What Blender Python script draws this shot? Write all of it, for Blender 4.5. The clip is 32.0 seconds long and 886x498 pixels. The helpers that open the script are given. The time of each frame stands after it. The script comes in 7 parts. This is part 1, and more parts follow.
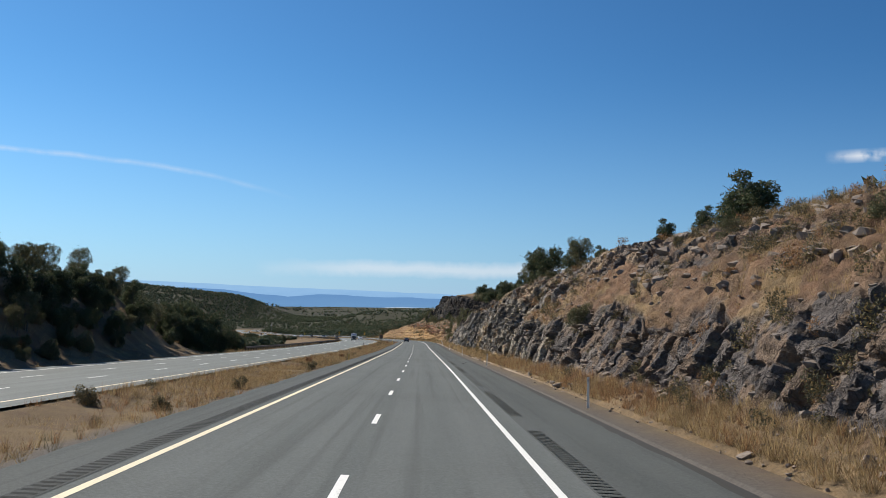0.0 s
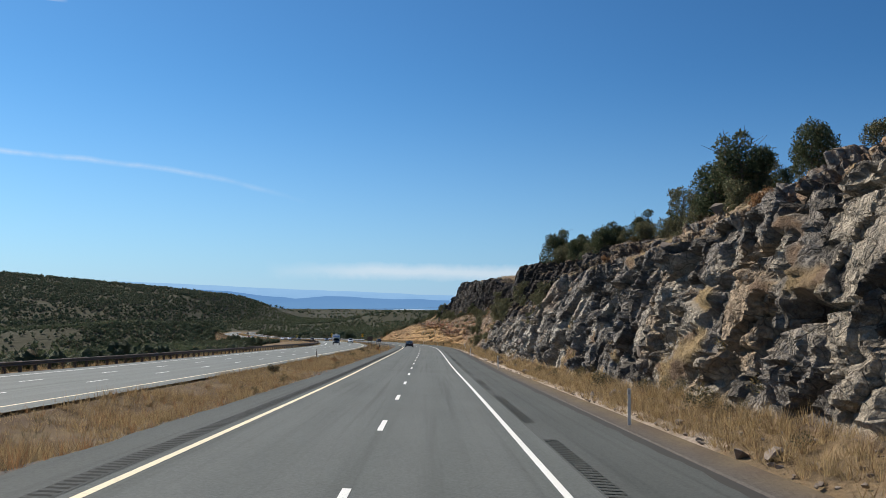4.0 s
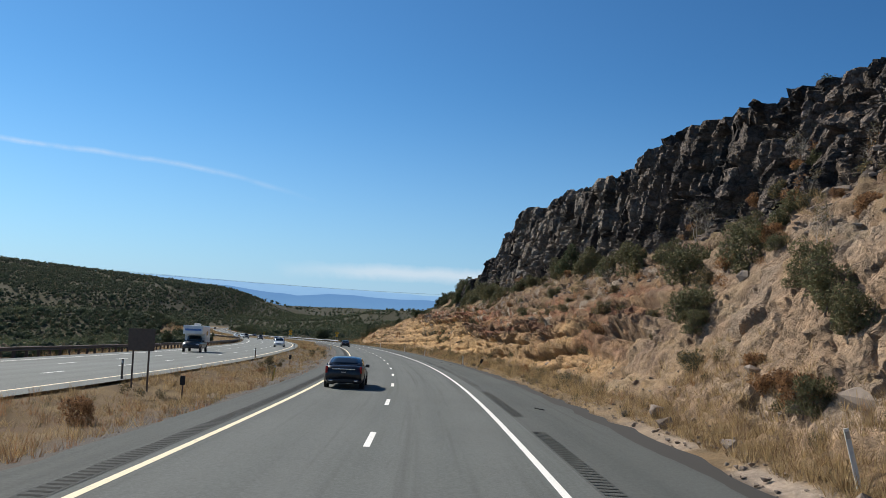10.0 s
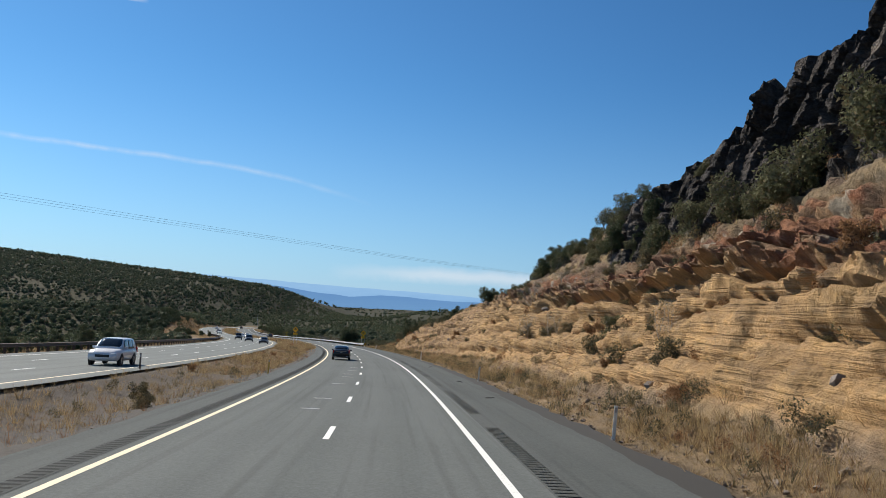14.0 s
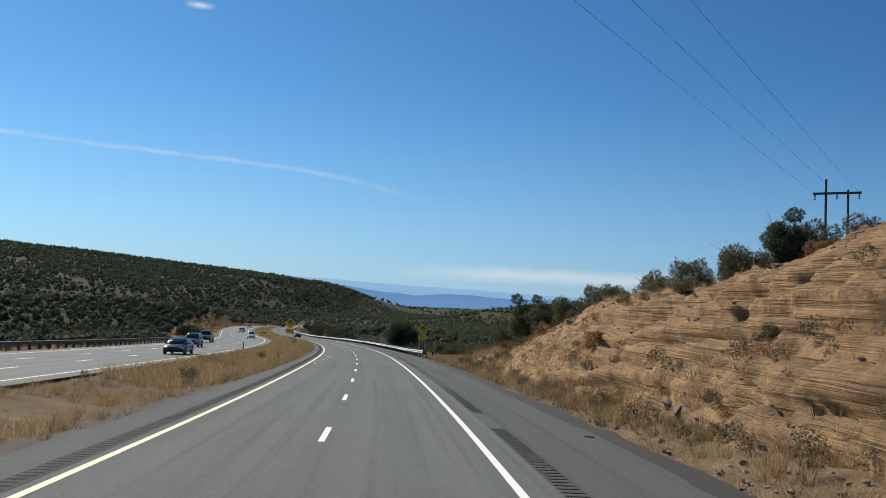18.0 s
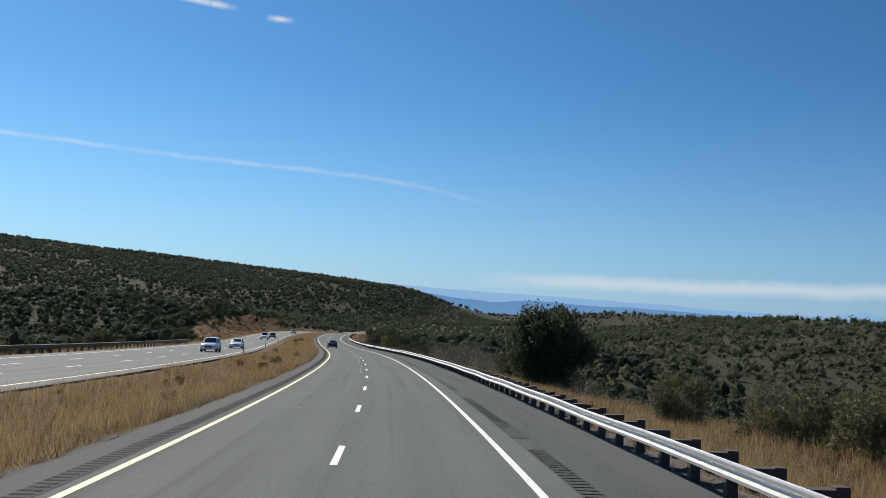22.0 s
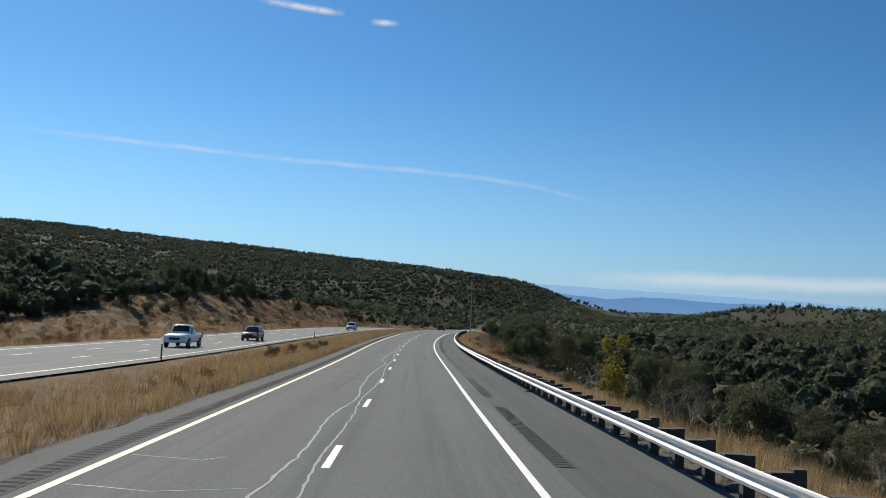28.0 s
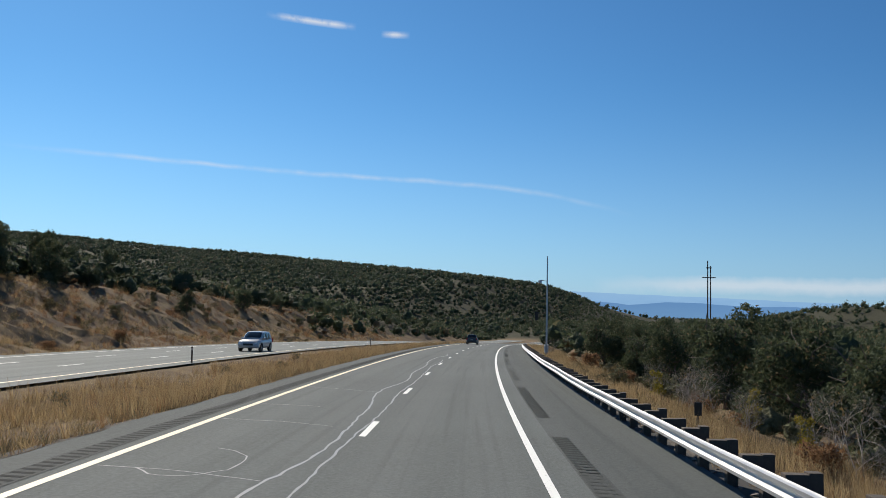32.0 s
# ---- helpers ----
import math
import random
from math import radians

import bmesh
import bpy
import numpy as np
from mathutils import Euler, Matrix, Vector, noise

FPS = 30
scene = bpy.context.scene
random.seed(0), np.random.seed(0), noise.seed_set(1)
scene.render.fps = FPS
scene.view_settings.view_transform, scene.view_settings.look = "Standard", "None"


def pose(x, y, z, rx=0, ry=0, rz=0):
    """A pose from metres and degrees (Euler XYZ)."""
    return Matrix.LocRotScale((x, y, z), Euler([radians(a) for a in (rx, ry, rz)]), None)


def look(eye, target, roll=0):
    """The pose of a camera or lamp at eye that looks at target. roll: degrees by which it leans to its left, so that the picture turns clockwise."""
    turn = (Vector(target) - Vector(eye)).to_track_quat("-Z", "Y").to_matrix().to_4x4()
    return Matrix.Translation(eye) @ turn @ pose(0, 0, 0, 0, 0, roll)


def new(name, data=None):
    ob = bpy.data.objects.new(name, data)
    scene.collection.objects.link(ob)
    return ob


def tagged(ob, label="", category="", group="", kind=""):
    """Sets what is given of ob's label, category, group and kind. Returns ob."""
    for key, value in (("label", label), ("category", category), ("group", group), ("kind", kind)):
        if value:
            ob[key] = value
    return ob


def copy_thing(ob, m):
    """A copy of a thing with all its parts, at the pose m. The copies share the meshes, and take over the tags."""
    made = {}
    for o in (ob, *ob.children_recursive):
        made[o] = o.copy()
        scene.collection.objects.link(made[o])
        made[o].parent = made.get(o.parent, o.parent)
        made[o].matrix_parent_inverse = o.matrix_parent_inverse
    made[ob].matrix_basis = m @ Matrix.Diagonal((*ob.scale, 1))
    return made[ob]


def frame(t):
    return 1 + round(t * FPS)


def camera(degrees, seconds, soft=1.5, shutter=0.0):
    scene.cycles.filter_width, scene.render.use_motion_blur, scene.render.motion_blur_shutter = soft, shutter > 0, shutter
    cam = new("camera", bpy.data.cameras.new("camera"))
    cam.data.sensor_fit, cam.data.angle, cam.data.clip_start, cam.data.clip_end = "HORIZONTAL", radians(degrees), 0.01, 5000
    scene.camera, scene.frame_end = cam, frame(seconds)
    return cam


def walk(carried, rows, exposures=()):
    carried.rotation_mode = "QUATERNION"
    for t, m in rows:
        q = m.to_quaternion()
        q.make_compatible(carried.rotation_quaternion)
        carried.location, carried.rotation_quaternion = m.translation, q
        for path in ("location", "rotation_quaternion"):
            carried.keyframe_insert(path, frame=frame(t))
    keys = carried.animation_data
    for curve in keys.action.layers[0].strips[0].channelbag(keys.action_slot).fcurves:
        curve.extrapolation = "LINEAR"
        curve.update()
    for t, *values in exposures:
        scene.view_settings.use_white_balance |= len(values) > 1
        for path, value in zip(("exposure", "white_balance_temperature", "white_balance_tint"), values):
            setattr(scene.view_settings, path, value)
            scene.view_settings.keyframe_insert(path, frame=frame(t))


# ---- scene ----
# ---- the camera, driven down the right-hand lane ----
cam = camera(53.92, 32.0, soft=0.5)
PATH = [
    (0.0, -0.36, 25.03, 1.23, 93.12, -0.62, 2.53),
    (0.5, -1.25, 39.07, 0.56, 93.15, -0.30, 2.75),
    (1.0, -2.13, 53.13, -0.10, 93.06, -0.03, 2.87),
    (1.5, -3.02, 67.14, -0.77, 93.18, 0.16, 3.05),
    (2.0, -3.93, 81.03, -1.42, 93.47, 0.15, 3.14),
    (2.5, -4.90, 94.74, -2.07, 93.25, 0.17, 3.11),
    (3.0, -5.91, 108.35, -2.71, 93.44, 0.13, 3.14),
    (3.5, -6.94, 121.95, -3.36, 93.30, -0.10, 3.23),
    (5.5, -11.03, 176.23, -5.92, 93.31, -1.59, 3.21),
    (6.0, -12.02, 189.75, -6.54, 93.47, -1.71, 3.33),
    (6.5, -12.97, 203.24, -7.14, 93.38, -1.39, 3.17),
    (7.0, -13.84, 216.70, -7.73, 93.52, -0.99, 3.36),
    (7.5, -14.70, 230.14, -8.31, 93.47, -0.70, 3.78),
    (8.0, -15.61, 243.60, -8.87, 93.44, -0.83, 3.38),
    (8.5, -16.65, 257.06, -9.42, 93.48, -1.17, 3.52),
    (9.0, -17.77, 270.53, -9.97, 93.44, -1.56, 3.54),
    (9.5, -18.93, 283.99, -10.53, 93.54, -2.38, 3.69),
    (10.0, -20.06, 297.46, -11.08, 93.50, -2.40, 3.67),
    (10.5, -21.13, 310.92, -11.65, 93.56, -2.52, 3.73),
    (11.0, -22.24, 324.38, -12.21, 93.46, -2.34, 3.94),
    (11.5, -23.48, 337.84, -12.78, 93.49, -2.27, 4.27),
    (12.0, -24.96, 351.29, -13.35, 93.39, -2.08, 4.58),
    (12.5, -26.66, 364.71, -13.93, 93.40, -2.17, 5.09),
    (13.0, -28.55, 378.09, -14.51, 93.55, -2.50, 5.71),
    (13.5, -30.64, 391.49, -15.10, 93.45, -2.80, 6.57),
    (14.0, -32.94, 404.93, -15.70, 93.55, -2.85, 7.16),
    (14.5, -35.44, 418.43, -16.29, 93.46, -2.69, 7.83),
    (15.0, -38.08, 431.98, -16.89, 93.51, -2.66, 8.44),
    (15.5, -40.79, 445.55, -17.49, 93.47, -2.63, 8.78),
    (17.5, -52.45, 500.17, -19.84, 93.21, -2.44, 10.79),
    (18.0, -55.77, 513.72, -20.43, 93.32, -2.46, 11.40),
    (18.5, -59.27, 527.14, -21.00, 93.32, -2.52, 11.87),
    (19.0, -62.92, 540.48, -21.58, 93.27, -2.77, 12.64),
    (19.5, -66.71, 553.81, -22.16, 93.40, -2.98, 13.45),
    (20.0, -70.65, 567.22, -22.74, 93.28, -3.11, 14.08),
    (20.5, -74.72, 580.76, -23.33, 93.22, -2.95, 14.82),
    (21.0, -78.93, 594.39, -23.93, 93.35, -2.76, 15.28),
    (21.5, -83.28, 608.02, -24.54, 93.33, -2.56, 15.85),
    (22.0, -87.76, 621.59, -25.14, 93.61, -2.52, 16.43),
    (22.5, -92.36, 635.07, -25.74, 93.48, -2.52, 16.86),
    (23.0, -97.06, 648.52, -26.34, 93.47, -2.47, 17.37),
    (23.5, -101.91, 661.92, -26.93, 93.47, -2.35, 17.84),
    (24.0, -106.96, 675.26, -27.52, 93.64, -2.27, 18.62),
    (24.5, -112.24, 688.55, -28.10, 93.55, -2.02, 19.30),
    (25.0, -117.69, 701.77, -28.67, 93.58, -1.76, 20.10),
    (25.5, -123.30, 714.99, -29.25, 93.49, -1.52, 20.85),
    (27.5, -147.18, 767.60, -31.57, 93.64, -2.07, 22.92),
    (28.0, -153.40, 780.84, -32.15, 93.25, -2.31, 23.39),
    (28.5, -159.69, 794.21, -32.73, 93.40, -2.41, 23.86),
    (29.0, -165.99, 807.70, -33.28, 93.17, -2.40, 24.20),
    (29.5, -172.25, 821.23, -33.80, 93.48, -2.26, 24.31),
    (30.0, -178.48, 834.71, -34.29, 93.46, -2.04, 24.33),
    (30.5, -184.66, 848.11, -34.75, 93.36, -1.95, 24.40),
    (31.0, -190.76, 861.47, -35.17, 93.51, -1.63, 24.46),
    (31.5, -196.74, 874.86, -35.57, 93.78, -1.27, 24.51),
    (32.0, -202.60, 888.31, -35.94, 93.88, -1.17, 24.45),
]
walk(cam, [(t, pose(x, y, z, rx, ry, rz)) for t, x, y, z, rx, ry, rz in PATH], [(0.0, 0.36, 6640, 10), (13.0, 0.36, 6640, 10), (19.0, 0.22, 6700, 10), (32.0, 0.22, 6700, 10)])

# ---- the road's line: heading (degrees), grade and cross fall (per cent) along its length ----
HEAD = [3.76, 3.80, 3.90, 3.86, 4.10, 4.06, 4.41, 4.13, 4.37, 4.97, 7.48, 9.65, 10.91, 12.39, 14.38, 16.01, 17.14, 19.19, 20.93, 22.61, 24.72, 25.37, 24.99, 25.11, 23.74, 21.91, 20.65, 19.67, 18.67, 17.68, 16.69, 15.69, 14.70, 13.70, 12.71, 11.71, 10.72]
GRADE = [-4.74, -4.73, -4.72, -4.72, -4.17, -4.22, -4.36, -4.21, -4.18, -4.22, -3.99, -3.94, -2.88, -2.08, -2.98, -3.62, -4.00, -4.23, -4.34]
FALL = [-4.44, -4.82, -4.46, -4.26, -3.20, -1.17, -0.14, -0.74, -0.30, -0.38, -0.49, -1.46, -3.08, -4.49, -3.42, -2.85, -2.43, -2.17, -2.04]
DASH_START = 2.38

# ---- world and sun ----
SUN_AZ, SUN_EL = 53.0, 38.0
SUN_POWER, SKY_STRENGTH = 5.0, 0.077
SUN_DIR = Vector((-math.sin(radians(SUN_AZ)) * math.cos(radians(SUN_EL)), math.cos(radians(SUN_AZ)) * math.cos(radians(SUN_EL)), math.sin(radians(SUN_EL))))


class Nodes:
    """Short hand for node trees."""

    def __init__(self, tree):
        self.tree = tree
        tree.nodes.clear()

    def add(self, kind, links=(), operation=None, use_clamp=None, data_type=None, feature=None, attribute_name=None):
        n = self.tree.nodes.new(kind)
        if operation:
            n.operation = operation
        if use_clamp:
            n.use_clamp = True
        if data_type:
            n.data_type = data_type
        if feature:
            n.feature = feature
        if attribute_name:
            n.attribute_name = attribute_name
        for key, value in dict(links).items():
            if isinstance(value, bpy.types.NodeSocket):
                self.tree.links.new(value, n.inputs[key])
            else:
                n.inputs[key].default_value = value
        return n

    def math(self, op, a, b=0.0, c=0.0, clamp=False):
        return self.add("ShaderNodeMath", {0: a, 1: b, 2: c}, operation=op, use_clamp=clamp).outputs[0]

    def mix(self, f, a, b):
        n = self.add("ShaderNodeMix", {0: f, 6: a, 7: b}, data_type="RGBA")
        return n.outputs[2]

    def ramp(self, f, a, b):
        return self.add("ShaderNodeMapRange", {0: f, 1: a, 2: b}).outputs[0]

    def noise(self, pos, scale, detail=4.0, rough=0.55):
        return self.add("ShaderNodeTexNoise", {"Vector": pos, "Scale": scale, "Detail": detail, "Roughness": rough}).outputs["Fac"]


world = bpy.data.worlds.new("sky")
scene.world = world
world.use_nodes = True
w = Nodes(world.node_tree)
sky = w.add("ShaderNodeTexSky")
sky.sky_type, sky.sun_disc, sky.altitude = "NISHITA", False, 1500.0
sky.sun_elevation, sky.sun_rotation = radians(SUN_EL), radians(-SUN_AZ)
sky.air_density, sky.dust_density, sky.ozone_density = 1.0, 0.25, 2.2
aim = w.add("ShaderNodeTexCoord").outputs["Generated"]
xyz = w.add("ShaderNodeSeparateXYZ", {0: aim})
az = w.math("MULTIPLY", w.math("ARCTAN2", w.math("MULTIPLY", xyz.outputs[0], -1.0), xyz.outputs[1]), 57.2958)
el = w.math("MULTIPLY", w.math("ARCSINE", xyz.outputs[2]), 57.2958)
wisp = w.noise(aim, 22.0, 6.0, 0.65)
# condensation trail: a thin line that sinks towards the right
line = w.math("ADD", w.math("ADD", 8.33, w.math("MULTIPLY", w.math("SUBTRACT", az, 27.0), 0.035)), w.math("MULTIPLY", w.math("POWER", w.math("MAXIMUM", w.math("SUBTRACT", 24.0, az), 0.0), 2.0), -0.0115))
line = w.math("ADD", line, w.math("MULTIPLY", w.math("SUBTRACT", w.noise(aim, 9.0, 3.0), 0.5), 0.7))
off = w.math("ABSOLUTE", w.math("SUBTRACT", el, line))
trail = w.math("MULTIPLY", w.ramp(off, 0.22, 0.0), w.math("MULTIPLY", w.ramp(az, 12.0, 20.0), w.ramp(az, 52.0, 44.0)))
trail = w.math("MULTIPLY", trail, w.ramp(wisp, 0.25, 0.75))
# low bank of thin cloud over the horizon
edge = w.math("ADD", az, w.math("MULTIPLY", wisp, 4.0))
bank = w.math("MULTIPLY", w.ramp(w.math("ABSOLUTE", w.math("SUBTRACT", el, w.math("ADD", 1.75, w.math("MULTIPLY", w.math("SUBTRACT", wisp, 0.5), 0.8)))), 0.62, 0.1), w.math("MULTIPLY", w.ramp(edge, 17.0, 10.0), w.ramp(edge, -22.0, -12.0)))
puff = w.math("MULTIPLY", w.ramp(w.math("ABSOLUTE", w.math("SUBTRACT", el, w.math("ADD", 18.15, w.math("MULTIPLY", w.math("SUBTRACT", az, 33.4), 0.07)))), 0.28, 0.0), w.math("MULTIPLY", w.ramp(az, 30.6, 32.0), w.ramp(az, 36.6, 34.4)))
puff = w.math("ADD", puff, w.math("MULTIPLY", w.ramp(w.math("ABSOLUTE", w.math("SUBTRACT", el, 17.6)), 0.26, 0.0), w.math("MULTIPLY", w.ramp(az, 27.0, 27.9), w.ramp(az, 29.0, 28.2))))
puff = w.math("MULTIPLY", puff, w.ramp(w.noise(aim, 45.0, 4.0), 0.32, 0.55))
puff2 = w.math("MULTIPLY", w.ramp(w.math("ABSOLUTE", w.math("SUBTRACT", el, 8.6)), 0.45, 0.0), w.math("MULTIPLY", w.ramp(az, -25.5, -24.0), w.ramp(az, -21.2, -23.0)))
puff2 = w.math("MULTIPLY", puff2, w.ramp(w.noise(aim, 50.0, 4.0), 0.4, 0.62))
cloud = w.math("ADD", w.math("MULTIPLY", trail, 0.5), w.math("ADD", w.math("MULTIPLY", bank, 0.5), w.math("MULTIPLY", w.math("ADD", puff, puff2), 0.8)), clamp=True)
deep = w.add("ShaderNodeMix", {0: 1.0, 6: sky.outputs[0], 7: (0.49, 0.95, 1.22, 1.0)}, data_type="RGBA")
deep.blend_type = "MULTIPLY"
# dry haze whitens the sky low over the horizon
tint = w.mix(w.math("MULTIPLY", w.math("POWER", w.ramp(el, 16.0, -1.0), 2.2), 0.9), deep.outputs[2], (5.0, 6.9, 9.4, 1.0))
# the sky is paler on the sun's side
away = w.add("ShaderNodeMix", {0: w.ramp(az, -25.0, 50.0), 6: (0.60, 0.68, 0.76, 1.0), 7: (1.06, 1.02, 1.0, 1.0)}, data_type="RGBA").outputs[2]
toned = w.add("ShaderNodeMix", {0: 1.0, 6: tint, 7: away}, data_type="RGBA")
toned.blend_type = "MULTIPLY"
skyc = w.mix(cloud, toned.outputs[2], (8.2, 8.6, 9.2, 1.0))
bg = w.add("ShaderNodeBackground", {"Color": skyc, "Strength": SKY_STRENGTH})
w.add("ShaderNodeOutputWorld", {"Surface": bg.outputs[0]})

sun = new("sun", bpy.data.lights.new("sun", "SUN"))
sun.data.energy, sun.data.angle, sun.data.color = SUN_POWER, radians(0.55), (1.0, 0.93, 0.81)
sun.matrix_world = look(SUN_DIR * 500, (0, 0, 0))

# ---- materials ----


def material(name):
    m = bpy.data.materials.new(name)
    m.use_nodes = True
    n = Nodes(m.node_tree)
    return m, n, n.add("ShaderNodeNewGeometry").outputs["Position"]


def finish(n, colour, rough=0.9, bump=None, bump_height=0.02, metal=0.0, spec=0.5, **more):
    links = {"Base Color": colour, "Roughness": rough, "Metallic": metal, "Specular IOR Level": spec}
    if bump is not None:
        links["Normal"] = n.add("ShaderNodeBump", {"Height": bump, "Distance": bump_height, "Strength": 0.8}).outputs[0]
    links.update(more)
    p = n.add("ShaderNodeBsdfPrincipled", links)
    n.add("ShaderNodeOutputMaterial", {"Surface": p.outputs[0]})
    return p


def rgb(r, g, b):
    return (r, g, b, 1.0)


def plain(name, colour, rough=0.5, metal=0.0, grain=0.15, scale=8.0, spec=0.5):
    """Paint, rubber or metal with slight dirt."""
    m, n, pos = material(name)
    f = n.noise(pos, scale, 5.0)
    c = n.mix(f, rgb(*[v * (1 - grain) for v in colour]), rgb(*[min(1, v * (1 + grain)) for v in colour]))
    finish(n, c, n.math("ADD", rough - 0.06, n.math("MULTIPLY", f, 0.12)), metal=metal, spec=spec)
    return m


def asphalt(name, light):
    m, n, pos = material(name)
    lat = n.add("ShaderNodeAttribute", attribute_name="lat").outputs["Fac"]
    lon = n.add("ShaderNodeAttribute", attribute_name="lon").outputs["Fac"]
    vec = n.add("ShaderNodeCombineXYZ", {0: lat, 1: n.math("MULTIPLY", lon, 0.06), 2: 0.0}).outputs[0]
    streak = n.noise(vec, 2.2, 5.0)
    patch = n.noise(pos, 0.11, 4.0)
    grain = n.noise(pos, 55.0, 3.0, 0.7)
    speck = n.ramp(n.noise(pos, 14.0, 4.0, 0.75), 0.35, 0.68)
    # wheel tracks: two in each lane, polished and paler
    track = n.math("ABSOLUTE", n.math("SINE", n.math("MULTIPLY", n.math("ADD", lat, 0.0), 2 * math.pi / 3.66)))
    c = n.mix(streak, rgb(0.078 * light, 0.087 * light, 0.086 * light), rgb(0.132 * light, 0.145 * light, 0.142 * light))
    c = n.mix(n.math("MULTIPLY", n.ramp(track, 0.35, 1.0), 0.4), c, rgb(0.148 * light, 0.158 * light, 0.156 * light))
    c = n.mix(n.math("MULTIPLY", n.ramp(patch, 0.42, 0.7), 0.35), c, rgb(0.072 * light, 0.079 * light, 0.075 * light))
    # thin cracks across and along
    crack = n.add("ShaderNodeTexVoronoi", {"Vector": n.add("ShaderNodeCombineXYZ", {0: n.math("MULTIPLY", lat, 0.35), 1: n.math("MULTIPLY", lon, 0.12), 2: n.math("MULTIPLY", streak, 0.25)}).outputs[0], "Scale": 1.0}, feature="DISTANCE_TO_EDGE").outputs[0]
    c = n.mix(n.math("MULTIPLY", n.math("MULTIPLY", n.ramp(crack, 0.004, 0.0005), n.ramp(patch, 0.45, 0.6)), 0.3), c, rgb(0.045, 0.046, 0.048))
    c = n.mix(n.math("MULTIPLY", grain, 0.5), c, rgb(0.046 * light, 0.05 * light, 0.047 * light))
    c = n.mix(n.math("MULTIPLY", speck, 0.32), c, rgb(0.21 * light, 0.225 * light, 0.222 * light))
    oil = n.noise(n.add("ShaderNodeCombineXYZ", {0: n.math("MULTIPLY", lat, 3.0), 1: n.math("MULTIPLY", lon, 0.03), 2: 4.0}).outputs[0], 1.0, 4.0)
    c = n.mix(n.math("MULTIPLY", n.ramp(oil, 0.52, 0.7), 0.35), c, rgb(0.05 * light, 0.055 * light, 0.051 * light))
    finish(n, c, n.math("ADD", 0.82, n.math("MULTIPLY", streak, 0.12)), bump=n.math("ADD", grain, speck), bump_height=0.006, spec=0.14)
    return m


def road_paint(name, colour):
    m, n, pos = material(name)
    wear = n.noise(pos, 9.0, 6.0, 0.7)
    fine = n.noise(pos, 60.0, 3.0)
    c = n.mix(n.ramp(n.math("ADD", wear, n.math("MULTIPLY", fine, 0.3)), 0.72, 0.95), rgb(*colour), rgb(0.18, 0.18, 0.17))
    finish(n, c, 0.65, bump=fine, bump_height=0.004)
    return m


def ground_material():
    m, n, pos = material("dry_ground")
    big, mid, fine = n.noise(pos, 0.03, 4.0), n.noise(pos, 0.5, 6.0, 0.65), n.noise(pos, 9.0, 5.0, 0.7)
    soil = n.mix(mid, rgb(0.09, 0.06, 0.04), rgb(0.19, 0.13, 0.088))
    straw = n.mix(fine, rgb(0.19, 0.135, 0.07), rgb(0.36, 0.265, 0.14))
    c = n.mix(n.ramp(n.math("ADD", mid, n.math("MULTIPLY", big, 0.4)), 0.5, 0.85), straw, soil)
    pebble = n.ramp(n.noise(pos, 26.0, 4.0, 0.8), 0.36, 0.6)
    c = n.mix(n.math("MULTIPLY", pebble, 0.55), c, n.mix(big, rgb(0.07, 0.052, 0.038), rgb(0.11, 0.085, 0.062)))
    gravel = n.add("ShaderNodeAttribute", attribute_name="gravel").outputs["Fac"]
    dark = n.mix(fine, rgb(0.05, 0.046, 0.044), rgb(0.17, 0.155, 0.14))
    brush = n.add("ShaderNodeAttribute", attribute_name="brush").outputs["Fac"]
    c = n.mix(n.math("MULTIPLY", brush, n.ramp(n.math("ADD", mid, n.math("MULTIPLY", n.noise(pos, 0.06, 4.0), 0.6)), 1.7, 1.25)), c, n.mix(fine, rgb(0.03, 0.034, 0.021), rgb(0.075, 0.068, 0.044)))
    c = n.mix(n.math("MULTIPLY", gravel, n.ramp(mid, 0.12, 0.3)), c, dark)
    finish(n, c, 0.95, bump=n.math("ADD", mid, n.math("MULTIPLY", fine, 0.4)), bump_height=0.2, spec=0.08)
    return m


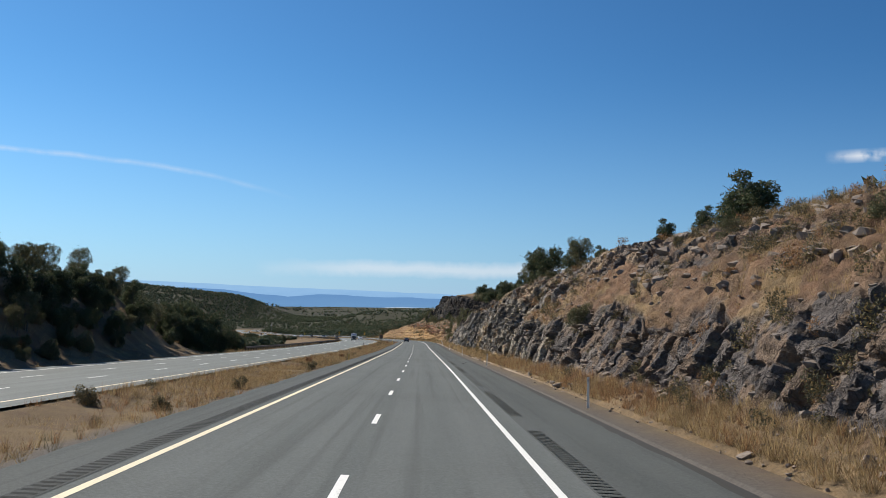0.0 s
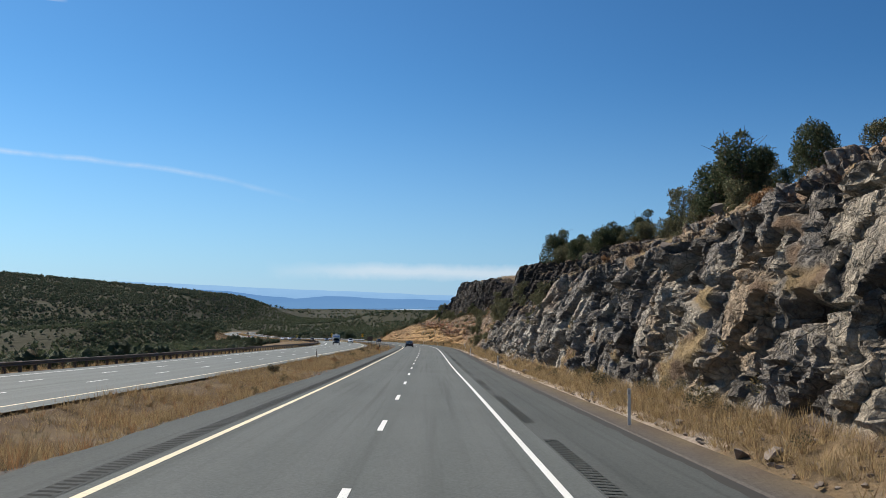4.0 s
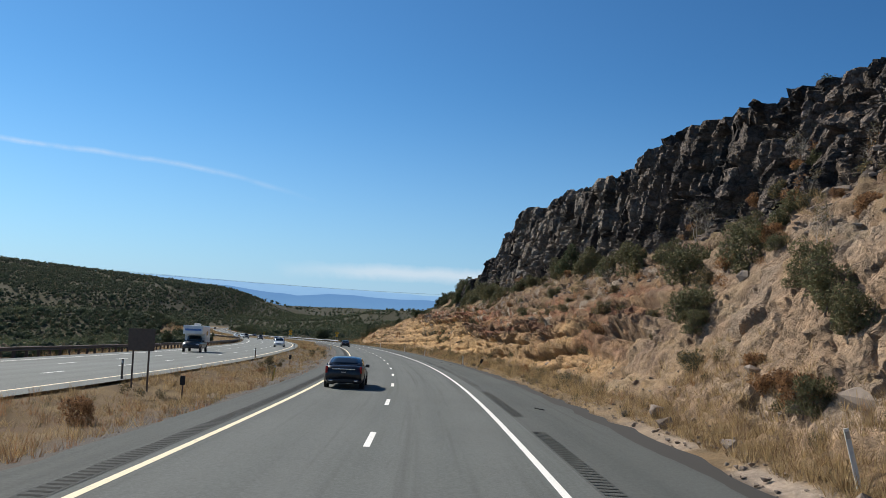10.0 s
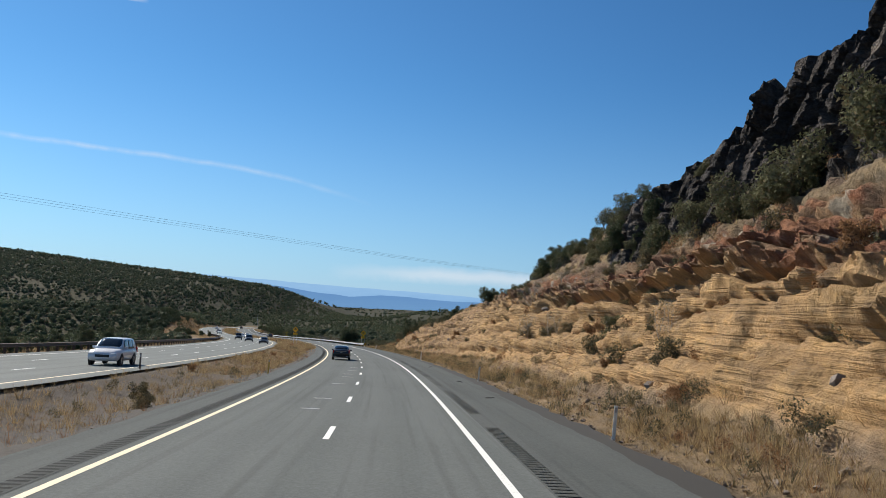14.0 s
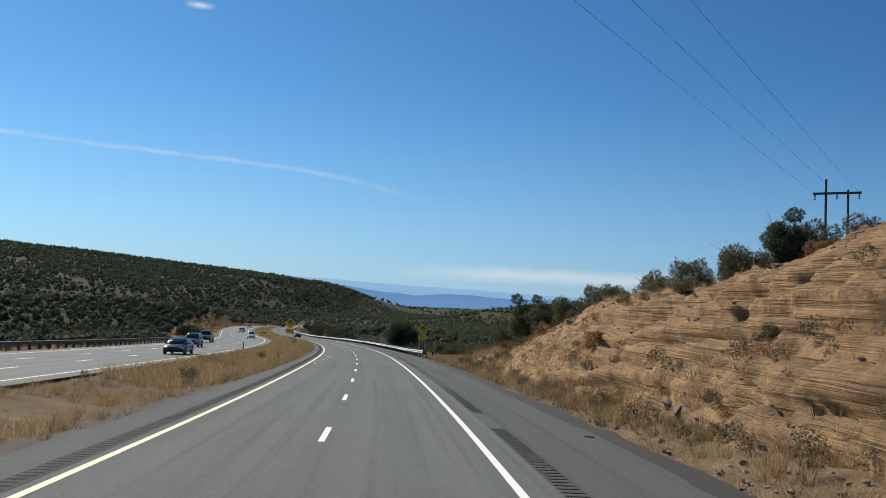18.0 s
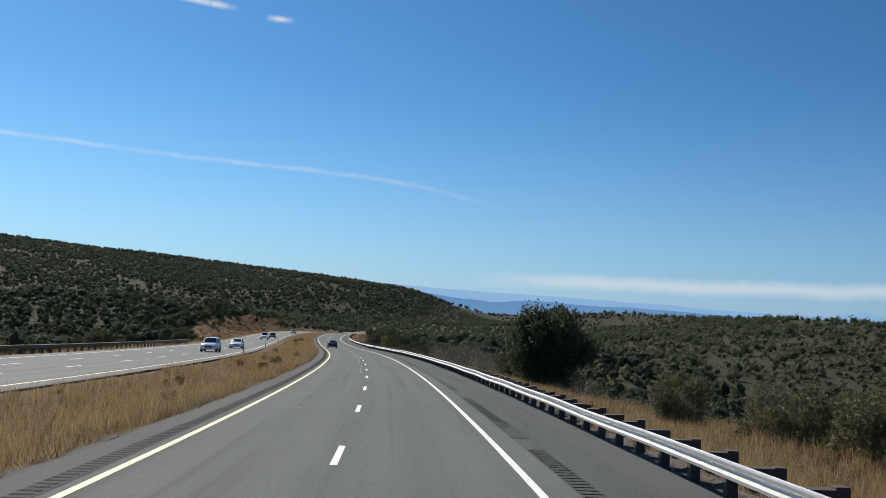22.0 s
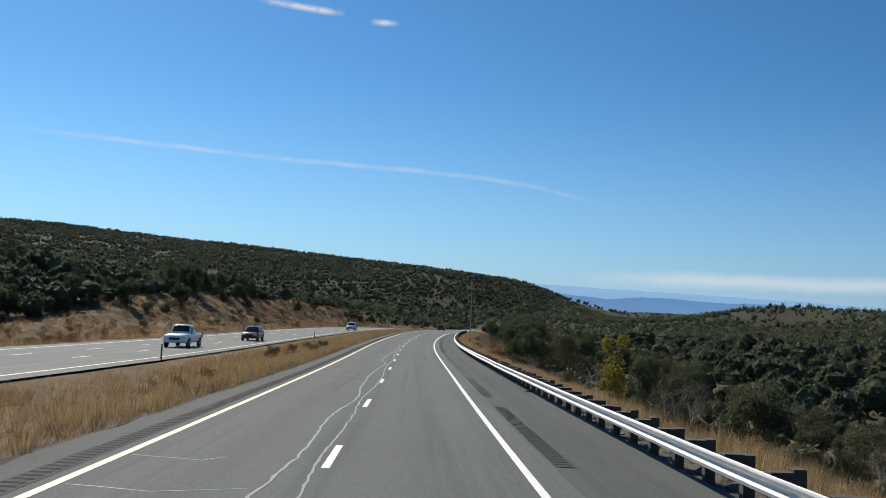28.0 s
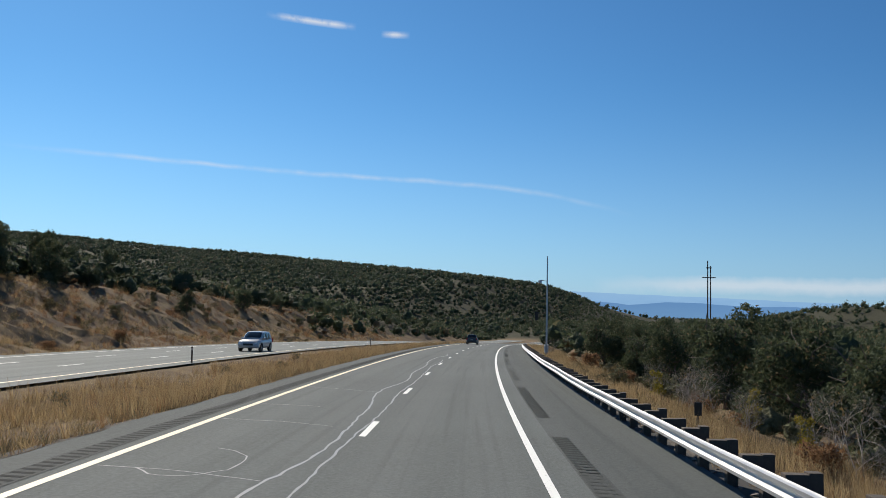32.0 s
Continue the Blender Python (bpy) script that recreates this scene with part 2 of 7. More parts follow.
def rock_material():
    """Stone and earth of the cutting; the kind of stone is laid in strata on the mesh."""
    m, n, pos = material("cut_rock")
    tone = n.add("ShaderNodeAttribute", attribute_name="strata").outputs["Color"]
    flat = n.add("ShaderNodeVectorMath", {0: pos, 1: (1.0, 1.0, 2.6)}, operation="MULTIPLY").outputs[0]
    a, b, c2 = n.noise(flat, 0.9, 6.0, 0.65), n.noise(pos, 6.0, 6.0, 0.7), n.noise(pos, 28.0, 4.0, 0.7)
    v = n.math("ADD", n.math("MULTIPLY", a, 0.9), n.math("ADD", n.math("MULTIPLY", b, 0.7), n.math("MULTIPLY", c2, 0.35)))
    scale = n.ramp(v, 0.72, 1.24)
    firm = n.add("ShaderNodeAttribute", attribute_name="hard").outputs["Fac"]
    lighter = n.add("ShaderNodeHueSaturation", {"Value": n.math("ADD", n.math("SUBTRACT", 0.6, n.math("MULTIPLY", firm, 0.38)), n.math("MULTIPLY", scale, n.math("ADD", 0.72, n.math("MULTIPLY", firm, 0.56)))), "Saturation": n.math("ADD", 0.85, n.math("MULTIPLY", a, 0.3)), "Color": tone}).outputs[0]
    seam = n.noise(n.add("ShaderNodeVectorMath", {0: pos, 1: (0.12, 0.12, 5.0)}, operation="MULTIPLY").outputs[0], 1.0, 5.0, 0.6)
    soft = n.add("ShaderNodeAttribute", attribute_name="bedded").outputs["Fac"]
    lighter = n.mix(n.math("MULTIPLY", n.math("MULTIPLY", n.ramp(seam, 0.49, 0.64), soft), 0.42), lighter, rgb(0.11, 0.07, 0.045))
    lichen = n.math("MULTIPLY", n.ramp(n.noise(pos, 2.2, 5.0, 0.7), 0.58, 0.72), 0.3)
    c = n.mix(lichen, lighter, rgb(0.17, 0.155, 0.12))
    crack = n.add("ShaderNodeTexVoronoi", {"Vector": n.add("ShaderNodeVectorMath", {0: pos, 1: n.add("ShaderNodeVectorMath", {0: n.add("ShaderNodeTexNoise", {"Vector": pos, "Scale": 1.4, "Detail": 3.0}).outputs["Color"], "Scale": 0.6}, operation="SCALE").outputs[0]}, operation="ADD").outputs[0], "Scale": 1.5}, feature="DISTANCE_TO_EDGE").outputs[0]
    hard = firm
    gap = n.math("MULTIPLY", n.ramp(crack, 0.04, 0.0), n.math("MULTIPLY", hard, n.ramp(b, 0.38, 0.55)))
    # darkens open cracks: the shade inside them is put into the colour
    c = n.mix(n.math("MULTIPLY", gap, 0.7), c, rgb(0.03, 0.026, 0.023))
    # chipped faces at two sizes
    wobble = n.add("ShaderNodeVectorMath", {0: pos, 1: n.add("ShaderNodeVectorMath", {0: n.add("ShaderNodeTexNoise", {"Vector": pos, "Scale": 3.0, "Detail": 3.0}).outputs["Color"], "Scale": 0.3}, operation="SCALE").outputs[0]}, operation="ADD").outputs[0]
    chips = []
    for size in (2.3, 6.5):
        v = n.add("ShaderNodeTexVoronoi", {"Vector": wobble, "Scale": size})
        v.distance = "MANHATTAN"
        chips.append(v.outputs["Distance"])
    chip = n.math("ADD", n.math("MULTIPLY", chips[0], -0.55), n.math("MULTIPLY", chips[1], -0.26))
    h = n.math("SUBTRACT", n.math("ADD", n.math("ADD", n.math("MULTIPLY", b, 0.35), n.math("MULTIPLY", chip, n.math("ADD", 0.28, n.math("MULTIPLY", hard, 0.85)))), n.math("MULTIPLY", c2, 0.25)), n.math("ADD", n.math("MULTIPLY", gap, 0.6), n.math("MULTIPLY", n.math("MULTIPLY", n.ramp(seam, 0.46, 0.6), soft), 0.35)))
    finish(n, c, 0.9, bump=h, bump_height=0.5, spec=0.15)
    return m


def leaf_material(name, dark, light, dry=(0.2, 0.16, 0.09), dryness=0.1, through_light=0.2):
    m, n, pos = material(name)
    rnd = n.add("ShaderNodeNewGeometry").outputs["Random Per Island"]
    ob = n.add("ShaderNodeObjectInfo").outputs["Random"]
    big = n.noise(pos, 0.09, 3.0)
    patch = n.ramp(n.noise(pos, 0.55, 4.0, 0.65), 0.3, 0.7)
    f = n.math("ADD", n.math("MULTIPLY", rnd, 0.42), n.math("ADD", n.math("MULTIPLY", n.math("ADD", big, ob), 0.22), n.math("MULTIPLY", patch, 0.3)))
    gaps = n.ramp(n.noise(pos, 4.5, 4.0, 0.7), 0.38, 0.62)
    c = n.mix(n.ramp(n.math("ADD", n.math("MULTIPLY", f, 0.75), n.math("MULTIPLY", gaps, 0.25)), 0.12, 0.9), rgb(*dark), rgb(*light))
    c = n.mix(n.ramp(rnd, 1.0 - dryness, 1.0 - dryness + 0.02), c, rgb(*dry))
    # thin blades and leaves let some light through
    ruffle = n.add("ShaderNodeBump", {"Height": gaps, "Distance": 0.25, "Strength": 0.7}).outputs[0]
    p = n.add("ShaderNodeBsdfPrincipled", {"Base Color": c, "Roughness": 0.75, "Specular IOR Level": 0.12, "Normal": ruffle})
    t = n.add("ShaderNodeBsdfTranslucent", {"Color": c})
    both = n.add("ShaderNodeMixShader", {0: through_light, 1: p.outputs[0], 2: t.outputs[0]})
    n.add("ShaderNodeOutputMaterial", {"Surface": both.outputs[0]})
    return m


def bark_material():
    m, n, pos = material("bark")
    f = n.noise(n.add("ShaderNodeVectorMath", {0: pos, 1: (9.0, 9.0, 1.5)}, operation="MULTIPLY").outputs[0], 2.0, 5.0)
    finish(n, n.mix(f, rgb(0.05, 0.038, 0.03), rgb(0.2, 0.165, 0.135)), 0.9, bump=f, bump_height=0.03)
    return m


def galvanised(name="galvanised_steel", shade=0.55):
    m, n, pos = material(name)
    f, g = n.noise(pos, 3.0, 5.0), n.noise(pos, 30.0, 4.0)
    c = n.mix(f, rgb(shade * 0.8, shade * 0.82, shade * 0.84), rgb(shade * 1.15, shade * 1.15, shade * 1.15))
    c = n.mix(n.math("MULTIPLY", n.ramp(g, 0.6, 0.8), 0.3), c, rgb(0.28, 0.24, 0.2))
    finish(n, c, n.math("ADD", 0.38, n.math("MULTIPLY", f, 0.2)), metal=0.75)
    return m


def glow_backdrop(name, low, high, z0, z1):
    """Distant mountains: haze from miles of air is put into a glowing colour."""
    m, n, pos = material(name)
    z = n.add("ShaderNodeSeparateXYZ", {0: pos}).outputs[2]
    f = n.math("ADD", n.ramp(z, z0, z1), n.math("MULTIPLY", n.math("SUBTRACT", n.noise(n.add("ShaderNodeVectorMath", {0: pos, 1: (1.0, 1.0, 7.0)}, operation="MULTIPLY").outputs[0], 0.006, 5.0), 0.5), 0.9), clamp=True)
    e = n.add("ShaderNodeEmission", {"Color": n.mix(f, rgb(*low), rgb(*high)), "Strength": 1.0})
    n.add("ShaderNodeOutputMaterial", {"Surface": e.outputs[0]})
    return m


ASPHALT, ASPHALT_FAR = asphalt("asphalt", 1.08), asphalt("worn_asphalt", 1.5)
SHOULDER, SHOULDER_DARK = asphalt("shoulder_asphalt", 0.78), asphalt("dark_shoulder_asphalt", 0.82)
WHITE, YELLOW = road_paint("white_road_paint", (0.78, 0.78, 0.75)), road_paint("yellow_road_paint", (0.8, 0.69, 0.48))
GROOVE_PALE = plain("worn_groove", (0.068, 0.073, 0.07), 0.95, spec=0.1)
GROOVE = plain("milled_groove", (0.036, 0.038, 0.037), 0.95, spec=0.1)
PATCH = asphalt("patched_asphalt", 0.6)
GRIT = plain("dark_grit", (0.026, 0.024, 0.022), 0.95, grain=0.6, scale=25.0)
# sun glint on the sealant is put into its pale grey
SEAL = plain("crack_sealant", (0.25, 0.25, 0.245), 0.45, grain=0.3)
GROUND, ROCK = ground_material(), rock_material()
JUNIPER = leaf_material("juniper_foliage", (0.038, 0.053, 0.03), (0.128, 0.152, 0.082), through_light=0.3)
OAK = leaf_material("scrub_oak_foliage", (0.065, 0.072, 0.036), (0.235, 0.23, 0.125), dryness=0.16)
SAGE = leaf_material("grey_shrub_foliage", (0.07, 0.065, 0.04), (0.2, 0.185, 0.115), (0.3, 0.22, 0.1), 0.3)
STRAW = leaf_material("dry_grass", (0.19, 0.13, 0.07), (0.56, 0.42, 0.23), (0.20, 0.125, 0.07), 0.2, 0.42)
RUSSET = leaf_material("russet_weed", (0.2, 0.1, 0.05), (0.42, 0.25, 0.13), (0.12, 0.07, 0.045), 0.2, 0.4)
GOLD_LEAF = leaf_material("autumn_leaf", (0.2, 0.16, 0.03), (0.5, 0.4, 0.07), (0.2, 0.2, 0.06), 0.2)
BARK, TWIG = bark_material(), plain("grey_twig", (0.4, 0.35, 0.29), 0.9, grain=0.3)
STEEL, RUST_STEEL = galvanised(shade=0.47), plain("weathered_steel", (0.13, 0.1, 0.08), 0.7, 0.4, 0.4)
POST_WOOD = plain("creosoted_timber", (0.075, 0.06, 0.048), 0.9, grain=0.4, scale=14.0)
BLACK_RUBBER = plain("rubber", (0.02, 0.02, 0.021), 0.8)
SIGN_YELLOW, SIGN_BLACK = plain("sign_yellow", (0.95, 0.5, 0.02), 0.45, grain=0.05), plain("sign_black", (0.012, 0.012, 0.012), 0.5)
WHITE_PLASTIC = plain("white_plastic", (0.72, 0.71, 0.66), 0.5)
STONE = plain("broken_stone", (0.2, 0.16, 0.13), 0.9, grain=0.5, scale=5.0)
YELLOW_POST = plain("faded_yellow_plastic", (0.55, 0.36, 0.08), 0.6)

# ---- the road's frame: s along, u to the right of the lane line, h above the road ----
STEP = 2.0
SS = np.arange(-120.0, 5000.0, STEP)


def spline(first, gap, values, x):
    """Catmull-Rom through evenly spaced values, held at the ends."""
    v = np.array(values)
    f = np.clip((np.asarray(x, float) - first) / gap, 0, len(v) - 1.001)
    i = f.astype(int)
    f = f - i
    a, b, c, e = [v[np.clip(i + k, 0, len(v) - 1)] for k in (-1, 0, 1, 2)]
    return b + 0.5 * f * (c - a + f * (2 * a - 5 * b + 4 * c - e + f * (3 * (b - c) + e - a)))


PSI = np.radians(spline(-40, 40, HEAD, SS))
ZG = spline(-80, 80, GRADE, SS) / 100 * np.clip((1500 - SS) / 300, 0, 1)
FALLS = spline(-80, 80, FALL, SS) / 100
HOME = int(120 / STEP)
MX, MY, MZ = [np.concatenate([[0], np.cumsum((g[1:] + g[:-1]) / 2 * STEP)]) for g in (-np.sin(PSI), np.cos(PSI), ZG)]
MX, MY, MZ = MX - MX[HOME], MY - MY[HOME], MZ - MZ[HOME]


def along(values, s):
    return np.interp(s, SS, values)


def place(s, u, h=0.0):
    """World point(s); h counts from the height of the lane line at s."""
    s, u = np.broadcast_arrays(np.asarray(s, float), np.asarray(u, float))
    p = along(PSI, s)
    return np.stack([along(MX, s) + u * np.cos(p), along(MY, s) + u * np.sin(p), along(MZ, s) + h + 0 * u], -1)


def tilt(s, u):
    """Height of the paved surface beside the lane line."""
    return np.asarray(u) * along(FALLS, s)


def spot(s, u, h=0.0, turn=0.0):
    """A pose on the road's frame, facing down the road."""
    x, y, z = place(s, u, h)
    return pose(x, y, z, 0, 0, math.degrees(float(along(PSI, s))) + turn)


def smooth(x, a, b):
    t = np.clip((x - a) / (b - a), 0, 1)
    return t * t * (3 - 2 * t)


def hashed(i, j, k, seed):
    h = (i * 374761393 + j * 668265263 + k * 2147483647 + seed * 974634577) & 0xFFFFFFFF
    h = ((h ^ (h >> 13)) * 1274126177) & 0xFFFFFFFF
    h = ((h ^ (h >> 16)) * 2246822519) & 0xFFFFFFFF
    return ((h ^ (h >> 15)) & 0xFFFFFF) / float(0xFFFFFF)


def lumps(x, y, size, seed=0):
    """Smooth value noise in the plane, about -1 to 1."""
    x, y = np.asarray(x) / size, np.asarray(y) / size
    i, j = np.floor(x).astype(np.int64), np.floor(y).astype(np.int64)
    f, g = x - i, y - j
    f, g = f * f * (3 - 2 * f), g * g * (3 - 2 * g)
    v = lambda a, b: hashed(i + a, j + b, 0 * i, seed)
    return 2 * ((v(0, 0) * (1 - f) + v(1, 0) * f) * (1 - g) + (v(0, 1) * (1 - f) + v(1, 1) * f) * g) - 1


def fractal(x, y, size, seed, octaves=4):
    """Lumps upon lumps."""
    return sum(0.55 ** k * lumps(x + 3.7 * k, y - 1.9 * k, size / 2 ** k, seed + k) for k in range(octaves))


def blocks(p, seed, square=True):
    """Nearest cell for points p, square-cut or round: three random numbers a cell, the way from its middle, and how near its border is."""
    base = np.floor(p).astype(np.int64)
    best = np.full(len(p), 9.0)
    second = np.full(len(p), 9.0)
    ids, away = np.zeros((len(p), 3)), np.zeros((len(p), 3))
    for a in (-1, 0, 1):
        for b in (-1, 0, 1):
            for c in (-1, 0, 1):
                i, j, k = base[:, 0] + a, base[:, 1] + b, base[:, 2] + c
                q = np.stack([i + hashed(i, j, k, seed), j + hashed(i, j, k, seed + 1), k + hashed(i, j, k, seed + 2)], 1)
                v = p - q
                size = np.abs(v)
                dist = 0.75 * size.max(1) + 0.25 * np.sqrt((v * v).sum(1)) if square else np.sqrt((v * v).sum(1))
                near = dist < best
                second = np.where(near, best, np.minimum(second, dist))
                best = np.where(near, dist, best)
                away[near] = v[near]
                ids[near] = np.stack([hashed(i, j, k, seed + 3), hashed(i, j, k, seed + 4), hashed(i, j, k, seed + 5)], 1)[near]
    return ids, away, second - best


def mesh_from(name, verts, faces, mat, attributes=(), colours=None, shade=False):
    """One mesh from arrays; faces all of one number of corners."""
    verts, faces = np.asarray(verts, np.float32), np.asarray(faces, np.int32)
    me = bpy.data.meshes.new(name)
    n, k = faces.shape
    me.vertices.add(len(verts))
    me.vertices.foreach_set("co", verts.ravel())
    me.loops.add(n * k)
    me.loops.foreach_set("vertex_index", faces.ravel())
    me.polygons.add(n)
    me.polygons.foreach_set("loop_start", np.arange(n, dtype=np.int32) * k)
    for key, values in dict(attributes).items():
        me.attributes.new(key, "FLOAT", "POINT").data.foreach_set("value", np.asarray(values, np.float32).ravel())
    if colours is not None:
        full = np.ones((len(verts), 4), np.float32)
        full[:, :3] = colours
        me.attributes.new("strata", "FLOAT_COLOR", "POINT").data.foreach_set("color", full.ravel())
    me.update(calc_edges=True)
    me.polygons.foreach_set("use_smooth", np.full(n, shade))
    me.materials.append(mat)
    return me


def sheet_faces(rows, cols):
    i = np.arange(rows * cols).reshape(rows, cols)
    return np.stack([i[:-1, :-1], i[:-1, 1:], i[1:, 1:], i[1:, :-1]], -1).reshape(-1, 4)


def part(name, bm, mat, parent=None, label=""):
    """Links a bmesh as one mesh object, under a thing or under a part."""
    me = bpy.data.meshes.new(name)
    bm.to_mesh(me)
    bm.free()
    me.materials.append(mat)
    ob = new(name, me)
    ob.parent = parent
    return tagged(ob, label)


def thing(name, m, label, category, group="", kind=""):
    ob = new(name)
    ob.matrix_world = m
    return tagged(ob, label, category, group, kind)


def piece(name, me, parent=None, m=None):
    ob = new(name, me)
    ob.parent = parent
    if m is not None:
        ob.matrix_local = m
    return ob


def box(bm, x0, x1, y0, y1, z0, z1, bevel=0.0):
    v = bmesh.ops.create_cube(bm, size=1.0, matrix=Matrix.LocRotScale(((x0 + x1) / 2, (y0 + y1) / 2, (z0 + z1) / 2), None, (abs(x1 - x0), abs(y1 - y0), abs(z1 - z0))))["verts"]
    if bevel:
        edges = {e for q in v for e in q.link_edges}
        bmesh.ops.bevel(bm, geom=list(edges), offset=bevel, segments=2, affect="EDGES", profile=0.6)
    return v


def rod(bm, a, b, r0, r1=None, sides=8):
    a, b = Vector(a), Vector(b)
    m = Matrix.Translation((a + b) / 2) @ (b - a).to_track_quat("Z", "Y").to_matrix().to_4x4()
    bmesh.ops.create_cone(bm, cap_ends=True, segments=sides, radius1=r0, radius2=r0 if r1 is None else r1, depth=(b - a).length, matrix=m)


# ---- shape of the land ----
# cutting on the right: at each s the pairs u, h from the foot of the slope to the land behind its rim
CUT_S = [-60, 0, 45, 85, 115, 137, 160, 195, 230, 257, 280, 300, 325, 355, 385, 410, 430, 445, 466, 490, 517, 550, 575, 590, 605, 622, 642]
CUT_1 = [(10, .3), (10, .3), (10.5, .3), (9.8, .3), (10.2, .3), (10.5, .3), (11, .3), (10.5, .3), (10.2, .3), (10.5, .3), (10.5, .3), (10.5, .2), (10, .2), (10.2, .5), (11, .5), (11, .5), (11, .5), (11, .5), (11, .5), (11, .3), (10.5, .2), (10, .1), (10, 0), (10.5, -.1), (11, -.1), (11, -.4), (11, -.8)]
CUT_2 = [(12, 2.5), (12.5, 3), (12, 3), (11.2, 3.2), (11, 3.5), (11.3, 4), (11.6, 4), (11.3, 4), (11.2, 3.5), (11.6, 3.1), (12, 3), (12.3, 2.4), (12.0, 2.5), (11.6, 3), (12.2, 3.4), (12.8, 3.7), (13.6, 4.3), (14.3, 4), (14.8, 4.5), (14, 5.5), (13.5, 4), (12.5, 3), (12, 2.5), (13, 1.5), (14, .9), (14, -.3), (14, -1.6)]
CUT_3 = [(16, 5.5), (16, 6), (15, 6), (13, 6), (12.3, 5.5), (11.9, 7.2), (12.3, 7), (12.5, 7), (12.3, 5.5), (13, 5.5), (14, 5), (14, 3.9), (13.9, 6.5), (15.8, 7), (15.5, 8.3), (15.5, 8), (15, 6.5), (15.5, 7), (16.5, 7.5), (16.5, 8), (16, 6.8), (15, 5), (15, 4), (16, 3.2), (17, 2.0), (17, -.2), (17, -2.6)]
CUT_4 = [(18, 6.5), (17, 6.5), (17, 7), (15, 8.5), (14, 8), (13, 8.2), (13.5, 7.9), (14.5, 7.8), (13.8, 8), (13.2, 7), (15.5, 7), (16.5, 8), (16, 9), (17, 9), (18.7, 10), (16.2, 9.5), (17, 9.5), (18, 9.5), (18.4, 8.7), (19, 10), (18.5, 8), (17, 5.6), (17.5, 4.5), (18, 4.2), (19, 2.5), (19, -.1), (19, -3.2)]
CUT_5 = [(22, 7.8), (20, 7.8), (19, 8.1), (17.5, 8.7), (17, 9.7), (15.2, 9.2), (16, 8.9), (17, 9.4), (15.5, 10.8), (14.3, 12.1), (17, 11.9), (17.5, 11.7), (18.3, 14.2), (18.5, 17.1), (19.6, 18.3), (18, 19.1), (20, 19.2), (20.5, 17.0), (21, 15.0), (21.5, 12.3), (21.5, 9.4), (20, 6.3), (20, 5), (21, 4.2), (22, 2.8), (22, -0.2), (22, -4.2)]
BACK_H = [12, 12.5, 13, 15, 15, 15, 16, 16.5, 16, 17, 17.5, 14.5, 15.5, 20, 22, 22, 20, 18, 16, 14.5, 12, 8, 6, 4.8, 3, -2, -9]
CUT_END = 642.0


def cut_profile(s):
    """u and h of the seven corners of the slope at each s."""
    out = [(np.full_like(s, 7.6), np.interp(s, CUT_S, np.array(CUT_1)[:, 1]) * 0 - 0.35)]
    for c in (CUT_1, CUT_2, CUT_3, CUT_4, CUT_5):
        a = np.array(c)
        out.append((np.interp(s, CUT_S, a[:, 0]), np.interp(s, CUT_S, a[:, 1])))
    out.append((np.full_like(s, 42.0), np.interp(s, CUT_S, BACK_H)))
    return np.array([o[0] for o in out]), np.array([o[1] for o in out])


def opposite_edge(s):
    """u of the inner line of the opposite carriageway."""
    return np.interp(s, [0, 600, 800, 950, 1200, 1500], [-13.5, -13.7, -14.9, -15.1, -15.1, -15.1])


def hill(x, y):
    """The wooded ridge far ahead on the left."""
    yc = 2080 + 0.08 * (x + 600)
    zc = np.minimum(1.3 - 0.085 * (x + 600), 80.0) - 42 * smooth(x, -615, -455)
    low = -58.0
    q = yc - y
    front = np.clip(q / 900, 0, 1) ** 1.7
    behind = np.clip(-q / 700, 0, 1)
    return np.maximum(low, low + (zc - low) * (1 - np.where(q > 0, front, behind)))


def far_land(x, y):
    base = -49 - 0.011 * np.clip(y - 1500, 0, 4000) + 3.0 * lumps(x, y, 170, 5) + 1.2 * lumps(x, y, 60, 6)
    base = base + 5 * smooth(x, 150, 700) * smooth(y, 700, 1400) * (1 - smooth(y, 2200, 3200))
    base = base + 9.5 * smooth(x, -340, -190) * smooth(y, 880, 1150) * (1 - smooth(y, 1700, 2300)) * (1 - smooth(x, 500, 900))
    base = base + 11 * smooth(x, -300, -190) * smooth(y, 950, 1150) * (1 - smooth(y, 1700, 2300)) * (1 - smooth(x, 600, 900))
    return np.maximum(base, hill(x, y) + 2.0 * lumps(x, y, 120, 8))


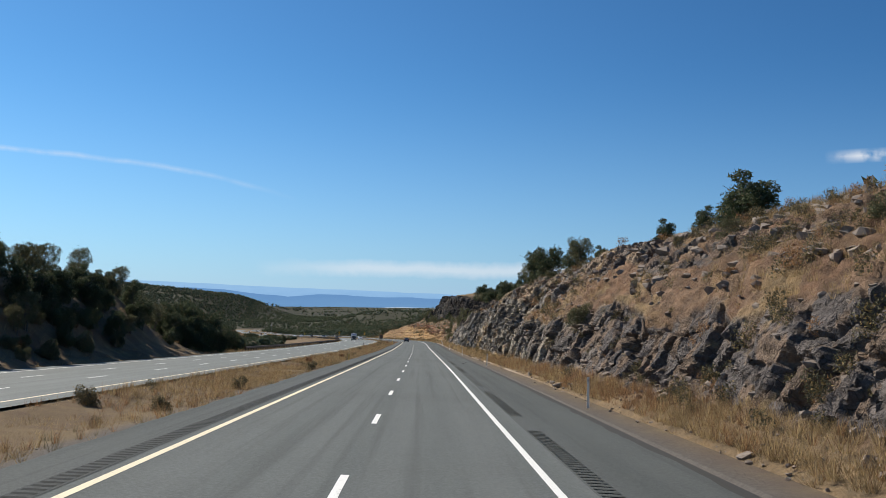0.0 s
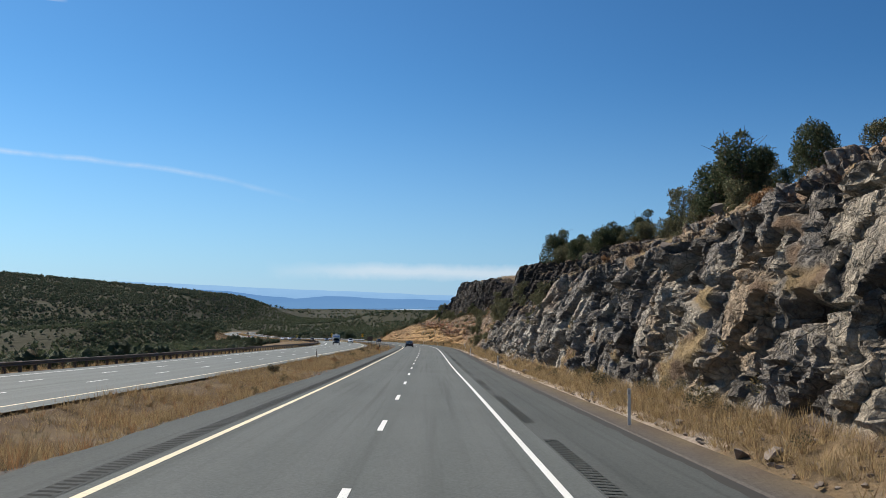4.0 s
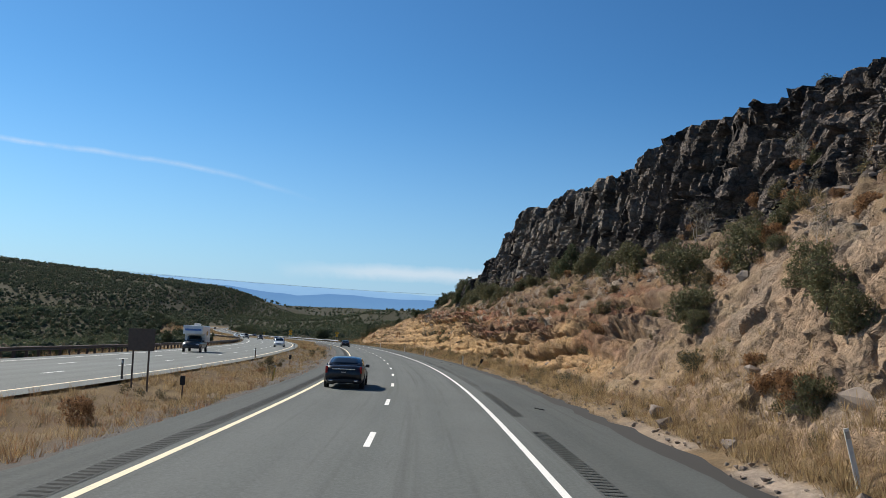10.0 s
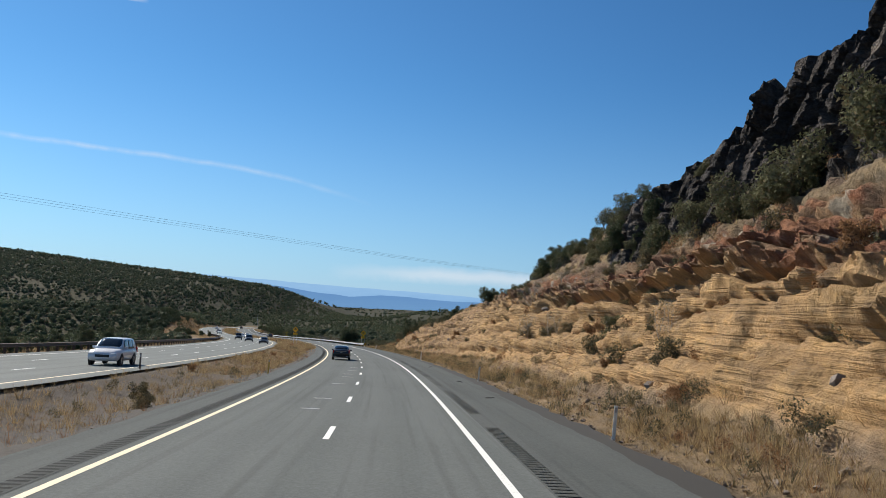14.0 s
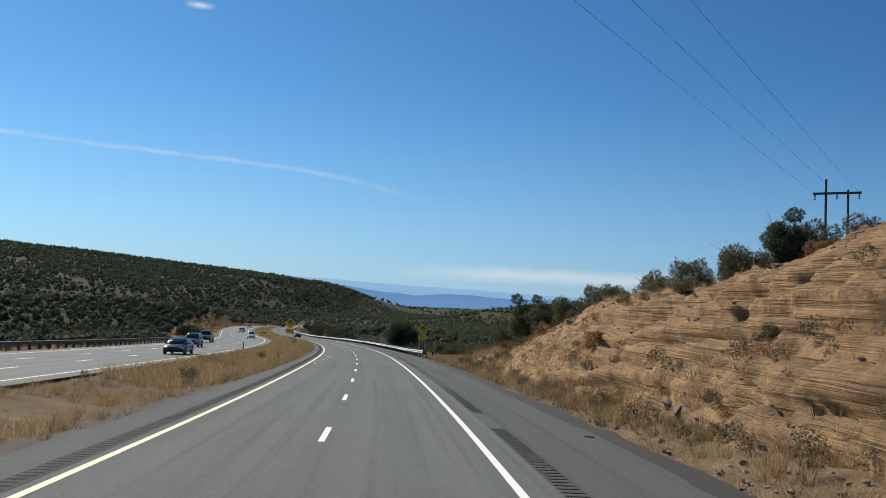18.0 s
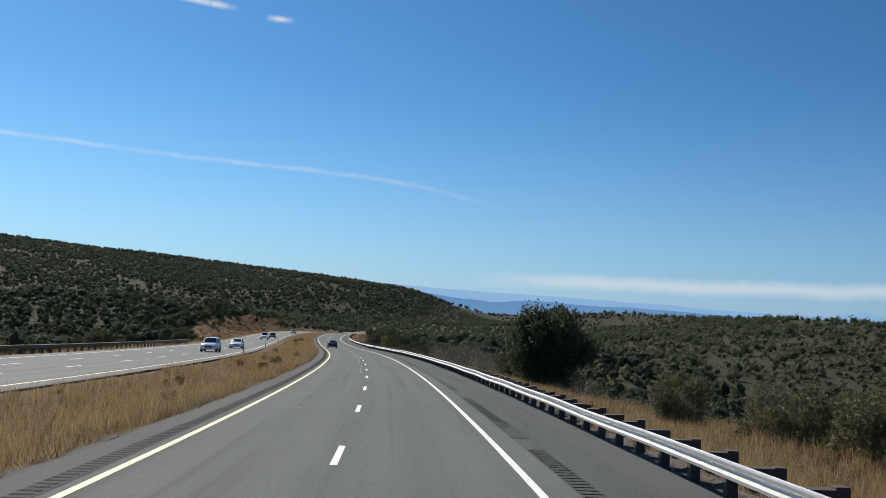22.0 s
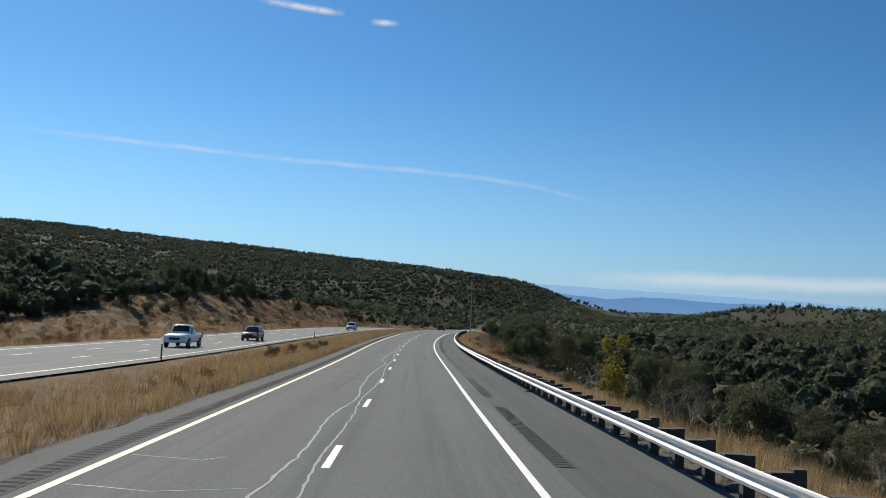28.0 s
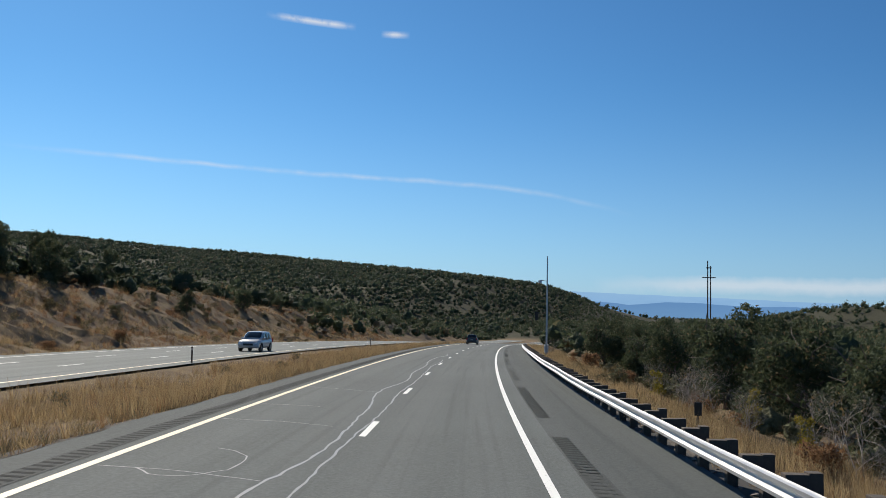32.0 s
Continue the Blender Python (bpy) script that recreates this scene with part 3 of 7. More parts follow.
def land(s, u):
    """Height over the lane line of the earth at s, u."""
    s, u = np.broadcast_arrays(np.asarray(s, float), np.asarray(u, float))
    xyz0 = place(s, u)
    zr = along(MZ, s)
    rough = 0.07 * lumps(xyz0[..., 0], xyz0[..., 1], 1.6, 1) + 0.12 * lumps(xyz0[..., 0], xyz0[..., 1], 5.0, 2)
    # right: under the cutting, or falling away past it
    pu, ph = cut_profile(np.clip(s, -60, 642).ravel())
    cut = np.empty(s.size)
    flat_u = u.ravel()
    for i in range(6):
        w = np.clip((flat_u - pu[i]) / np.maximum(pu[i + 1] - pu[i], 0.01), 0, 1)
        cut = ph[i] + (ph[i + 1] - ph[i]) * w if i == 0 else np.where(flat_u > pu[i], ph[i] + (ph[i + 1] - ph[i]) * w, cut)
    cut = cut.reshape(s.shape) - (0.9 * smooth(u, 8.2, 9.6) + 7.0 * smooth(u, 9.2, 12.5)) * (1 - smooth(u, 36, 41.5))
    fall = np.interp(u, [7.2, 8.6, 10, 13, 20, 35, 70, 150], [0, -.25, -.5, -1.3, -3.6, -8.5, -13, -15]) + rough * 2
    shelf = np.interp(u, [7.2, 8.6, 10, 13, 20, 35, 70, 150], [0, -.25, -.5, -1.1, -2.4, -4.2, -3.5, -0.5]) + rough * 2
    far_end = smooth(s, 790, 960)
    knob = np.interp(u, [7.2, 8.6, 10, 13, 20, 35, 70, 150], [0, -.25, -.4, -.7, -1.5, -4.0, -11, -15]) + rough * 2
    fall = fall + (knob - fall) * (1 - smooth(s, 655, 725))
    fall = (fall * (1 - far_end) + shelf * far_end) * (1 - 0.5 * smooth(s, 980, 1080)) + tilt(s, 7.0)
    right = np.where(s < CUT_END, cut, fall)
    # left: the median, the opposite road, and the slope beyond
    inner = opposite_edge(s)
    v = (u + 5.2) / (inner + 1.2 + 5.2)
    median = (1 - v) * tilt(s, -5.2) - 0.05 - 0.55 * np.sin(np.pi * np.clip(v, 0, 1)) ** 1 + rough * np.clip(v * 6, 0, 1) * np.clip((1 - v) * 6, 0, 1)
    d2 = inner - 13.2 - u
    bank = smooth(s, 870, 960) * (1 - smooth(s, 1250, 1400))
    knoll = smooth(s, 42, 80) * (1 - smooth(s, 122, 165))
    beyond = np.interp(d2, [0, 3, 30, 100, 300], [-0.1, -0.3, -3.5, -9, -20]) * (1 - np.maximum(bank, knoll)) + bank * (np.interp(d2, [0, 4, 14, 30, 60], [-.1, .7, 5.8, 8.6, 11]) + rough * 5) + knoll * (np.interp(d2, [0, 3, 6, 9, 22, 60], [-.1, 1.0, 4.3, 7.8, 9.3, 10.0]) + rough * 3)
    left = np.where(d2 > 0, beyond + rough, np.where(u < inner + 1.2, -0.12, median))
    near = np.where(u > 7.2, right, np.where(u > -5.2, np.minimum(tilt(s, u) - 0.25, 0.5), left))
    far = far_land(xyz0[..., 0], xyz0[..., 1]) - zr
    mixed = np.where(u > 0, smooth(u, 60, 330), smooth(-u, 70, 420))
    # past the last bend the road is lost in the land
    mixed = np.maximum(mixed, smooth(s, 1350, 1700))
    return near * (1 - mixed) + far * mixed


# the earth: one sheet, fine beside the road and wide towards the horizon
gs = np.concatenate([np.arange(-110, 0, 5), np.arange(0, 1130, 1.25), np.arange(1130, 1600, 8), np.arange(1600, 4900, 55)])
gu = np.concatenate([-np.geomspace(3600, 60, 46), np.arange(-58, -27, 2.0), np.arange(-27, -5.2, 0.75), [-5.2, -4.9, 0, 7.0, 7.2], np.arange(7.6, 42, 1.0), np.geomspace(43, 2600, 44)])
GS, GU = np.meshgrid(gs, gu, indexing="ij")
GH = land(GS, GU)
gravel = np.clip(np.where(GS > 560, smooth(-GU, 6.8, 5.9), smooth(-GU, 8.8, 6.8)) * smooth(-GU, 4.9, 5.3) + smooth(GU, 9.2, 7.4) * smooth(GU, 6.8, 7.2) + 0.75 * smooth(GS, 350, 385) * (1 - smooth(GS, 455, 490)) * (GU < -5) * (GU > -14), 0, 1)
bare_bank = smooth(GS, 250, 330) * (1 - smooth(GS, 1130, 1180))
brush = np.clip(smooth(GU + 5, 30, 70) + smooth(-GU, 31, 44) * (1 - bare_bank) + smooth(-GU, 46 - 10 * smooth(GS, 610, 650) * (1 - smooth(GS, 735, 790)), 60 - 8 * smooth(GS, 840, 880)) * bare_bank + smooth(GS, 1380, 1450), 0, 1)
ground = tagged(new("ground", mesh_from("ground", place(GS, GU, GH).reshape(-1, 3), sheet_faces(len(gs), len(gu)), GROUND, {"gravel": gravel, "brush": brush})), "dry tan earth with straw-coloured grass and gravel verges", "ground", kind="structure")


# ---- the two carriageways ----
def strip(name, us, s0, s1, step, lift, mat, level=False, thick=0.0):
    """A ribbon along the road. us: u of its long edges, or a function of s that gives them."""
    s = np.arange(s0, s1 + 0.01, step)
    cols = us(s) if callable(us) else np.repeat(np.array(us, float)[None], len(s), 0)
    g = np.repeat(s[:, None], cols.shape[1], 1)
    h = (0 * cols if level else tilt(g, cols)) + lift
    return mesh_from(name, place(g, cols, h).reshape(-1, 3), sheet_faces(*cols.shape), mat, {"lat": cols, "lon": g})


ROAD_END = 1420
road = tagged(new("road", mesh_from("road", *(lambda s, u: (place(*np.meshgrid(s, u, indexing="ij"), tilt(*np.meshgrid(s, u, indexing="ij"))).reshape(-1, 3), sheet_faces(len(s), len(u))))(np.arange(-110, ROAD_END, 2.0), np.array([-4.45, -3.66, -1.83, 0, 1.83, 3.66, 4.3])), ASPHALT, {"lat": np.meshgrid(np.arange(-110, ROAD_END, 2.0), np.array([-4.45, -3.66, -1.83, 0, 1.83, 3.66, 4.3]), indexing="ij")[1], "lon": np.meshgrid(np.arange(-110, ROAD_END, 2.0), np.array([-4.45, -3.66, -1.83, 0, 1.83, 3.66, 4.3]), indexing="ij")[0]})), "grey two-lane asphalt carriageway with worn wheel tracks", "road", kind="structure")


sh_r = tagged(new("shoulder_right", strip("shoulder_right", lambda s: np.stack([4.3 + 0 * s, 7.05 + 0.10 * lumps(s, 0 * s, 2.5, 31) + 0.05 * lumps(s, 0 * s, 0.8, 32)], 1), -110, ROAD_END, 0.5, -0.004, SHOULDER)), "darker asphalt shoulder with a crumbling edge", "road shoulder", kind="structure")
sh_l = tagged(new("shoulder_left", strip("shoulder_left", lambda s: np.stack([-5.45 + 0.4 * smooth(s, 520, 600) + 0.08 * lumps(s, 0 * s, 1.5, 33), -3.98 + 0 * s], 1), -110, ROAD_END, 0.5, 0.003, SHOULDER_DARK)), "narrow dark asphalt shoulder beside the median", "road shoulder", kind="structure")
# crumbled edge beyond the shoulder; its dark colour also holds the drop-off's shade
tagged(new("road_edge", strip("road_edge", lambda s: np.stack([6.95 + 0 * s, 7.9 + 0.25 * lumps(s, 0 * s, 1.7, 35)], 1), -110, 1100, 0.5, -0.06, GRIT)), "crumbled dark asphalt edge and grit", "road edge", kind="structure")

opposite = tagged(new("road_opposite", strip("road_opposite", lambda s: opposite_edge(s)[:, None] + np.array([1.2, 0, -3.66, -7.32, -10.98, -12.9])[None], -110, ROAD_END, 2.0, 0.0, ASPHALT_FAR, True)), "pale worn asphalt carriageway for oncoming traffic", "road", kind="structure")

piece("edge_line", strip("edge_line", [-3.74, -3.58], -110, ROAD_END, 1.0, 0.006, YELLOW), road)
piece("edge_line", strip("edge_line", [3.57, 3.73], -110, ROAD_END, 1.0, 0.006, WHITE), road)
piece("edge_line", strip("edge_line", lambda s: opposite_edge(s)[:, None] + np.array([-0.08, 0.08])[None], -110, ROAD_END, 2.0, 0.006, YELLOW, True), opposite)
piece("edge_line", strip("edge_line", lambda s: opposite_edge(s)[:, None] + np.array([-11.06, -10.9])[None], -110, ROAD_END, 2.0, 0.006, WHITE, True), opposite)
k = -8
while DASH_START + 12.19 * k < 1330:
    s0 = DASH_START + 12.19 * k
    ob = piece("lane_dash", strip("lane_dash", [-0.075, 0.075], s0 - 1.52, s0 + 1.53, 1.0167, 0.006, WHITE), road)
    for lane in (3.66, 7.32):
        mid = opposite_edge(np.array([s0]))[0] - lane
        piece("lane_dash", strip("lane_dash", [mid - 0.075, mid + 0.075], s0 - 1.5, s0 + 1.5, 1.0, 0.006, WHITE, True), opposite)
    k += 1


def bars(name, u0, u1, runs, gap, width, mat, label, parent):
    """Flat dark bars across the shoulder; the milled grooves' shade is in their colour."""
    s = np.concatenate([np.arange(a, b, gap) for a, b in runs])
    g = np.stack([s, s + width, s + width, s], 1)
    uu = np.repeat(np.array([[u0, u0, u1, u1]]), len(s), 0)
    v = place(g, uu, tilt(g, uu) + 0.010)
    ob = new(name, mesh_from(name, v.reshape(-1, 3), np.arange(len(s) * 4).reshape(-1, 4)[:, ::-1], mat))
    ob.parent = parent
    return tagged(ob, label, kind="stuff")


piece("patch", strip("patch", lambda s: np.stack([-4.4 + 0.04 * lumps(s, 0 * s, 0.7, 37), -3.95 + 0 * s], 1), -110, 1300, 0.35, 0.006, PATCH), sh_l)
bars("rumble_strip", -4.36, -4.02, [(-20, 1100)], 0.31, 0.13, GROOVE, "milled rumble strip grooves", sh_l)
bars("rumble_strip", 4.35, 4.75, [(a, a + 13.5) for a in np.arange(-18, 1100, 18.2)], 0.34, 0.14, GROOVE_PALE, "milled rumble strip grooves with gaps", sh_r)
# dark patched rectangles in the right shoulder
for i, s0 in enumerate(np.arange(95, 1010, 31.0)):
    if i % 3 == 0:
        piece("patch", strip("patch", [4.32, 4.8], s0, s0 + 4.5, 0.9, 0.005, PATCH), sh_r)

# ---- the rock cutting on the right ----
def cutting():
    s = np.concatenate([np.arange(-25, 30, 1.0), np.arange(30, 470, 0.15), np.arange(470, CUT_END + 0.1, 0.25)])
    pu, ph = cut_profile(s)
    counts = [7, 27, 30, 23, 50, 14]
    us, hs, lv = [], [], []
    for i, c in enumerate(counts):
        t = np.arange(c) / c
        if i == 5:
            t = t ** 1.7
        us.append(pu[i][:, None] + (pu[i + 1] - pu[i])[:, None] * t)
        hs.append(ph[i][:, None] + (ph[i + 1] - ph[i])[:, None] * t)
        lv.append(np.repeat((i + t)[None], len(s), 0))
    u, h, lv = [np.concatenate(a, 1) for a in (us, hs, lv)]
    g = np.repeat(s[:, None], u.shape[1], 1)
    shape = u.shape
    # soften the corners of the section
    for _ in range(2):
        u[:, 1:-1] = (u[:, :-2] + 2 * u[:, 1:-1] + u[:, 2:]) / 4
        h[:, 1:-1] = (h[:, :-2] + 2 * h[:, 1:-1] + h[:, 2:]) / 4
    # large bays and buttresses
    cliff = smooth(lv, 3.6, 4.1) * (1 - smooth(lv, 4.95, 5.25)) * smooth(g, 185, 235) * (1 - smooth(g, 460, 480))
    face = smooth(lv, 0.9, 1.3) * (1 - smooth(lv, 3.0, 3.4))
    hard = np.clip(face * np.interp(g, [0, 40, 60, 95, 276, 292, 325, 345, 430, 460, 600], [.6, .75, .85, 1, 1, .6, .3, .12, .1, .05, 0]) + smooth(lv, 3.0, 3.3) * (1 - smooth(lv, 4.9, 5.2)) * np.interp(g, [30, 78, 112, 190, 280, 300, 340, 470, 500], [.45, .6, .9, 1, .7, .3, .2, .2, .0]) + cliff, 0, 1)
    patchy = lumps(g + 3 * lumps(g, h * 3, 4, 3), h * 2.2, 4.6, 41) + 0.7 * lumps(g, h * 2, 1.7, 42)
    soft_spot = smooth(patchy, np.interp(g, [60, 80, 105, 190, 225, 290, 320], [0.2, 0.3, 0.45, 0.5, 0.7, 0.5, 0.1]), np.interp(g, [60, 80, 105, 190, 225, 290, 320], [0.5, 0.6, 0.8, 0.9, 1.2, 1.0, 0.55])) * (1 - cliff)
    first = 1 - smooth(g, 92, 125)
    low_band = 1 - smooth(lv + 0.35 * lumps(g, h, 5.0, 121), 1.9, 2.3)
    hard = hard * (1 - 0.85 * soft_spot * (1 - 0.6 * first * low_band))
    hard = hard * (1 - first * (1 - np.clip(low_band + 0.8 * smooth(lv + 0.3 * lumps(g, h, 6.0, 122), 3.1, 3.5) + 0.12, 0, 1)))
    bay = lumps(g, h, 19, 43) * 1.0 + lumps(g, h * 0.4, 8.5, 44) * 0.8
    P = np.stack([g.ravel(), u.ravel(), h.ravel()], 1)
    # joints run a little askew, and wander
    Q = P + np.stack([0.14 * P[:, 2] + 0.16 * lumps(P[:, 2], P[:, 0], 1.1, 101), 0.15 * lumps(P[:, 0], P[:, 2], 1.3, 102), 0.1 * P[:, 0] + 0.16 * lumps(P[:, 0], P[:, 2], 0.9, 103)], 1)
    ids, away, rim = blocks(Q / np.array([2.3, 2.5, 2.3]), 11)
    ids2, away2, rim2 = blocks(Q / np.array([0.9, 0.95, 0.95]) + 7.3, 12)
    ids3, away3, _ = blocks(P / np.array([0.40, 0.45, 0.40]) + 1.7, 14)
    tall, t_away, t_rim = blocks(Q / np.array([1.25, 2.0, 6.0]) + 3.1, 13)
    # broken ground, where the small blocks stand loose, beside smooth cleaved faces
    loose = smooth(lumps(P[:, 0] + P[:, 2], P[:, 2] * 1.3, 4.6, 104) + 0.5 * lumps(P[:, 0], P[:, 2], 1.9, 105), -0.45, 0.35)
    top_rim = 1 - 0.6 * smooth(lv.ravel(), 4.6, 4.95)
    big = ((ids[:, 0] - 0.5) * 0.95 + ((ids - 0.5) * away * np.array([0.9, 0.8, 0.7])).sum(1) * 0.55) * top_rim
    small = ((ids2[:, 0] - 0.5) * 0.46 + ((ids2 - 0.5) * away2).sum(1) * 0.34) * (0.25 + 0.85 * loose) * top_rim
    small = small + ((ids3[:, 0] - 0.5) * 0.19 + ((ids3 - 0.5) * away3).sum(1) * 0.18) * (0.35 + 0.65 * loose)
    column = (tall[:, 0] - 0.5) * 1.15 + ((tall - 0.5) * t_away * np.array([0.6, 1.0, 1.0])).sum(1) * 0.7 - 0.9 * (tall[:, 1] > 0.84)
    cr, hr = cliff.ravel(), hard.ravel()
    # blocks that have fallen out leave dark holes
    hole = (ids2[:, 1] > 0.9) * 0.42 * (0.4 + 0.6 * loose) + (ids[:, 2] > 0.9) * 0.55
    push = hr * (big * (1 - 0.6 * cr) + small * (1 - 0.25 * cr) - hole * (1 - 0.5 * cr)) + cr * column + (1 - hr) * (0.10 * lumps(P[:, 0], P[:, 2] * 2 + P[:, 1], 0.4, 44) + 0.17 * lumps(P[:, 0], P[:, 2] * 2 + P[:, 1], 0.9, 45) + 0.22 * lumps(P[:, 0], P[:, 2] * 2 + P[:, 1], 2.7, 46)) * (lv.ravel() > 0.8) * (1 - 0.55 * smooth(P[:, 0], 500, 535))
    # stones that stick out of the earth
    push = push + (1 - hr) * smooth(lv.ravel(), 0.9, 1.2) * (ids3[:, 2] > 0.86) * 0.16 * (1 - smooth(np.linalg.norm(away3, axis=1), 0.25, 0.5)) * (P[:, 0] < 345)
    # open joints between the blocks
    push = push - hr * (0.6 * (1 - smooth(rim, 0.0, 0.09)) + 0.28 * (1 - smooth(rim2, 0.0, 0.12)) * (0.3 + 0.7 * loose)) - cr * 0.9 * (1 - smooth(t_rim, 0.0, 0.1))
    crumbs = (ids3[:, 0] - 0.5) + ((ids3 - 0.5) * away3).sum(1)
    rugged = smooth(P[:, 0], 505, 540) * smooth(lv.ravel(), 0.9, 1.4) * (1 - smooth(lv.ravel(), 4.9, 5.2))
    push = push + rugged * (0.08 * small + 0.07 * crumbs + 0.07 * lumps(P[:, 0], P[:, 2] * 2, 0.5, 63) + 0.06 * lumps(P[:, 0], P[:, 2] * 3, 1.3, 57) + 0.2 * (np.sin(P[:, 2] * 4.2 + 0.5 * P[:, 0]) > 0.4) * (P[:, 2] > 3.2) * (lumps(P[:, 0], P[:, 2], 7.0, 58) > 0))
    push = push + (hr * 0.48 + 0.15) * bay.ravel() * smooth(lv.ravel(), 0.8, 1.5) * (1 - smooth(lv.ravel(), 5.0, 5.3))
    # sandstone beds: soft seams between them are hollowed, and rain has cut gullies
    ledge_zone = (smooth(g, 330, 350) * (1 - smooth(g, 545, 575)) * smooth(lv, 0.9, 1.2) * (1 - smooth(lv, 3.6, 3.9))).ravel()
    band = P[:, 2] + 0.35 * lumps(P[:, 0], P[:, 0] * 0, 13, 47) + 0.02 * (P[:, 0] - 400)
    crumble = fractal(P[:, 0], P[:, 2] * 1.7 + P[:, 1] * 0.8, 1.5, 150)
    bed = (band + 0.12 * lumps(P[:, 0], band, 2.2, 50)) / 0.95
    within = bed - np.floor(bed)
    seam = (1 - smooth(np.minimum(within, 1 - within), 0.05, 0.19)) * smooth(lumps(P[:, 0], np.floor(bed + 0.5) * 9.7, 5.5, 106), -0.5, 0.1)
    step = 0.12 * np.sin(within * np.pi) + 0.42 * (hashed(np.floor(bed).astype(np.int64), 0 * np.floor(bed).astype(np.int64), 0 * np.floor(bed).astype(np.int64), 7) - 0.5) - 0.55 * seam + 0.07 * crumble
    scal, s_away, _ = blocks(Q / np.array([2.4, 2.4, 1.15]) + 5.5, 15, False)
    scoop = (scal[:, 0] > 0.76) * (1 - smooth(np.linalg.norm(s_away, axis=1), 0.12, 0.42)) * smooth(-s_away[:, 2], -0.45, 0.0)
    step = step - 0.8 * scoop
    gully = -0.35 * np.clip(1 - np.abs(lumps(P[:, 0] + 0.5 * P[:, 2], P[:, 2] * 0.15, 3.1, 49)) * 5, 0, 1)
    # the red ledge overhangs a hollow in the soft ochre stone
    brow = np.interp(P[:, 0], [340, 400, 440, 470, 520], [2.6, 3.1, 6.6, 7.6, 10.0]) - 0.25 + 0.3 * lumps(P[:, 0], P[:, 0] * 0, 3.0, 59)
    over = band - brow
    broken = smooth(lumps(P[:, 0], P[:, 0] * 0, 4.5, 60) + 0.5 * lumps(P[:, 0], P[:, 2], 1.5, 62), -0.55, 0.1)
    front = smooth(over, -2.0, -0.5) * (1 - smooth(over, 0.3, 1.1))
    step = step + front * (0.75 + 0.35 * lumps(P[:, 0], P[:, 2] * 1.5, 2.2, 67))
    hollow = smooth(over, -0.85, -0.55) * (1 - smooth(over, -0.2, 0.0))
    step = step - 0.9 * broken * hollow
    rubbly = smooth(over, -0.1, 0.3) * (1 - smooth(lv.ravel(), 3.3, 3.9))
    slab, sl_away, sl_rim = blocks(Q / np.array([0.75, 0.8, 0.34]) + 9.1, 16)
    red_rock = smooth(over, -0.15, 0.1) * (1 - smooth(over, 1.3, 2.4))
    step = step + rubbly * (0.15 * crumble + 0.14 * lumps(P[:, 0], P[:, 2] * 2, 0.45, 111)) + red_rock * ((slab[:, 0] - 0.5) * 0.36 + ((slab - 0.5) * sl_away).sum(1) * 0.15 - 0.2 * (1 - smooth(sl_rim, 0.0, 0.12)))
    push = push + ledge_zone * (step + gully * 0.6)
    # a bank of harder sandstone high on the last slope
    ridge = smooth(P[:, 0], 528, 536) * (1 - smooth(P[:, 0], 566, 576))
    rise = P[:, 2] - np.interp(P[:, 0], [520, 545, 580], [3.3, 3.55, 3.8]) + 0.15 * lumps(P[:, 0], 0 * P[:, 0], 3.0, 71)
    crack = np.clip(1 - np.abs(lumps(P[:, 0] + 0.2 * P[:, 2], 0 * P[:, 0], 1.6, 72)) * 6, 0, 1)
    push = push + ridge * smooth(rise, 0.0, 0.12) * (1 - smooth(rise, 0.8, 1.3)) * (0.42 - 0.4 * crack + 0.15 * lumps(P[:, 0], P[:, 2] * 2, 0.8, 73))
    # move along the section's normal
    du, dh = np.gradient(u, axis=1), np.gradient(h, axis=1)
    ln = np.sqrt(du * du + dh * dh) + 1e-6
    nu, nh = -dh / ln, du / ln
    # rock breaks in upright faces: its blocks stand out towards the road, not up the slope
    upright = hard * 0.6 * smooth(np.abs(nu), 0.72, 0.95)
    nu, nh = nu * (1 - upright) - upright, nh * (1 - upright)
    keep = smooth(lv, 0.5, 1.1).ravel() * (1 - smooth(lv, 5.4, 5.9)).ravel()
    push = push * keep * smooth(g.ravel(), -26, -10)
    u2, h2 = u + nu * push.reshape(shape), h + nh * push.reshape(shape)
    g2 = g + (hard * 0.25).reshape(shape) * (ids2[:, 1].reshape(shape) - 0.5) * 0.7
    u2 = np.where(lv > 0.7, np.where(u2 < 9.4, 9.4 - 1.0 * (1 - np.exp(-(9.4 - np.minimum(u2, 9.4)) / 1.0)), u2), np.maximum(u2, 7.5))
    h2 = h2 + np.where(lv < 1, tilt(g, 7.5) * (1 - lv), 0)
    # kinds of stone and earth, in strata
    basalt, grey, tan = np.array([.052, .045, .042]), np.array([.26, .23, .20]), np.array([.42, .315, .215])
    pale, soil, red, ochre, straw = np.array([.50, .43, .34]), np.array([.20, .135, .09]), np.array([.25, .105, .06]), np.array([.50, .315, .15]), np.array([.29, .21, .115])
    n = len(P)
    rnd = ids2[:, 2:3]
    S, L = P[:, 0:1], lv.ravel()[:, None]
    mix = lambda a, b, f: a * (1 - f) + b * f
    pick = ids[:, 1:2]
    warm = lumps(P[:, 0], P[:, 2] * 1.4, 5.5, 107)[:, None]
    lower = mix(np.where(rnd < 0.45, grey * 0.55, grey * 1.1), np.where(pick < 0.6, tan * 1.05, pale * 0.92), smooth(pick + 0.42 * warm + 0.05 * smooth(S, 75, 115) + 0.42 * smooth(S, 180, 220) - 0.3 * (rnd < 0.22), 0.62, 0.72))
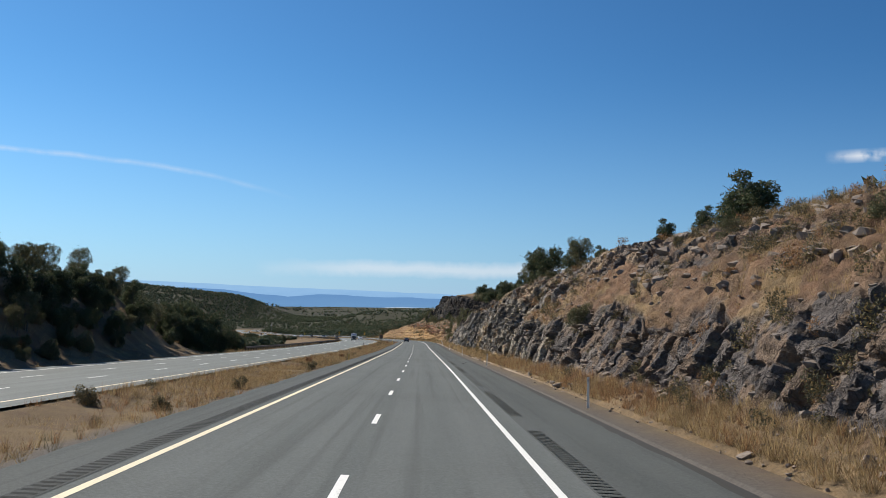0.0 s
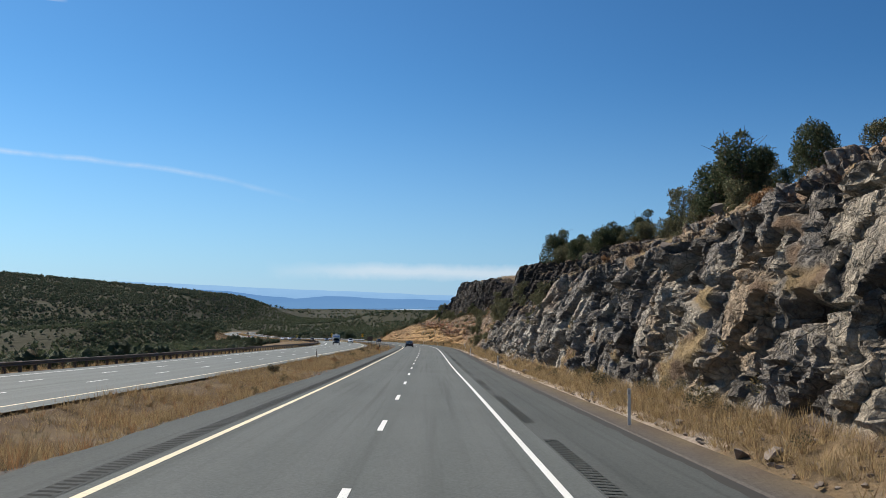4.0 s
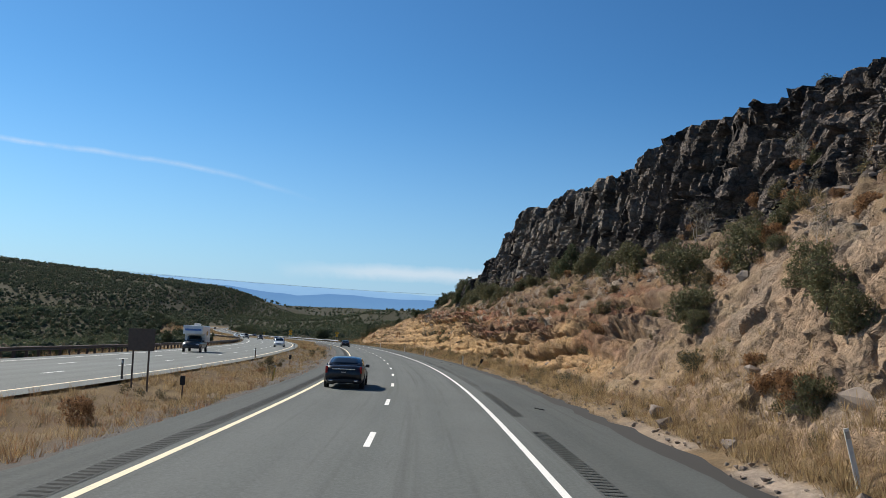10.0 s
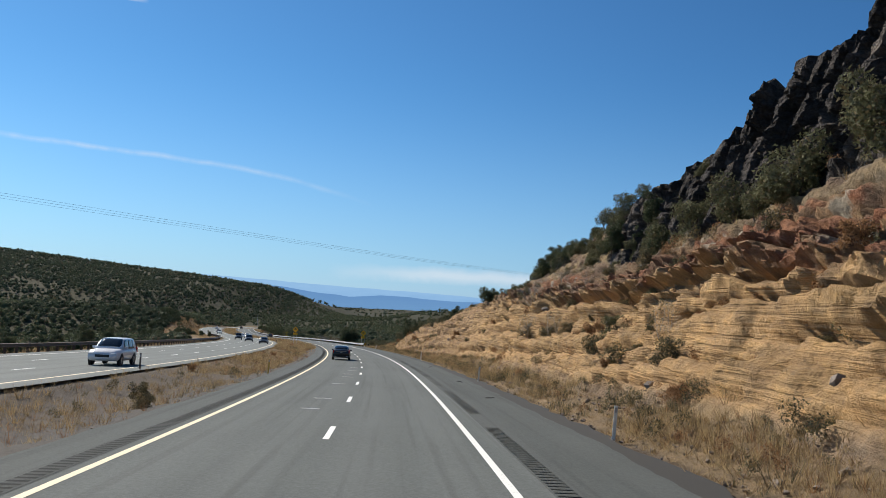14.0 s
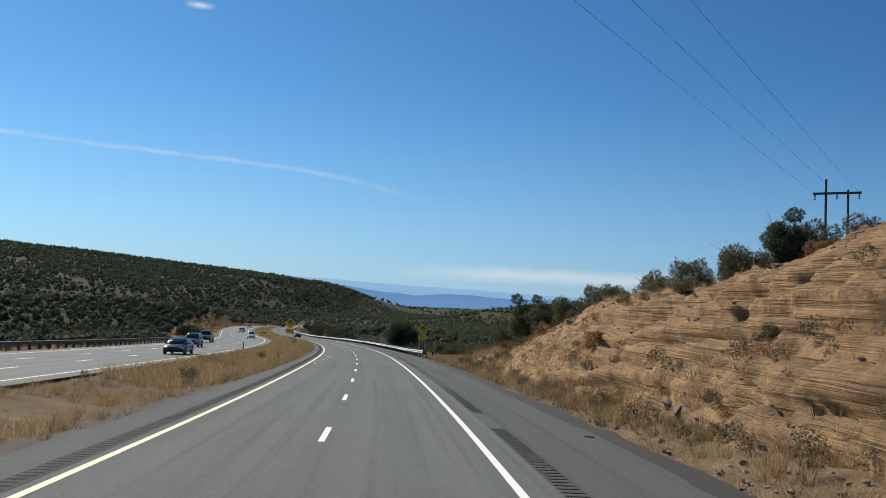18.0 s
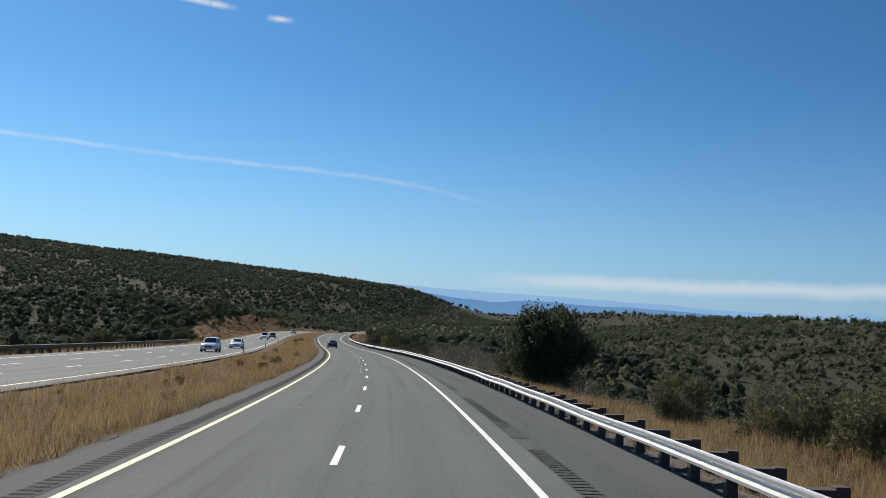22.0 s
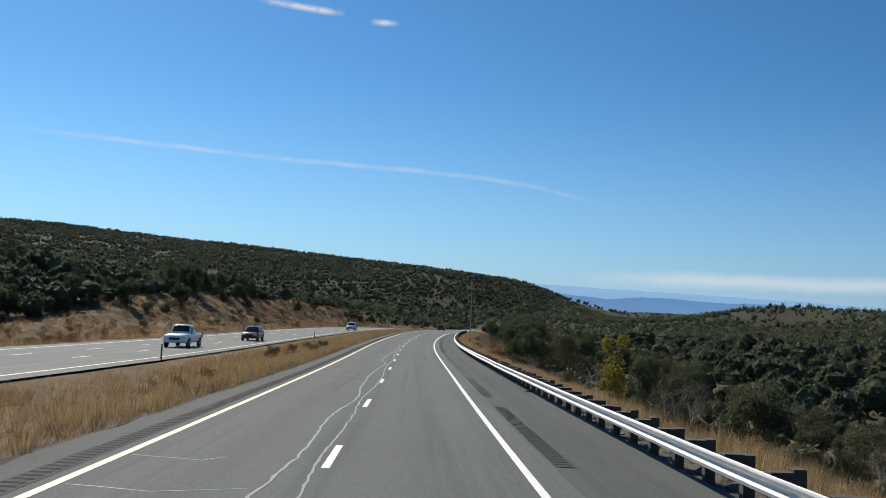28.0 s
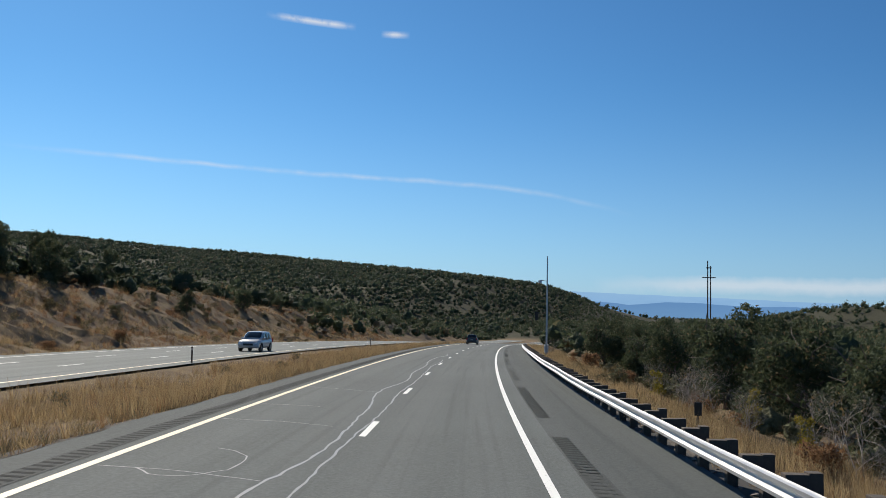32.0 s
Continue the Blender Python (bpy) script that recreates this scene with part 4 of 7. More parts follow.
    lower = mix(lower, lower.mean(1, keepdims=True) * np.array([1.06, 1.0, 0.92]), 0.5 * smooth(S, 150, 200)) * (0.88 + 0.06 * smooth(S, 150, 200))
    lower = mix(np.where(rnd < 0.6, basalt * 2.7, np.array([.2, .145, .108])), lower, smooth(S + 14 * (pick - 0.5), 70, 102))
    col = lower
    upper = mix(np.where(rnd < 0.3, soil * 1.5, np.where(pick + 0.4 * warm > 0.5, tan, grey * 1.1)), basalt * (0.75 + 0.9 * rnd), smooth(S, 175, 215) * (1 - smooth(S, 465, 490)))
    upper = mix(upper, np.array([.17, .14, .12]) * (0.55 + 0.75 * rnd), smooth(S, 262, 300) * (1 - smooth(S, 425, 445)) * smooth(pick, 0.2, 0.5))
    upper = mix(upper, np.array([.15, .115, .09]), smooth(pick, 0.72, 0.8) * smooth(S, 175, 215) * (1 - smooth(S, 330, 380)) * (rnd > 0.4))
    upper = mix(upper, np.where(rnd < 0.5, grey * 0.95, grey * 0.6 + tan * 0.25), smooth(pick + 0.25 * (4.6 - L), 0.3, 0.5) * smooth(S, 350, 385) * (1 - smooth(S, 425, 445)) * 0.9)
    upper = mix(np.where(rnd < 0.5, basalt * 2.2, np.array([.2, .14, .105])), upper, smooth(S + 16 * (pick - 0.5), 72, 104))
    col = mix(col, upper, smooth(L + 0.25 * (pick - 0.5) + 0.75 * smooth(S, 222, 245) * (1 - smooth(S, 280, 305)), 3.1, 3.5))
    band_h = band[:, None]
    reds = mix(red * (0.85 + 0.6 * rnd), mix(soil, straw, 0.5) * 1.1, (np.sin(band_h * 5.1) > 0.3) * 0.6)
    strat = mix(ochre * (0.9 + 0.3 * np.sin(band_h * 4.0) * 0.5 + 0.15), reds, smooth(band_h + 0.7 * (pick - 0.5), np.interp(S, [340, 400, 440, 470, 520], [2.2, 2.6, 6.2, 7.2, 9.5]), np.interp(S, [340, 400, 440, 470, 520], [2.9, 3.4, 6.9, 8.0, 10.5])))
    strat = mix(strat, red * (0.8 + 0.4 * rnd), (1 - smooth(S, 345, 375)) * smooth(over[:, None], -1.9, -1.2) * (1 - smooth(over[:, None], 0.3, 0.8)) * smooth(lumps(P[:, 0], P[:, 2], 3.0, 68)[:, None], -0.4, 0.2) * 0.9)
    strat = mix(strat, np.where(rnd < 0.14, grey * 0.8, np.where(rnd < 0.55, soil * 0.8, mix(soil, straw, 0.6) * 0.95)), smooth(band_h + 1.2 * (pick - 0.5), np.interp(S, [340, 400, 440, 470, 520], [4.8, 5.4, 8.6, 9.4, 11.5]), np.interp(S, [340, 400, 440, 470, 520], [5.6, 6.4, 9.2, 10.2, 12.0])) * 0.9)
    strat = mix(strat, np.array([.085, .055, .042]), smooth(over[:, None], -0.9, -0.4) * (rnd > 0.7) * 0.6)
    strat = mix(strat, pale * 0.75, smooth(over[:, None], 0.2, 0.8) * (rnd < 0.05))
    strat = mix(strat, np.where(rnd < 0.5, np.array([.21, .13, .08]), np.array([.29, .185, .105])), 0.3 * (1 - smooth(S, 375, 405)))
    # shade of the hollowed seams is put into the beds' colour
    strat = strat * (1 - 0.45 * seam[:, None])
    in_strata = smooth(S, 322, 350) * (1 - smooth(L, 3.3, 3.8)) * smooth(L, 0.9, 1.2)
    col = mix(col, strat, in_strata)
    col = mix(col, np.where(rnd < 0.4, np.array([.29, .18, .10]), np.array([.39, .25, .13])), smooth(S, 490, 530) * (1 - smooth(L, 4.6, 5)) * 0.9)
    earth = mix(soil * (0.7 + 0.5 * rnd), straw, smooth(lumps(P[:, 0], P[:, 2] * 2 + P[:, 1], 1.7, 51)[:, None] + 0.25 * (rnd - 0.5) - 0.35 * (S < 118), -0.25, 0.35))
    earth = mix(earth, np.array([.19, .112, .07]) * (0.7 + 0.6 * rnd), (1 - smooth(S, 95, 130)) * (0.3 + 0.5 * smooth(lumps(P[:, 0], P[:, 2] * 2, 2.1, 123)[:, None], -0.3, 0.3)))
    soft = (1 - smooth(hr[:, None], 0.15, 0.4)) * (1 - in_strata * 0.8) * (1 - 0.75 * smooth(S, 520, 560) * (L < 4.6))
    col = mix(col, earth, soft)
    col = mix(col, np.array([.33, .225, .145]) * (0.75 + 0.55 * rnd), smooth(S, 276, 300) * (1 - smooth(S, 322, 345)) * (1 - smooth(L, 3.3, 3.8)) * (0.45 + 0.4 * smooth(warm, -0.3, 0.3)))
    col = mix(col, mix(soil, straw, 0.6), (1 - smooth(L, 0.7, 1.15)))
    col = mix(col, np.array([.50, .41, .335]), smooth(L, 0.22, 0.28) * (1 - smooth(L, 0.42, 0.55)) * smooth(S, 60, 110) * (1 - smooth(S, 315, 340)) * smooth(lumps(P[:, 0], P[:, 1], 4.0, 53)[:, None], -0.5, 0.1) * 0.8)
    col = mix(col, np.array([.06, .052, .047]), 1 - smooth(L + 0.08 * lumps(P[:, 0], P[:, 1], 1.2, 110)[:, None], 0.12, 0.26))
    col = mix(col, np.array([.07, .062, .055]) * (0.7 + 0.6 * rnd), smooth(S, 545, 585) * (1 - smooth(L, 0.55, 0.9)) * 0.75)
    col = mix(col, earth, smooth(L, 5.0, 5.2))
    # earth and straw lodge on the ledges of the hard rock
    du2, dh2 = np.gradient(u2, axis=1), np.gradient(h2, axis=1)
    ledge = du2 / (np.hypot(du2, dh2) + 1e-6)
    ledge[:, 2:-2] = (ledge[:, :-4] + ledge[:, 1:-3] + ledge[:, 2:-2] + ledge[:, 3:-1] + ledge[:, 4:]) / 5
    dust = smooth(ledge.ravel() + 0.25 * lumps(P[:, 0], P[:, 2], 1.1, 108), 0.7, 0.95)[:, None] * smooth(hr[:, None], 0.2, 0.4) * smooth(L, 0.9, 1.2) * (1 - smooth(L, 5.0, 5.3))
    col = mix(col, mix(soil * 1.1, straw * 1.05, smooth(lumps(P[:, 0], P[:, 2], 2.6, 109)[:, None], -0.2, 0.3)), dust * 0.8)
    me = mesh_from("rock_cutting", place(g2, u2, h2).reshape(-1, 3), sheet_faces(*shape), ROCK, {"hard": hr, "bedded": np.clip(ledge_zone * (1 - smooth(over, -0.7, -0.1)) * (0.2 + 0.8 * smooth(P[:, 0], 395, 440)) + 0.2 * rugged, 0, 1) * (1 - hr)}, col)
    # earth is rounded, rock is sharp
    sharp = (hard > 0.3) | ((g > 325) & (g < 520) & (over.reshape(shape) > -1.0) & (over.reshape(shape) < 1.2) & (lv < 3.9) & (lv > 0.9))
    me.polygons.foreach_set("use_smooth", ~sharp[:-1, :-1].ravel())
    return tagged(new("rock_cutting", me), "roadside cutting of dark basalt, tan rock and ochre sandstone", "rock face", kind="structure"), s, u2, h2, hard


cutting_ob, cut_s, cut_u, cut_h, cut_hard = cutting()


def surface(s, u):
    """Height of what is seen at s, u: the cutting where it stands, else the earth."""
    if 8.3 < u < 41 and -24 < s < CUT_END - 1:
        i = int(np.searchsorted(cut_s, s))
        j = int(np.argmax(cut_u[i] >= u)) if (cut_u[i] >= u).any() else -1
        return float(cut_h[i, j])
    return float(land(s, u))


# ---- far mountains and the valley's haze ----
def mountains(name, radius, elevations, seed, ragged_by, low, high, label):
    az = np.arange(-50, 75, 0.25)
    deg = np.interp(az, elevations[0], elevations[1]) + ragged_by * (lumps(az, 0 * az, 3.2, seed) + 0.5 * lumps(az, 0 * az, 1.1, seed + 1))
    a = np.radians(az)
    top = radius * np.tan(np.radians(deg)) - 8
    rows = []
    for f in np.linspace(0, 1, 7):
        r = radius - 160 * (1 - f) + 50 * lumps(az * 3, 0 * az + f * 5, 1.0, seed + 3)
        rows.append(np.stack([-np.sin(a) * r - 60, np.cos(a) * r + 250, -150 + (top + 150) * f], 1))
    v = np.concatenate(rows)
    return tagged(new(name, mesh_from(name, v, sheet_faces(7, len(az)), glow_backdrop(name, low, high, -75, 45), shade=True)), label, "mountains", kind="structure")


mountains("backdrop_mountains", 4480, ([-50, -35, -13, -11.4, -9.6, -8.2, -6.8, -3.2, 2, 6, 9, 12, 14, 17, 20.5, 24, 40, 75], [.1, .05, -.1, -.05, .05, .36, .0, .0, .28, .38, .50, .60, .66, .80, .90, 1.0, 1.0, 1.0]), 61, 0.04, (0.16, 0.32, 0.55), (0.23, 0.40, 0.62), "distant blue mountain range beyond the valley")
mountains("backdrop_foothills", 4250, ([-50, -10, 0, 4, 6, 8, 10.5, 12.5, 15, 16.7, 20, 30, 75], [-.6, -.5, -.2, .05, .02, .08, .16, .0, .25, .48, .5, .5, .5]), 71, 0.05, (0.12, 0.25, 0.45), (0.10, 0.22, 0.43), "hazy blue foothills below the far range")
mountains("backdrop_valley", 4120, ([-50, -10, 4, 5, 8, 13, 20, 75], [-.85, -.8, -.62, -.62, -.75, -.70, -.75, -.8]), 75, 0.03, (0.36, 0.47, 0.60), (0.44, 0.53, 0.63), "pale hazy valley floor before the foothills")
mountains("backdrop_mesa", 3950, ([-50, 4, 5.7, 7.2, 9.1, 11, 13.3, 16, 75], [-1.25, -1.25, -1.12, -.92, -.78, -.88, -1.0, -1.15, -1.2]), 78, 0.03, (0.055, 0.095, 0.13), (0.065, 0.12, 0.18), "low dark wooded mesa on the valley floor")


# ---- plants ----
def leaf_cloud(count, lobes, leaf, seed, up=0.4):
    """Triangles scattered through the outer part of some lobes: (x, y, z, radius, squash)."""
    r = np.random.default_rng(seed)
    which = r.choice(len(lobes), count, p=np.array([q[3] ** 2 for q in lobes]) / sum(q[3] ** 2 for q in lobes))
    lo = np.array(lobes)[which]
    v = r.normal(size=(count, 3))
    v /= np.linalg.norm(v, axis=1)[:, None]
    clump = 0.82 + 0.22 * np.sin(v[:, 0] * 9 + lo[:, 0] * 5) * np.sin(v[:, 1] * 8 + lo[:, 2] * 3) * np.sin(v[:, 2] * 7 + 1)
    rad = lo[:, 3] * clump * (0.55 + 0.5 * r.random(count) ** 0.5)
    c = lo[:, :3] + v * rad[:, None] * np.stack([np.ones(count), np.ones(count), lo[:, 4]], 1)
    face = v + 0.75 * r.normal(size=(count, 3))
    d1 = np.cross(face, r.normal(size=(count, 3))) + v * 0.25 + np.array([0, 0, up * 0.5])
    d1 /= np.linalg.norm(d1, axis=1)[:, None]
    d2 = np.cross(d1, face)
    d2 /= np.linalg.norm(d2, axis=1)[:, None]
    size = leaf * 1.1 * (0.6 + 0.8 * r.random(count))[:, None]
    tri = np.stack([c - d2 * size * 0.35, c + d2 * size * 0.35, c + d1 * size * 1.2], 1)
    tri[:, :, 2] = np.maximum(tri[:, :, 2], 0.03)
    return tri.reshape(-1, 3), np.arange(count * 3).reshape(-1, 3)


def tube(bm, points, radii, sides=7):
    """One connected tapered tube through points."""
    rings = []
    for i, (p, r) in enumerate(zip(points, radii)):
        d = (points[min(i + 1, len(points) - 1)] - points[max(i - 1, 0)]).normalized()
        q = d.to_track_quat("Z", "Y")
        rings.append([bm.verts.new(p + q @ Vector((r * math.cos(k * 2 * math.pi / sides), r * math.sin(k * 2 * math.pi / sides), 0))) for k in range(sides)])
    for a, b in zip(rings, rings[1:]):
        for k in range(sides):
            bm.faces.new([a[k], a[(k + 1) % sides], b[(k + 1) % sides], b[k]])
    bm.faces.new(rings[-1])


def limbs(height, spread, seed, stems=1, forks=6, thick=0.12, twigs=0):
    """Crooked tapered stems, and the branches that grow from them, as bmeshes."""
    r = random.Random(seed)
    trunks, bm = [], bmesh.new()
    for k in range(stems):
        p = Vector((r.uniform(-.12, .12) * stems, r.uniform(-.12, .12) * stems, -0.25))
        lean = Vector((r.uniform(-.25, .25), r.uniform(-.25, .25), 1)).normalized()
        rad, n = thick * r.uniform(0.8, 1.1), 5
        pts, rads = [p], [rad * 1.25]
        for i in range(n):
            q = p + (lean + Vector((r.uniform(-.25, .25), r.uniform(-.25, .25), 0))) * (height * 0.75 / n)
            if i >= 1:
                for _ in range(max(1, forks // n + 1)):
                    ang = r.uniform(0, 6.28)
                    tip = q + Vector((math.cos(ang), math.sin(ang), r.uniform(0.3, 0.9))) * spread * r.uniform(0.4, 0.8)
                    mid = (q + tip) / 2 + Vector((r.uniform(-.1, .1), r.uniform(-.1, .1), r.uniform(0, .15))) * spread
                    tube(bm, [q, mid, tip], [rad * 0.5, rad * 0.35, rad * 0.12], 4)
                    for _ in range(twigs):
                        w0 = mid.lerp(tip, r.random())
                        w1 = w0 + Vector((r.uniform(-1, 1), r.uniform(-1, 1), r.uniform(0.1, 1.1))) * spread * 0.4
                        tube(bm, [w0, w1], [rad * 0.16, rad * 0.05], 3)
                        for _ in range(3):
                            w2 = w0.lerp(w1, r.uniform(.3, 1))
                            tube(bm, [w2, w2 + Vector((r.uniform(-1, 1), r.uniform(-1, 1), r.uniform(0, 1))) * spread * 0.2], [rad * 0.08, rad * 0.03], 3)
            p, rad = q, rad * 0.78
            pts.append(p)
            rads.append(rad)
        t = bmesh.new()
        tube(t, pts, rads, 8)
        trunks.append(t)
    return trunks, bm


def plant(name, seed, height, width, mat, leaf, count, label, category, lobes=9, stems=1, thick=0.12, low=0.2, twigs=0, group=""):
    r = random.Random(seed)
    ob = thing(name, pose(0, 0, -500), label, category, group)
    wood_mat = BARK if not twigs else TWIG
    trunks, branches = limbs(height, width * 0.5, seed, stems, 6, thick, twigs)
    for t in trunks:
        part("trunk" if thick > 0.06 else "stem", t, wood_mat, ob)
    tagged(part("branchwork", branches, wood_mat, ob), kind="stuff")
    if count:
        lo = [(0, 0, height * (0.42 + low / 2), width * 0.36, height * 0.5 / (width * 0.42))]
        for i in range(lobes):
            a = i * 2.4 + r.uniform(-.4, .4)
            z = height * r.uniform(low + 0.03, 0.88)
            reach = width * 0.36 * r.uniform(0.5, 1.0) * (1.0 - 0.55 * max(0, z / height - 0.45))
            lo.append((math.cos(a) * reach, math.sin(a) * reach, z, width * r.uniform(0.13, 0.24), r.uniform(0.75, 1.1)))
        tagged(piece("crown", mesh_from("crown", *leaf_cloud(count, lo, leaf, seed), mat), ob), kind="stuff")
    return ob


PROTO = {
    "juniper": [plant("juniper_tree", 101 + i, 3.6 + 0.5 * (i % 3), 3.4 + 0.5 * (i % 2), JUNIPER, 0.125, 5600, "dark green juniper with a dense rounded crown", "tree", lobes=11, stems=2, low=0.05) for i in range(4)],
    "tall": [plant("tall_juniper", 121 + i, 5.0, 3.2, JUNIPER, 0.125, 5600, "tall dark green juniper with a ragged top", "tree", lobes=14, stems=1, low=0.02) for i in range(2)],
    "pinyon": [plant("pinyon_tree", 131 + i, 4.2, 3.6, OAK, 0.105, 3400, "open grey-green tree with visible limbs", "tree", lobes=8, stems=2, thick=0.1, low=0.3) for i in range(2)],
    "shrub": [plant("scrub_oak", 141 + i, 1.9, 2.6, OAK, 0.082, 4000, "grey-green scrub oak bush with small leaves", "bush", lobes=9, stems=3, thick=0.05, low=0.0) for i in range(3)],
    "sage": [plant("dry_shrub", 151 + i, 1.0, 1.5, SAGE, 0.065, 1900, "grey-brown dry roadside shrub", "bush", lobes=7, stems=1, thick=0.025, low=0.0) for i in range(3)],
    "weed": [plant("russet_bush", 161 + i, 1.0, 1.6, RUSSET, 0.065, 2100, "rust-coloured dried bush on the dry slope", "bush", lobes=7, stems=1, thick=0.02, low=0.0) for i in range(2)],
    "bare": [plant("bare_shrub", 171 + i, 2.8, 2.6, SAGE, 0.1, 130, "leafless grey shrub with fine twigs", "bush", lobes=6, stems=4, thick=0.035, low=0.2, twigs=5) for i in range(2)],
    "gold": [plant("yellow_tree", 181, 3.4, 1.7, GOLD_LEAF, 0.12, 1300, "slender young tree with yellow autumn leaves", "tree", lobes=9, stems=1, thick=0.05, low=0.2)],
}
rng = random.Random(7)


def grow(kind, s, u, size=1.0, sink=0.12, which=None, stretch=1.0):
    """Plants one tree or bush on the surface."""
    src = PROTO[kind][(rng.randrange(len(PROTO[kind])) if which is None else which)]
    x, y, z = place(s, u, surface(s, u) - sink)
    m = pose(x, y, z, 0, 0, rng.uniform(0, 360))
    ob = copy_thing(src, m)
    ob.scale = (size, size, size * stretch)
    return ob


# single plants that can be told apart along the rim and the verges: kind, s, u, size
SINGLE = [
    ("juniper", 118, 17.6, 0.85), ("pinyon", 117, 18, 1.0), ("juniper", 113, 19.5, 0.6),
    ("juniper", 82, 20, 0.55), ("juniper", 90, 19.5, 0.6), ("juniper", 137, 16.4, 1.15), ("juniper", 133, 17.3, 1.25), ("juniper", 141, 17.2, 1.1), ("pinyon", 149, 16.8, 0.9), ("juniper", 153, 17, 0.6),
    ("tall", 160, 17, 0.75), ("juniper", 172, 17.5, 0.7), ("shrub", 178, 17, 1.2), ("tall", 185, 18.5, 0.55), ("pinyon", 196, 19, 0.83), ("juniper", 205, 18.5, 0.68), ("juniper", 214, 18, 0.6),
    ("juniper", 239, 16.6, 1.1), ("juniper", 232, 18.5, 0.95), ("juniper", 226, 17, 0.75), ("juniper", 221, 17, 0.65), ("shrub", 229, 17, 1.2), ("shrub", 235, 16.6, 1.2), ("juniper", 243, 18.2, 0.85), ("shrub", 238, 17, 1), ("juniper", 257, 23, 0.9), ("juniper", 250, 24, 1), ("shrub", 231, 13.8, 1.3), ("shrub", 226, 13.5, 1.1), ("shrub", 222, 13.2, 1),
    ("shrub", 246, 13.8, 1.6), ("shrub", 252, 13.6, 1.3), ("shrub", 242, 13.4, 1.1), ("shrub", 264, 19, 0.9), ("pinyon", 270, 13.4, 0.7), ("shrub", 276, 14, 1.5), ("shrub", 284, 15, 1.3),
    ("shrub", 304, 15.5, 1.9), ("shrub", 300, 15, 1.6), ("shrub", 312, 16.3, 1.5), ("shrub", 292, 14, 1.2), ("shrub", 318, 16.5, 1.2), ("tall", 316, 21, 0.4), ("juniper", 322, 22, 0.4), ("shrub", 309, 20, 1.2), ("shrub", 298, 19, 1.1),
    ("shrub", 332, 14, 1.1), ("shrub", 341, 14.6, 1.3), ("shrub", 347, 15.3, 0.9), ("shrub", 356, 16.2, 1.4), ("shrub", 363, 16, 1.1), ("sage", 350, 14, 1.2), ("juniper", 378, 16.4, 0.75), ("shrub", 371, 16.4, 1.3), ("shrub", 384, 16.8, 1.2),
    ("shrub", 392, 15.8, 1), ("shrub", 399, 15.7, 1), ("shrub", 414, 15.9, 1.1), ("shrub", 421, 16.2, 1.4), ("shrub", 427, 16.5, 1.5), ("shrub", 433, 17, 1.5), ("shrub", 440, 17.2, 1.6), ("shrub", 447, 18, 1.5), ("shrub", 454, 18.6, 1.4), ("shrub", 460, 18.8, 1.4),
    ("juniper", 470, 20.5, 0.43), ("shrub", 475, 20.5, 1), ("shrub", 481, 21, 1), ("juniper", 487, 21.5, 0.43), ("shrub", 494, 21.5, 1), ("juniper", 502, 22, 0.46), ("pinyon", 510, 22.4, 0.43), ("juniper", 517, 22.4, 0.46), ("shrub", 524, 22, 1.1), ("shrub", 530, 21.5, 1.1), ("shrub", 537, 21.2, 1), ("juniper", 544, 21.5, 0.46),
    ("shrub", 551, 20.8, 1.1), ("shrub", 557, 20.6, 1.2), ("juniper", 563, 21.5, 0.37), ("shrub", 569, 20.6, 1), ("shrub", 575, 20.5, 1.2), ("shrub", 582, 20, 1.3), ("shrub", 588, 19.5, 1.3), ("juniper", 600, 17.6, 1.2), ("shrub", 596, 19, 1.5), ("shrub", 605, 18.5, 1.6), ("shrub", 611, 20, 1.6), ("juniper", 606, 22, 1),
    ("shrub", 622, 17, 1.4), ("shrub", 630, 18, 1.6), ("shrub", 636, 16, 1.5), ("shrub", 641, 19, 1.7), ("shrub", 648, 17, 1.5), ("shrub", 654, 20, 1.6), ("weed", 612, 13, 1),
    ("bare", 679, 12.5, 0.7), ("bare", 726, 14, 1.2), ("bare", 741, 15, 1.3), ("bare", 752, 14.5, 1.5), ("bare", 757, 16, 1.5), ("bare", 768, 15.5, 1.6), ("bare", 745, 12, 0.9), ("shrub", 733, 12.5, 0.9),
    ("gold", 848, 12, 1.2), ("gold", 762, 17, 0.9), ("weed", 902, 11.2, 1.3), ("sage", 899, 10.6, 1), ("weed", 935, 12, 1), ("bare", 931, 11.5, 0.9), ("bare", 942, 12.2, 0.9), ("bare", 957, 12, 0.9), ("weed", 960, 12.5, 1), ("gold", 950, 13.5, 0.5),
    ("juniper", 853, 17, 0.9), ("juniper", 840, 16.5, 0.9), ("juniper", 915, 17, 1), ("juniper", 925, 18, 1.1), ("shrub", 909, 15.5, 1.2), ("juniper", 940, 19, 1.1), ("juniper", 1012, 14.5, 1.3), ("juniper", 1020, 17, 1),
    ("shrub", 892, -9, 0.55), ("sage", 888, -8.4, 1), ("weed", 886, -10.2, 0.9), ("shrub", 873, -10, 0.6), ("sage", 710, -8, 1), ("sage", 735, -7.5, 0.9),
    ("sage", 470, 13.6, 1.2), ("sage", 476, 13, 1.1), ("sage", 455, 13.2, 1.3), ("sage", 448, 12.6, 1), ("sage", 440, 12.4, 1.1), ("weed", 583, 14, 1), ("weed", 593, 13, 1.1), ("weed", 560, 12, 0.9),
]
for kind, s, u, size in SINGLE:
    grow(kind, s, u, size)
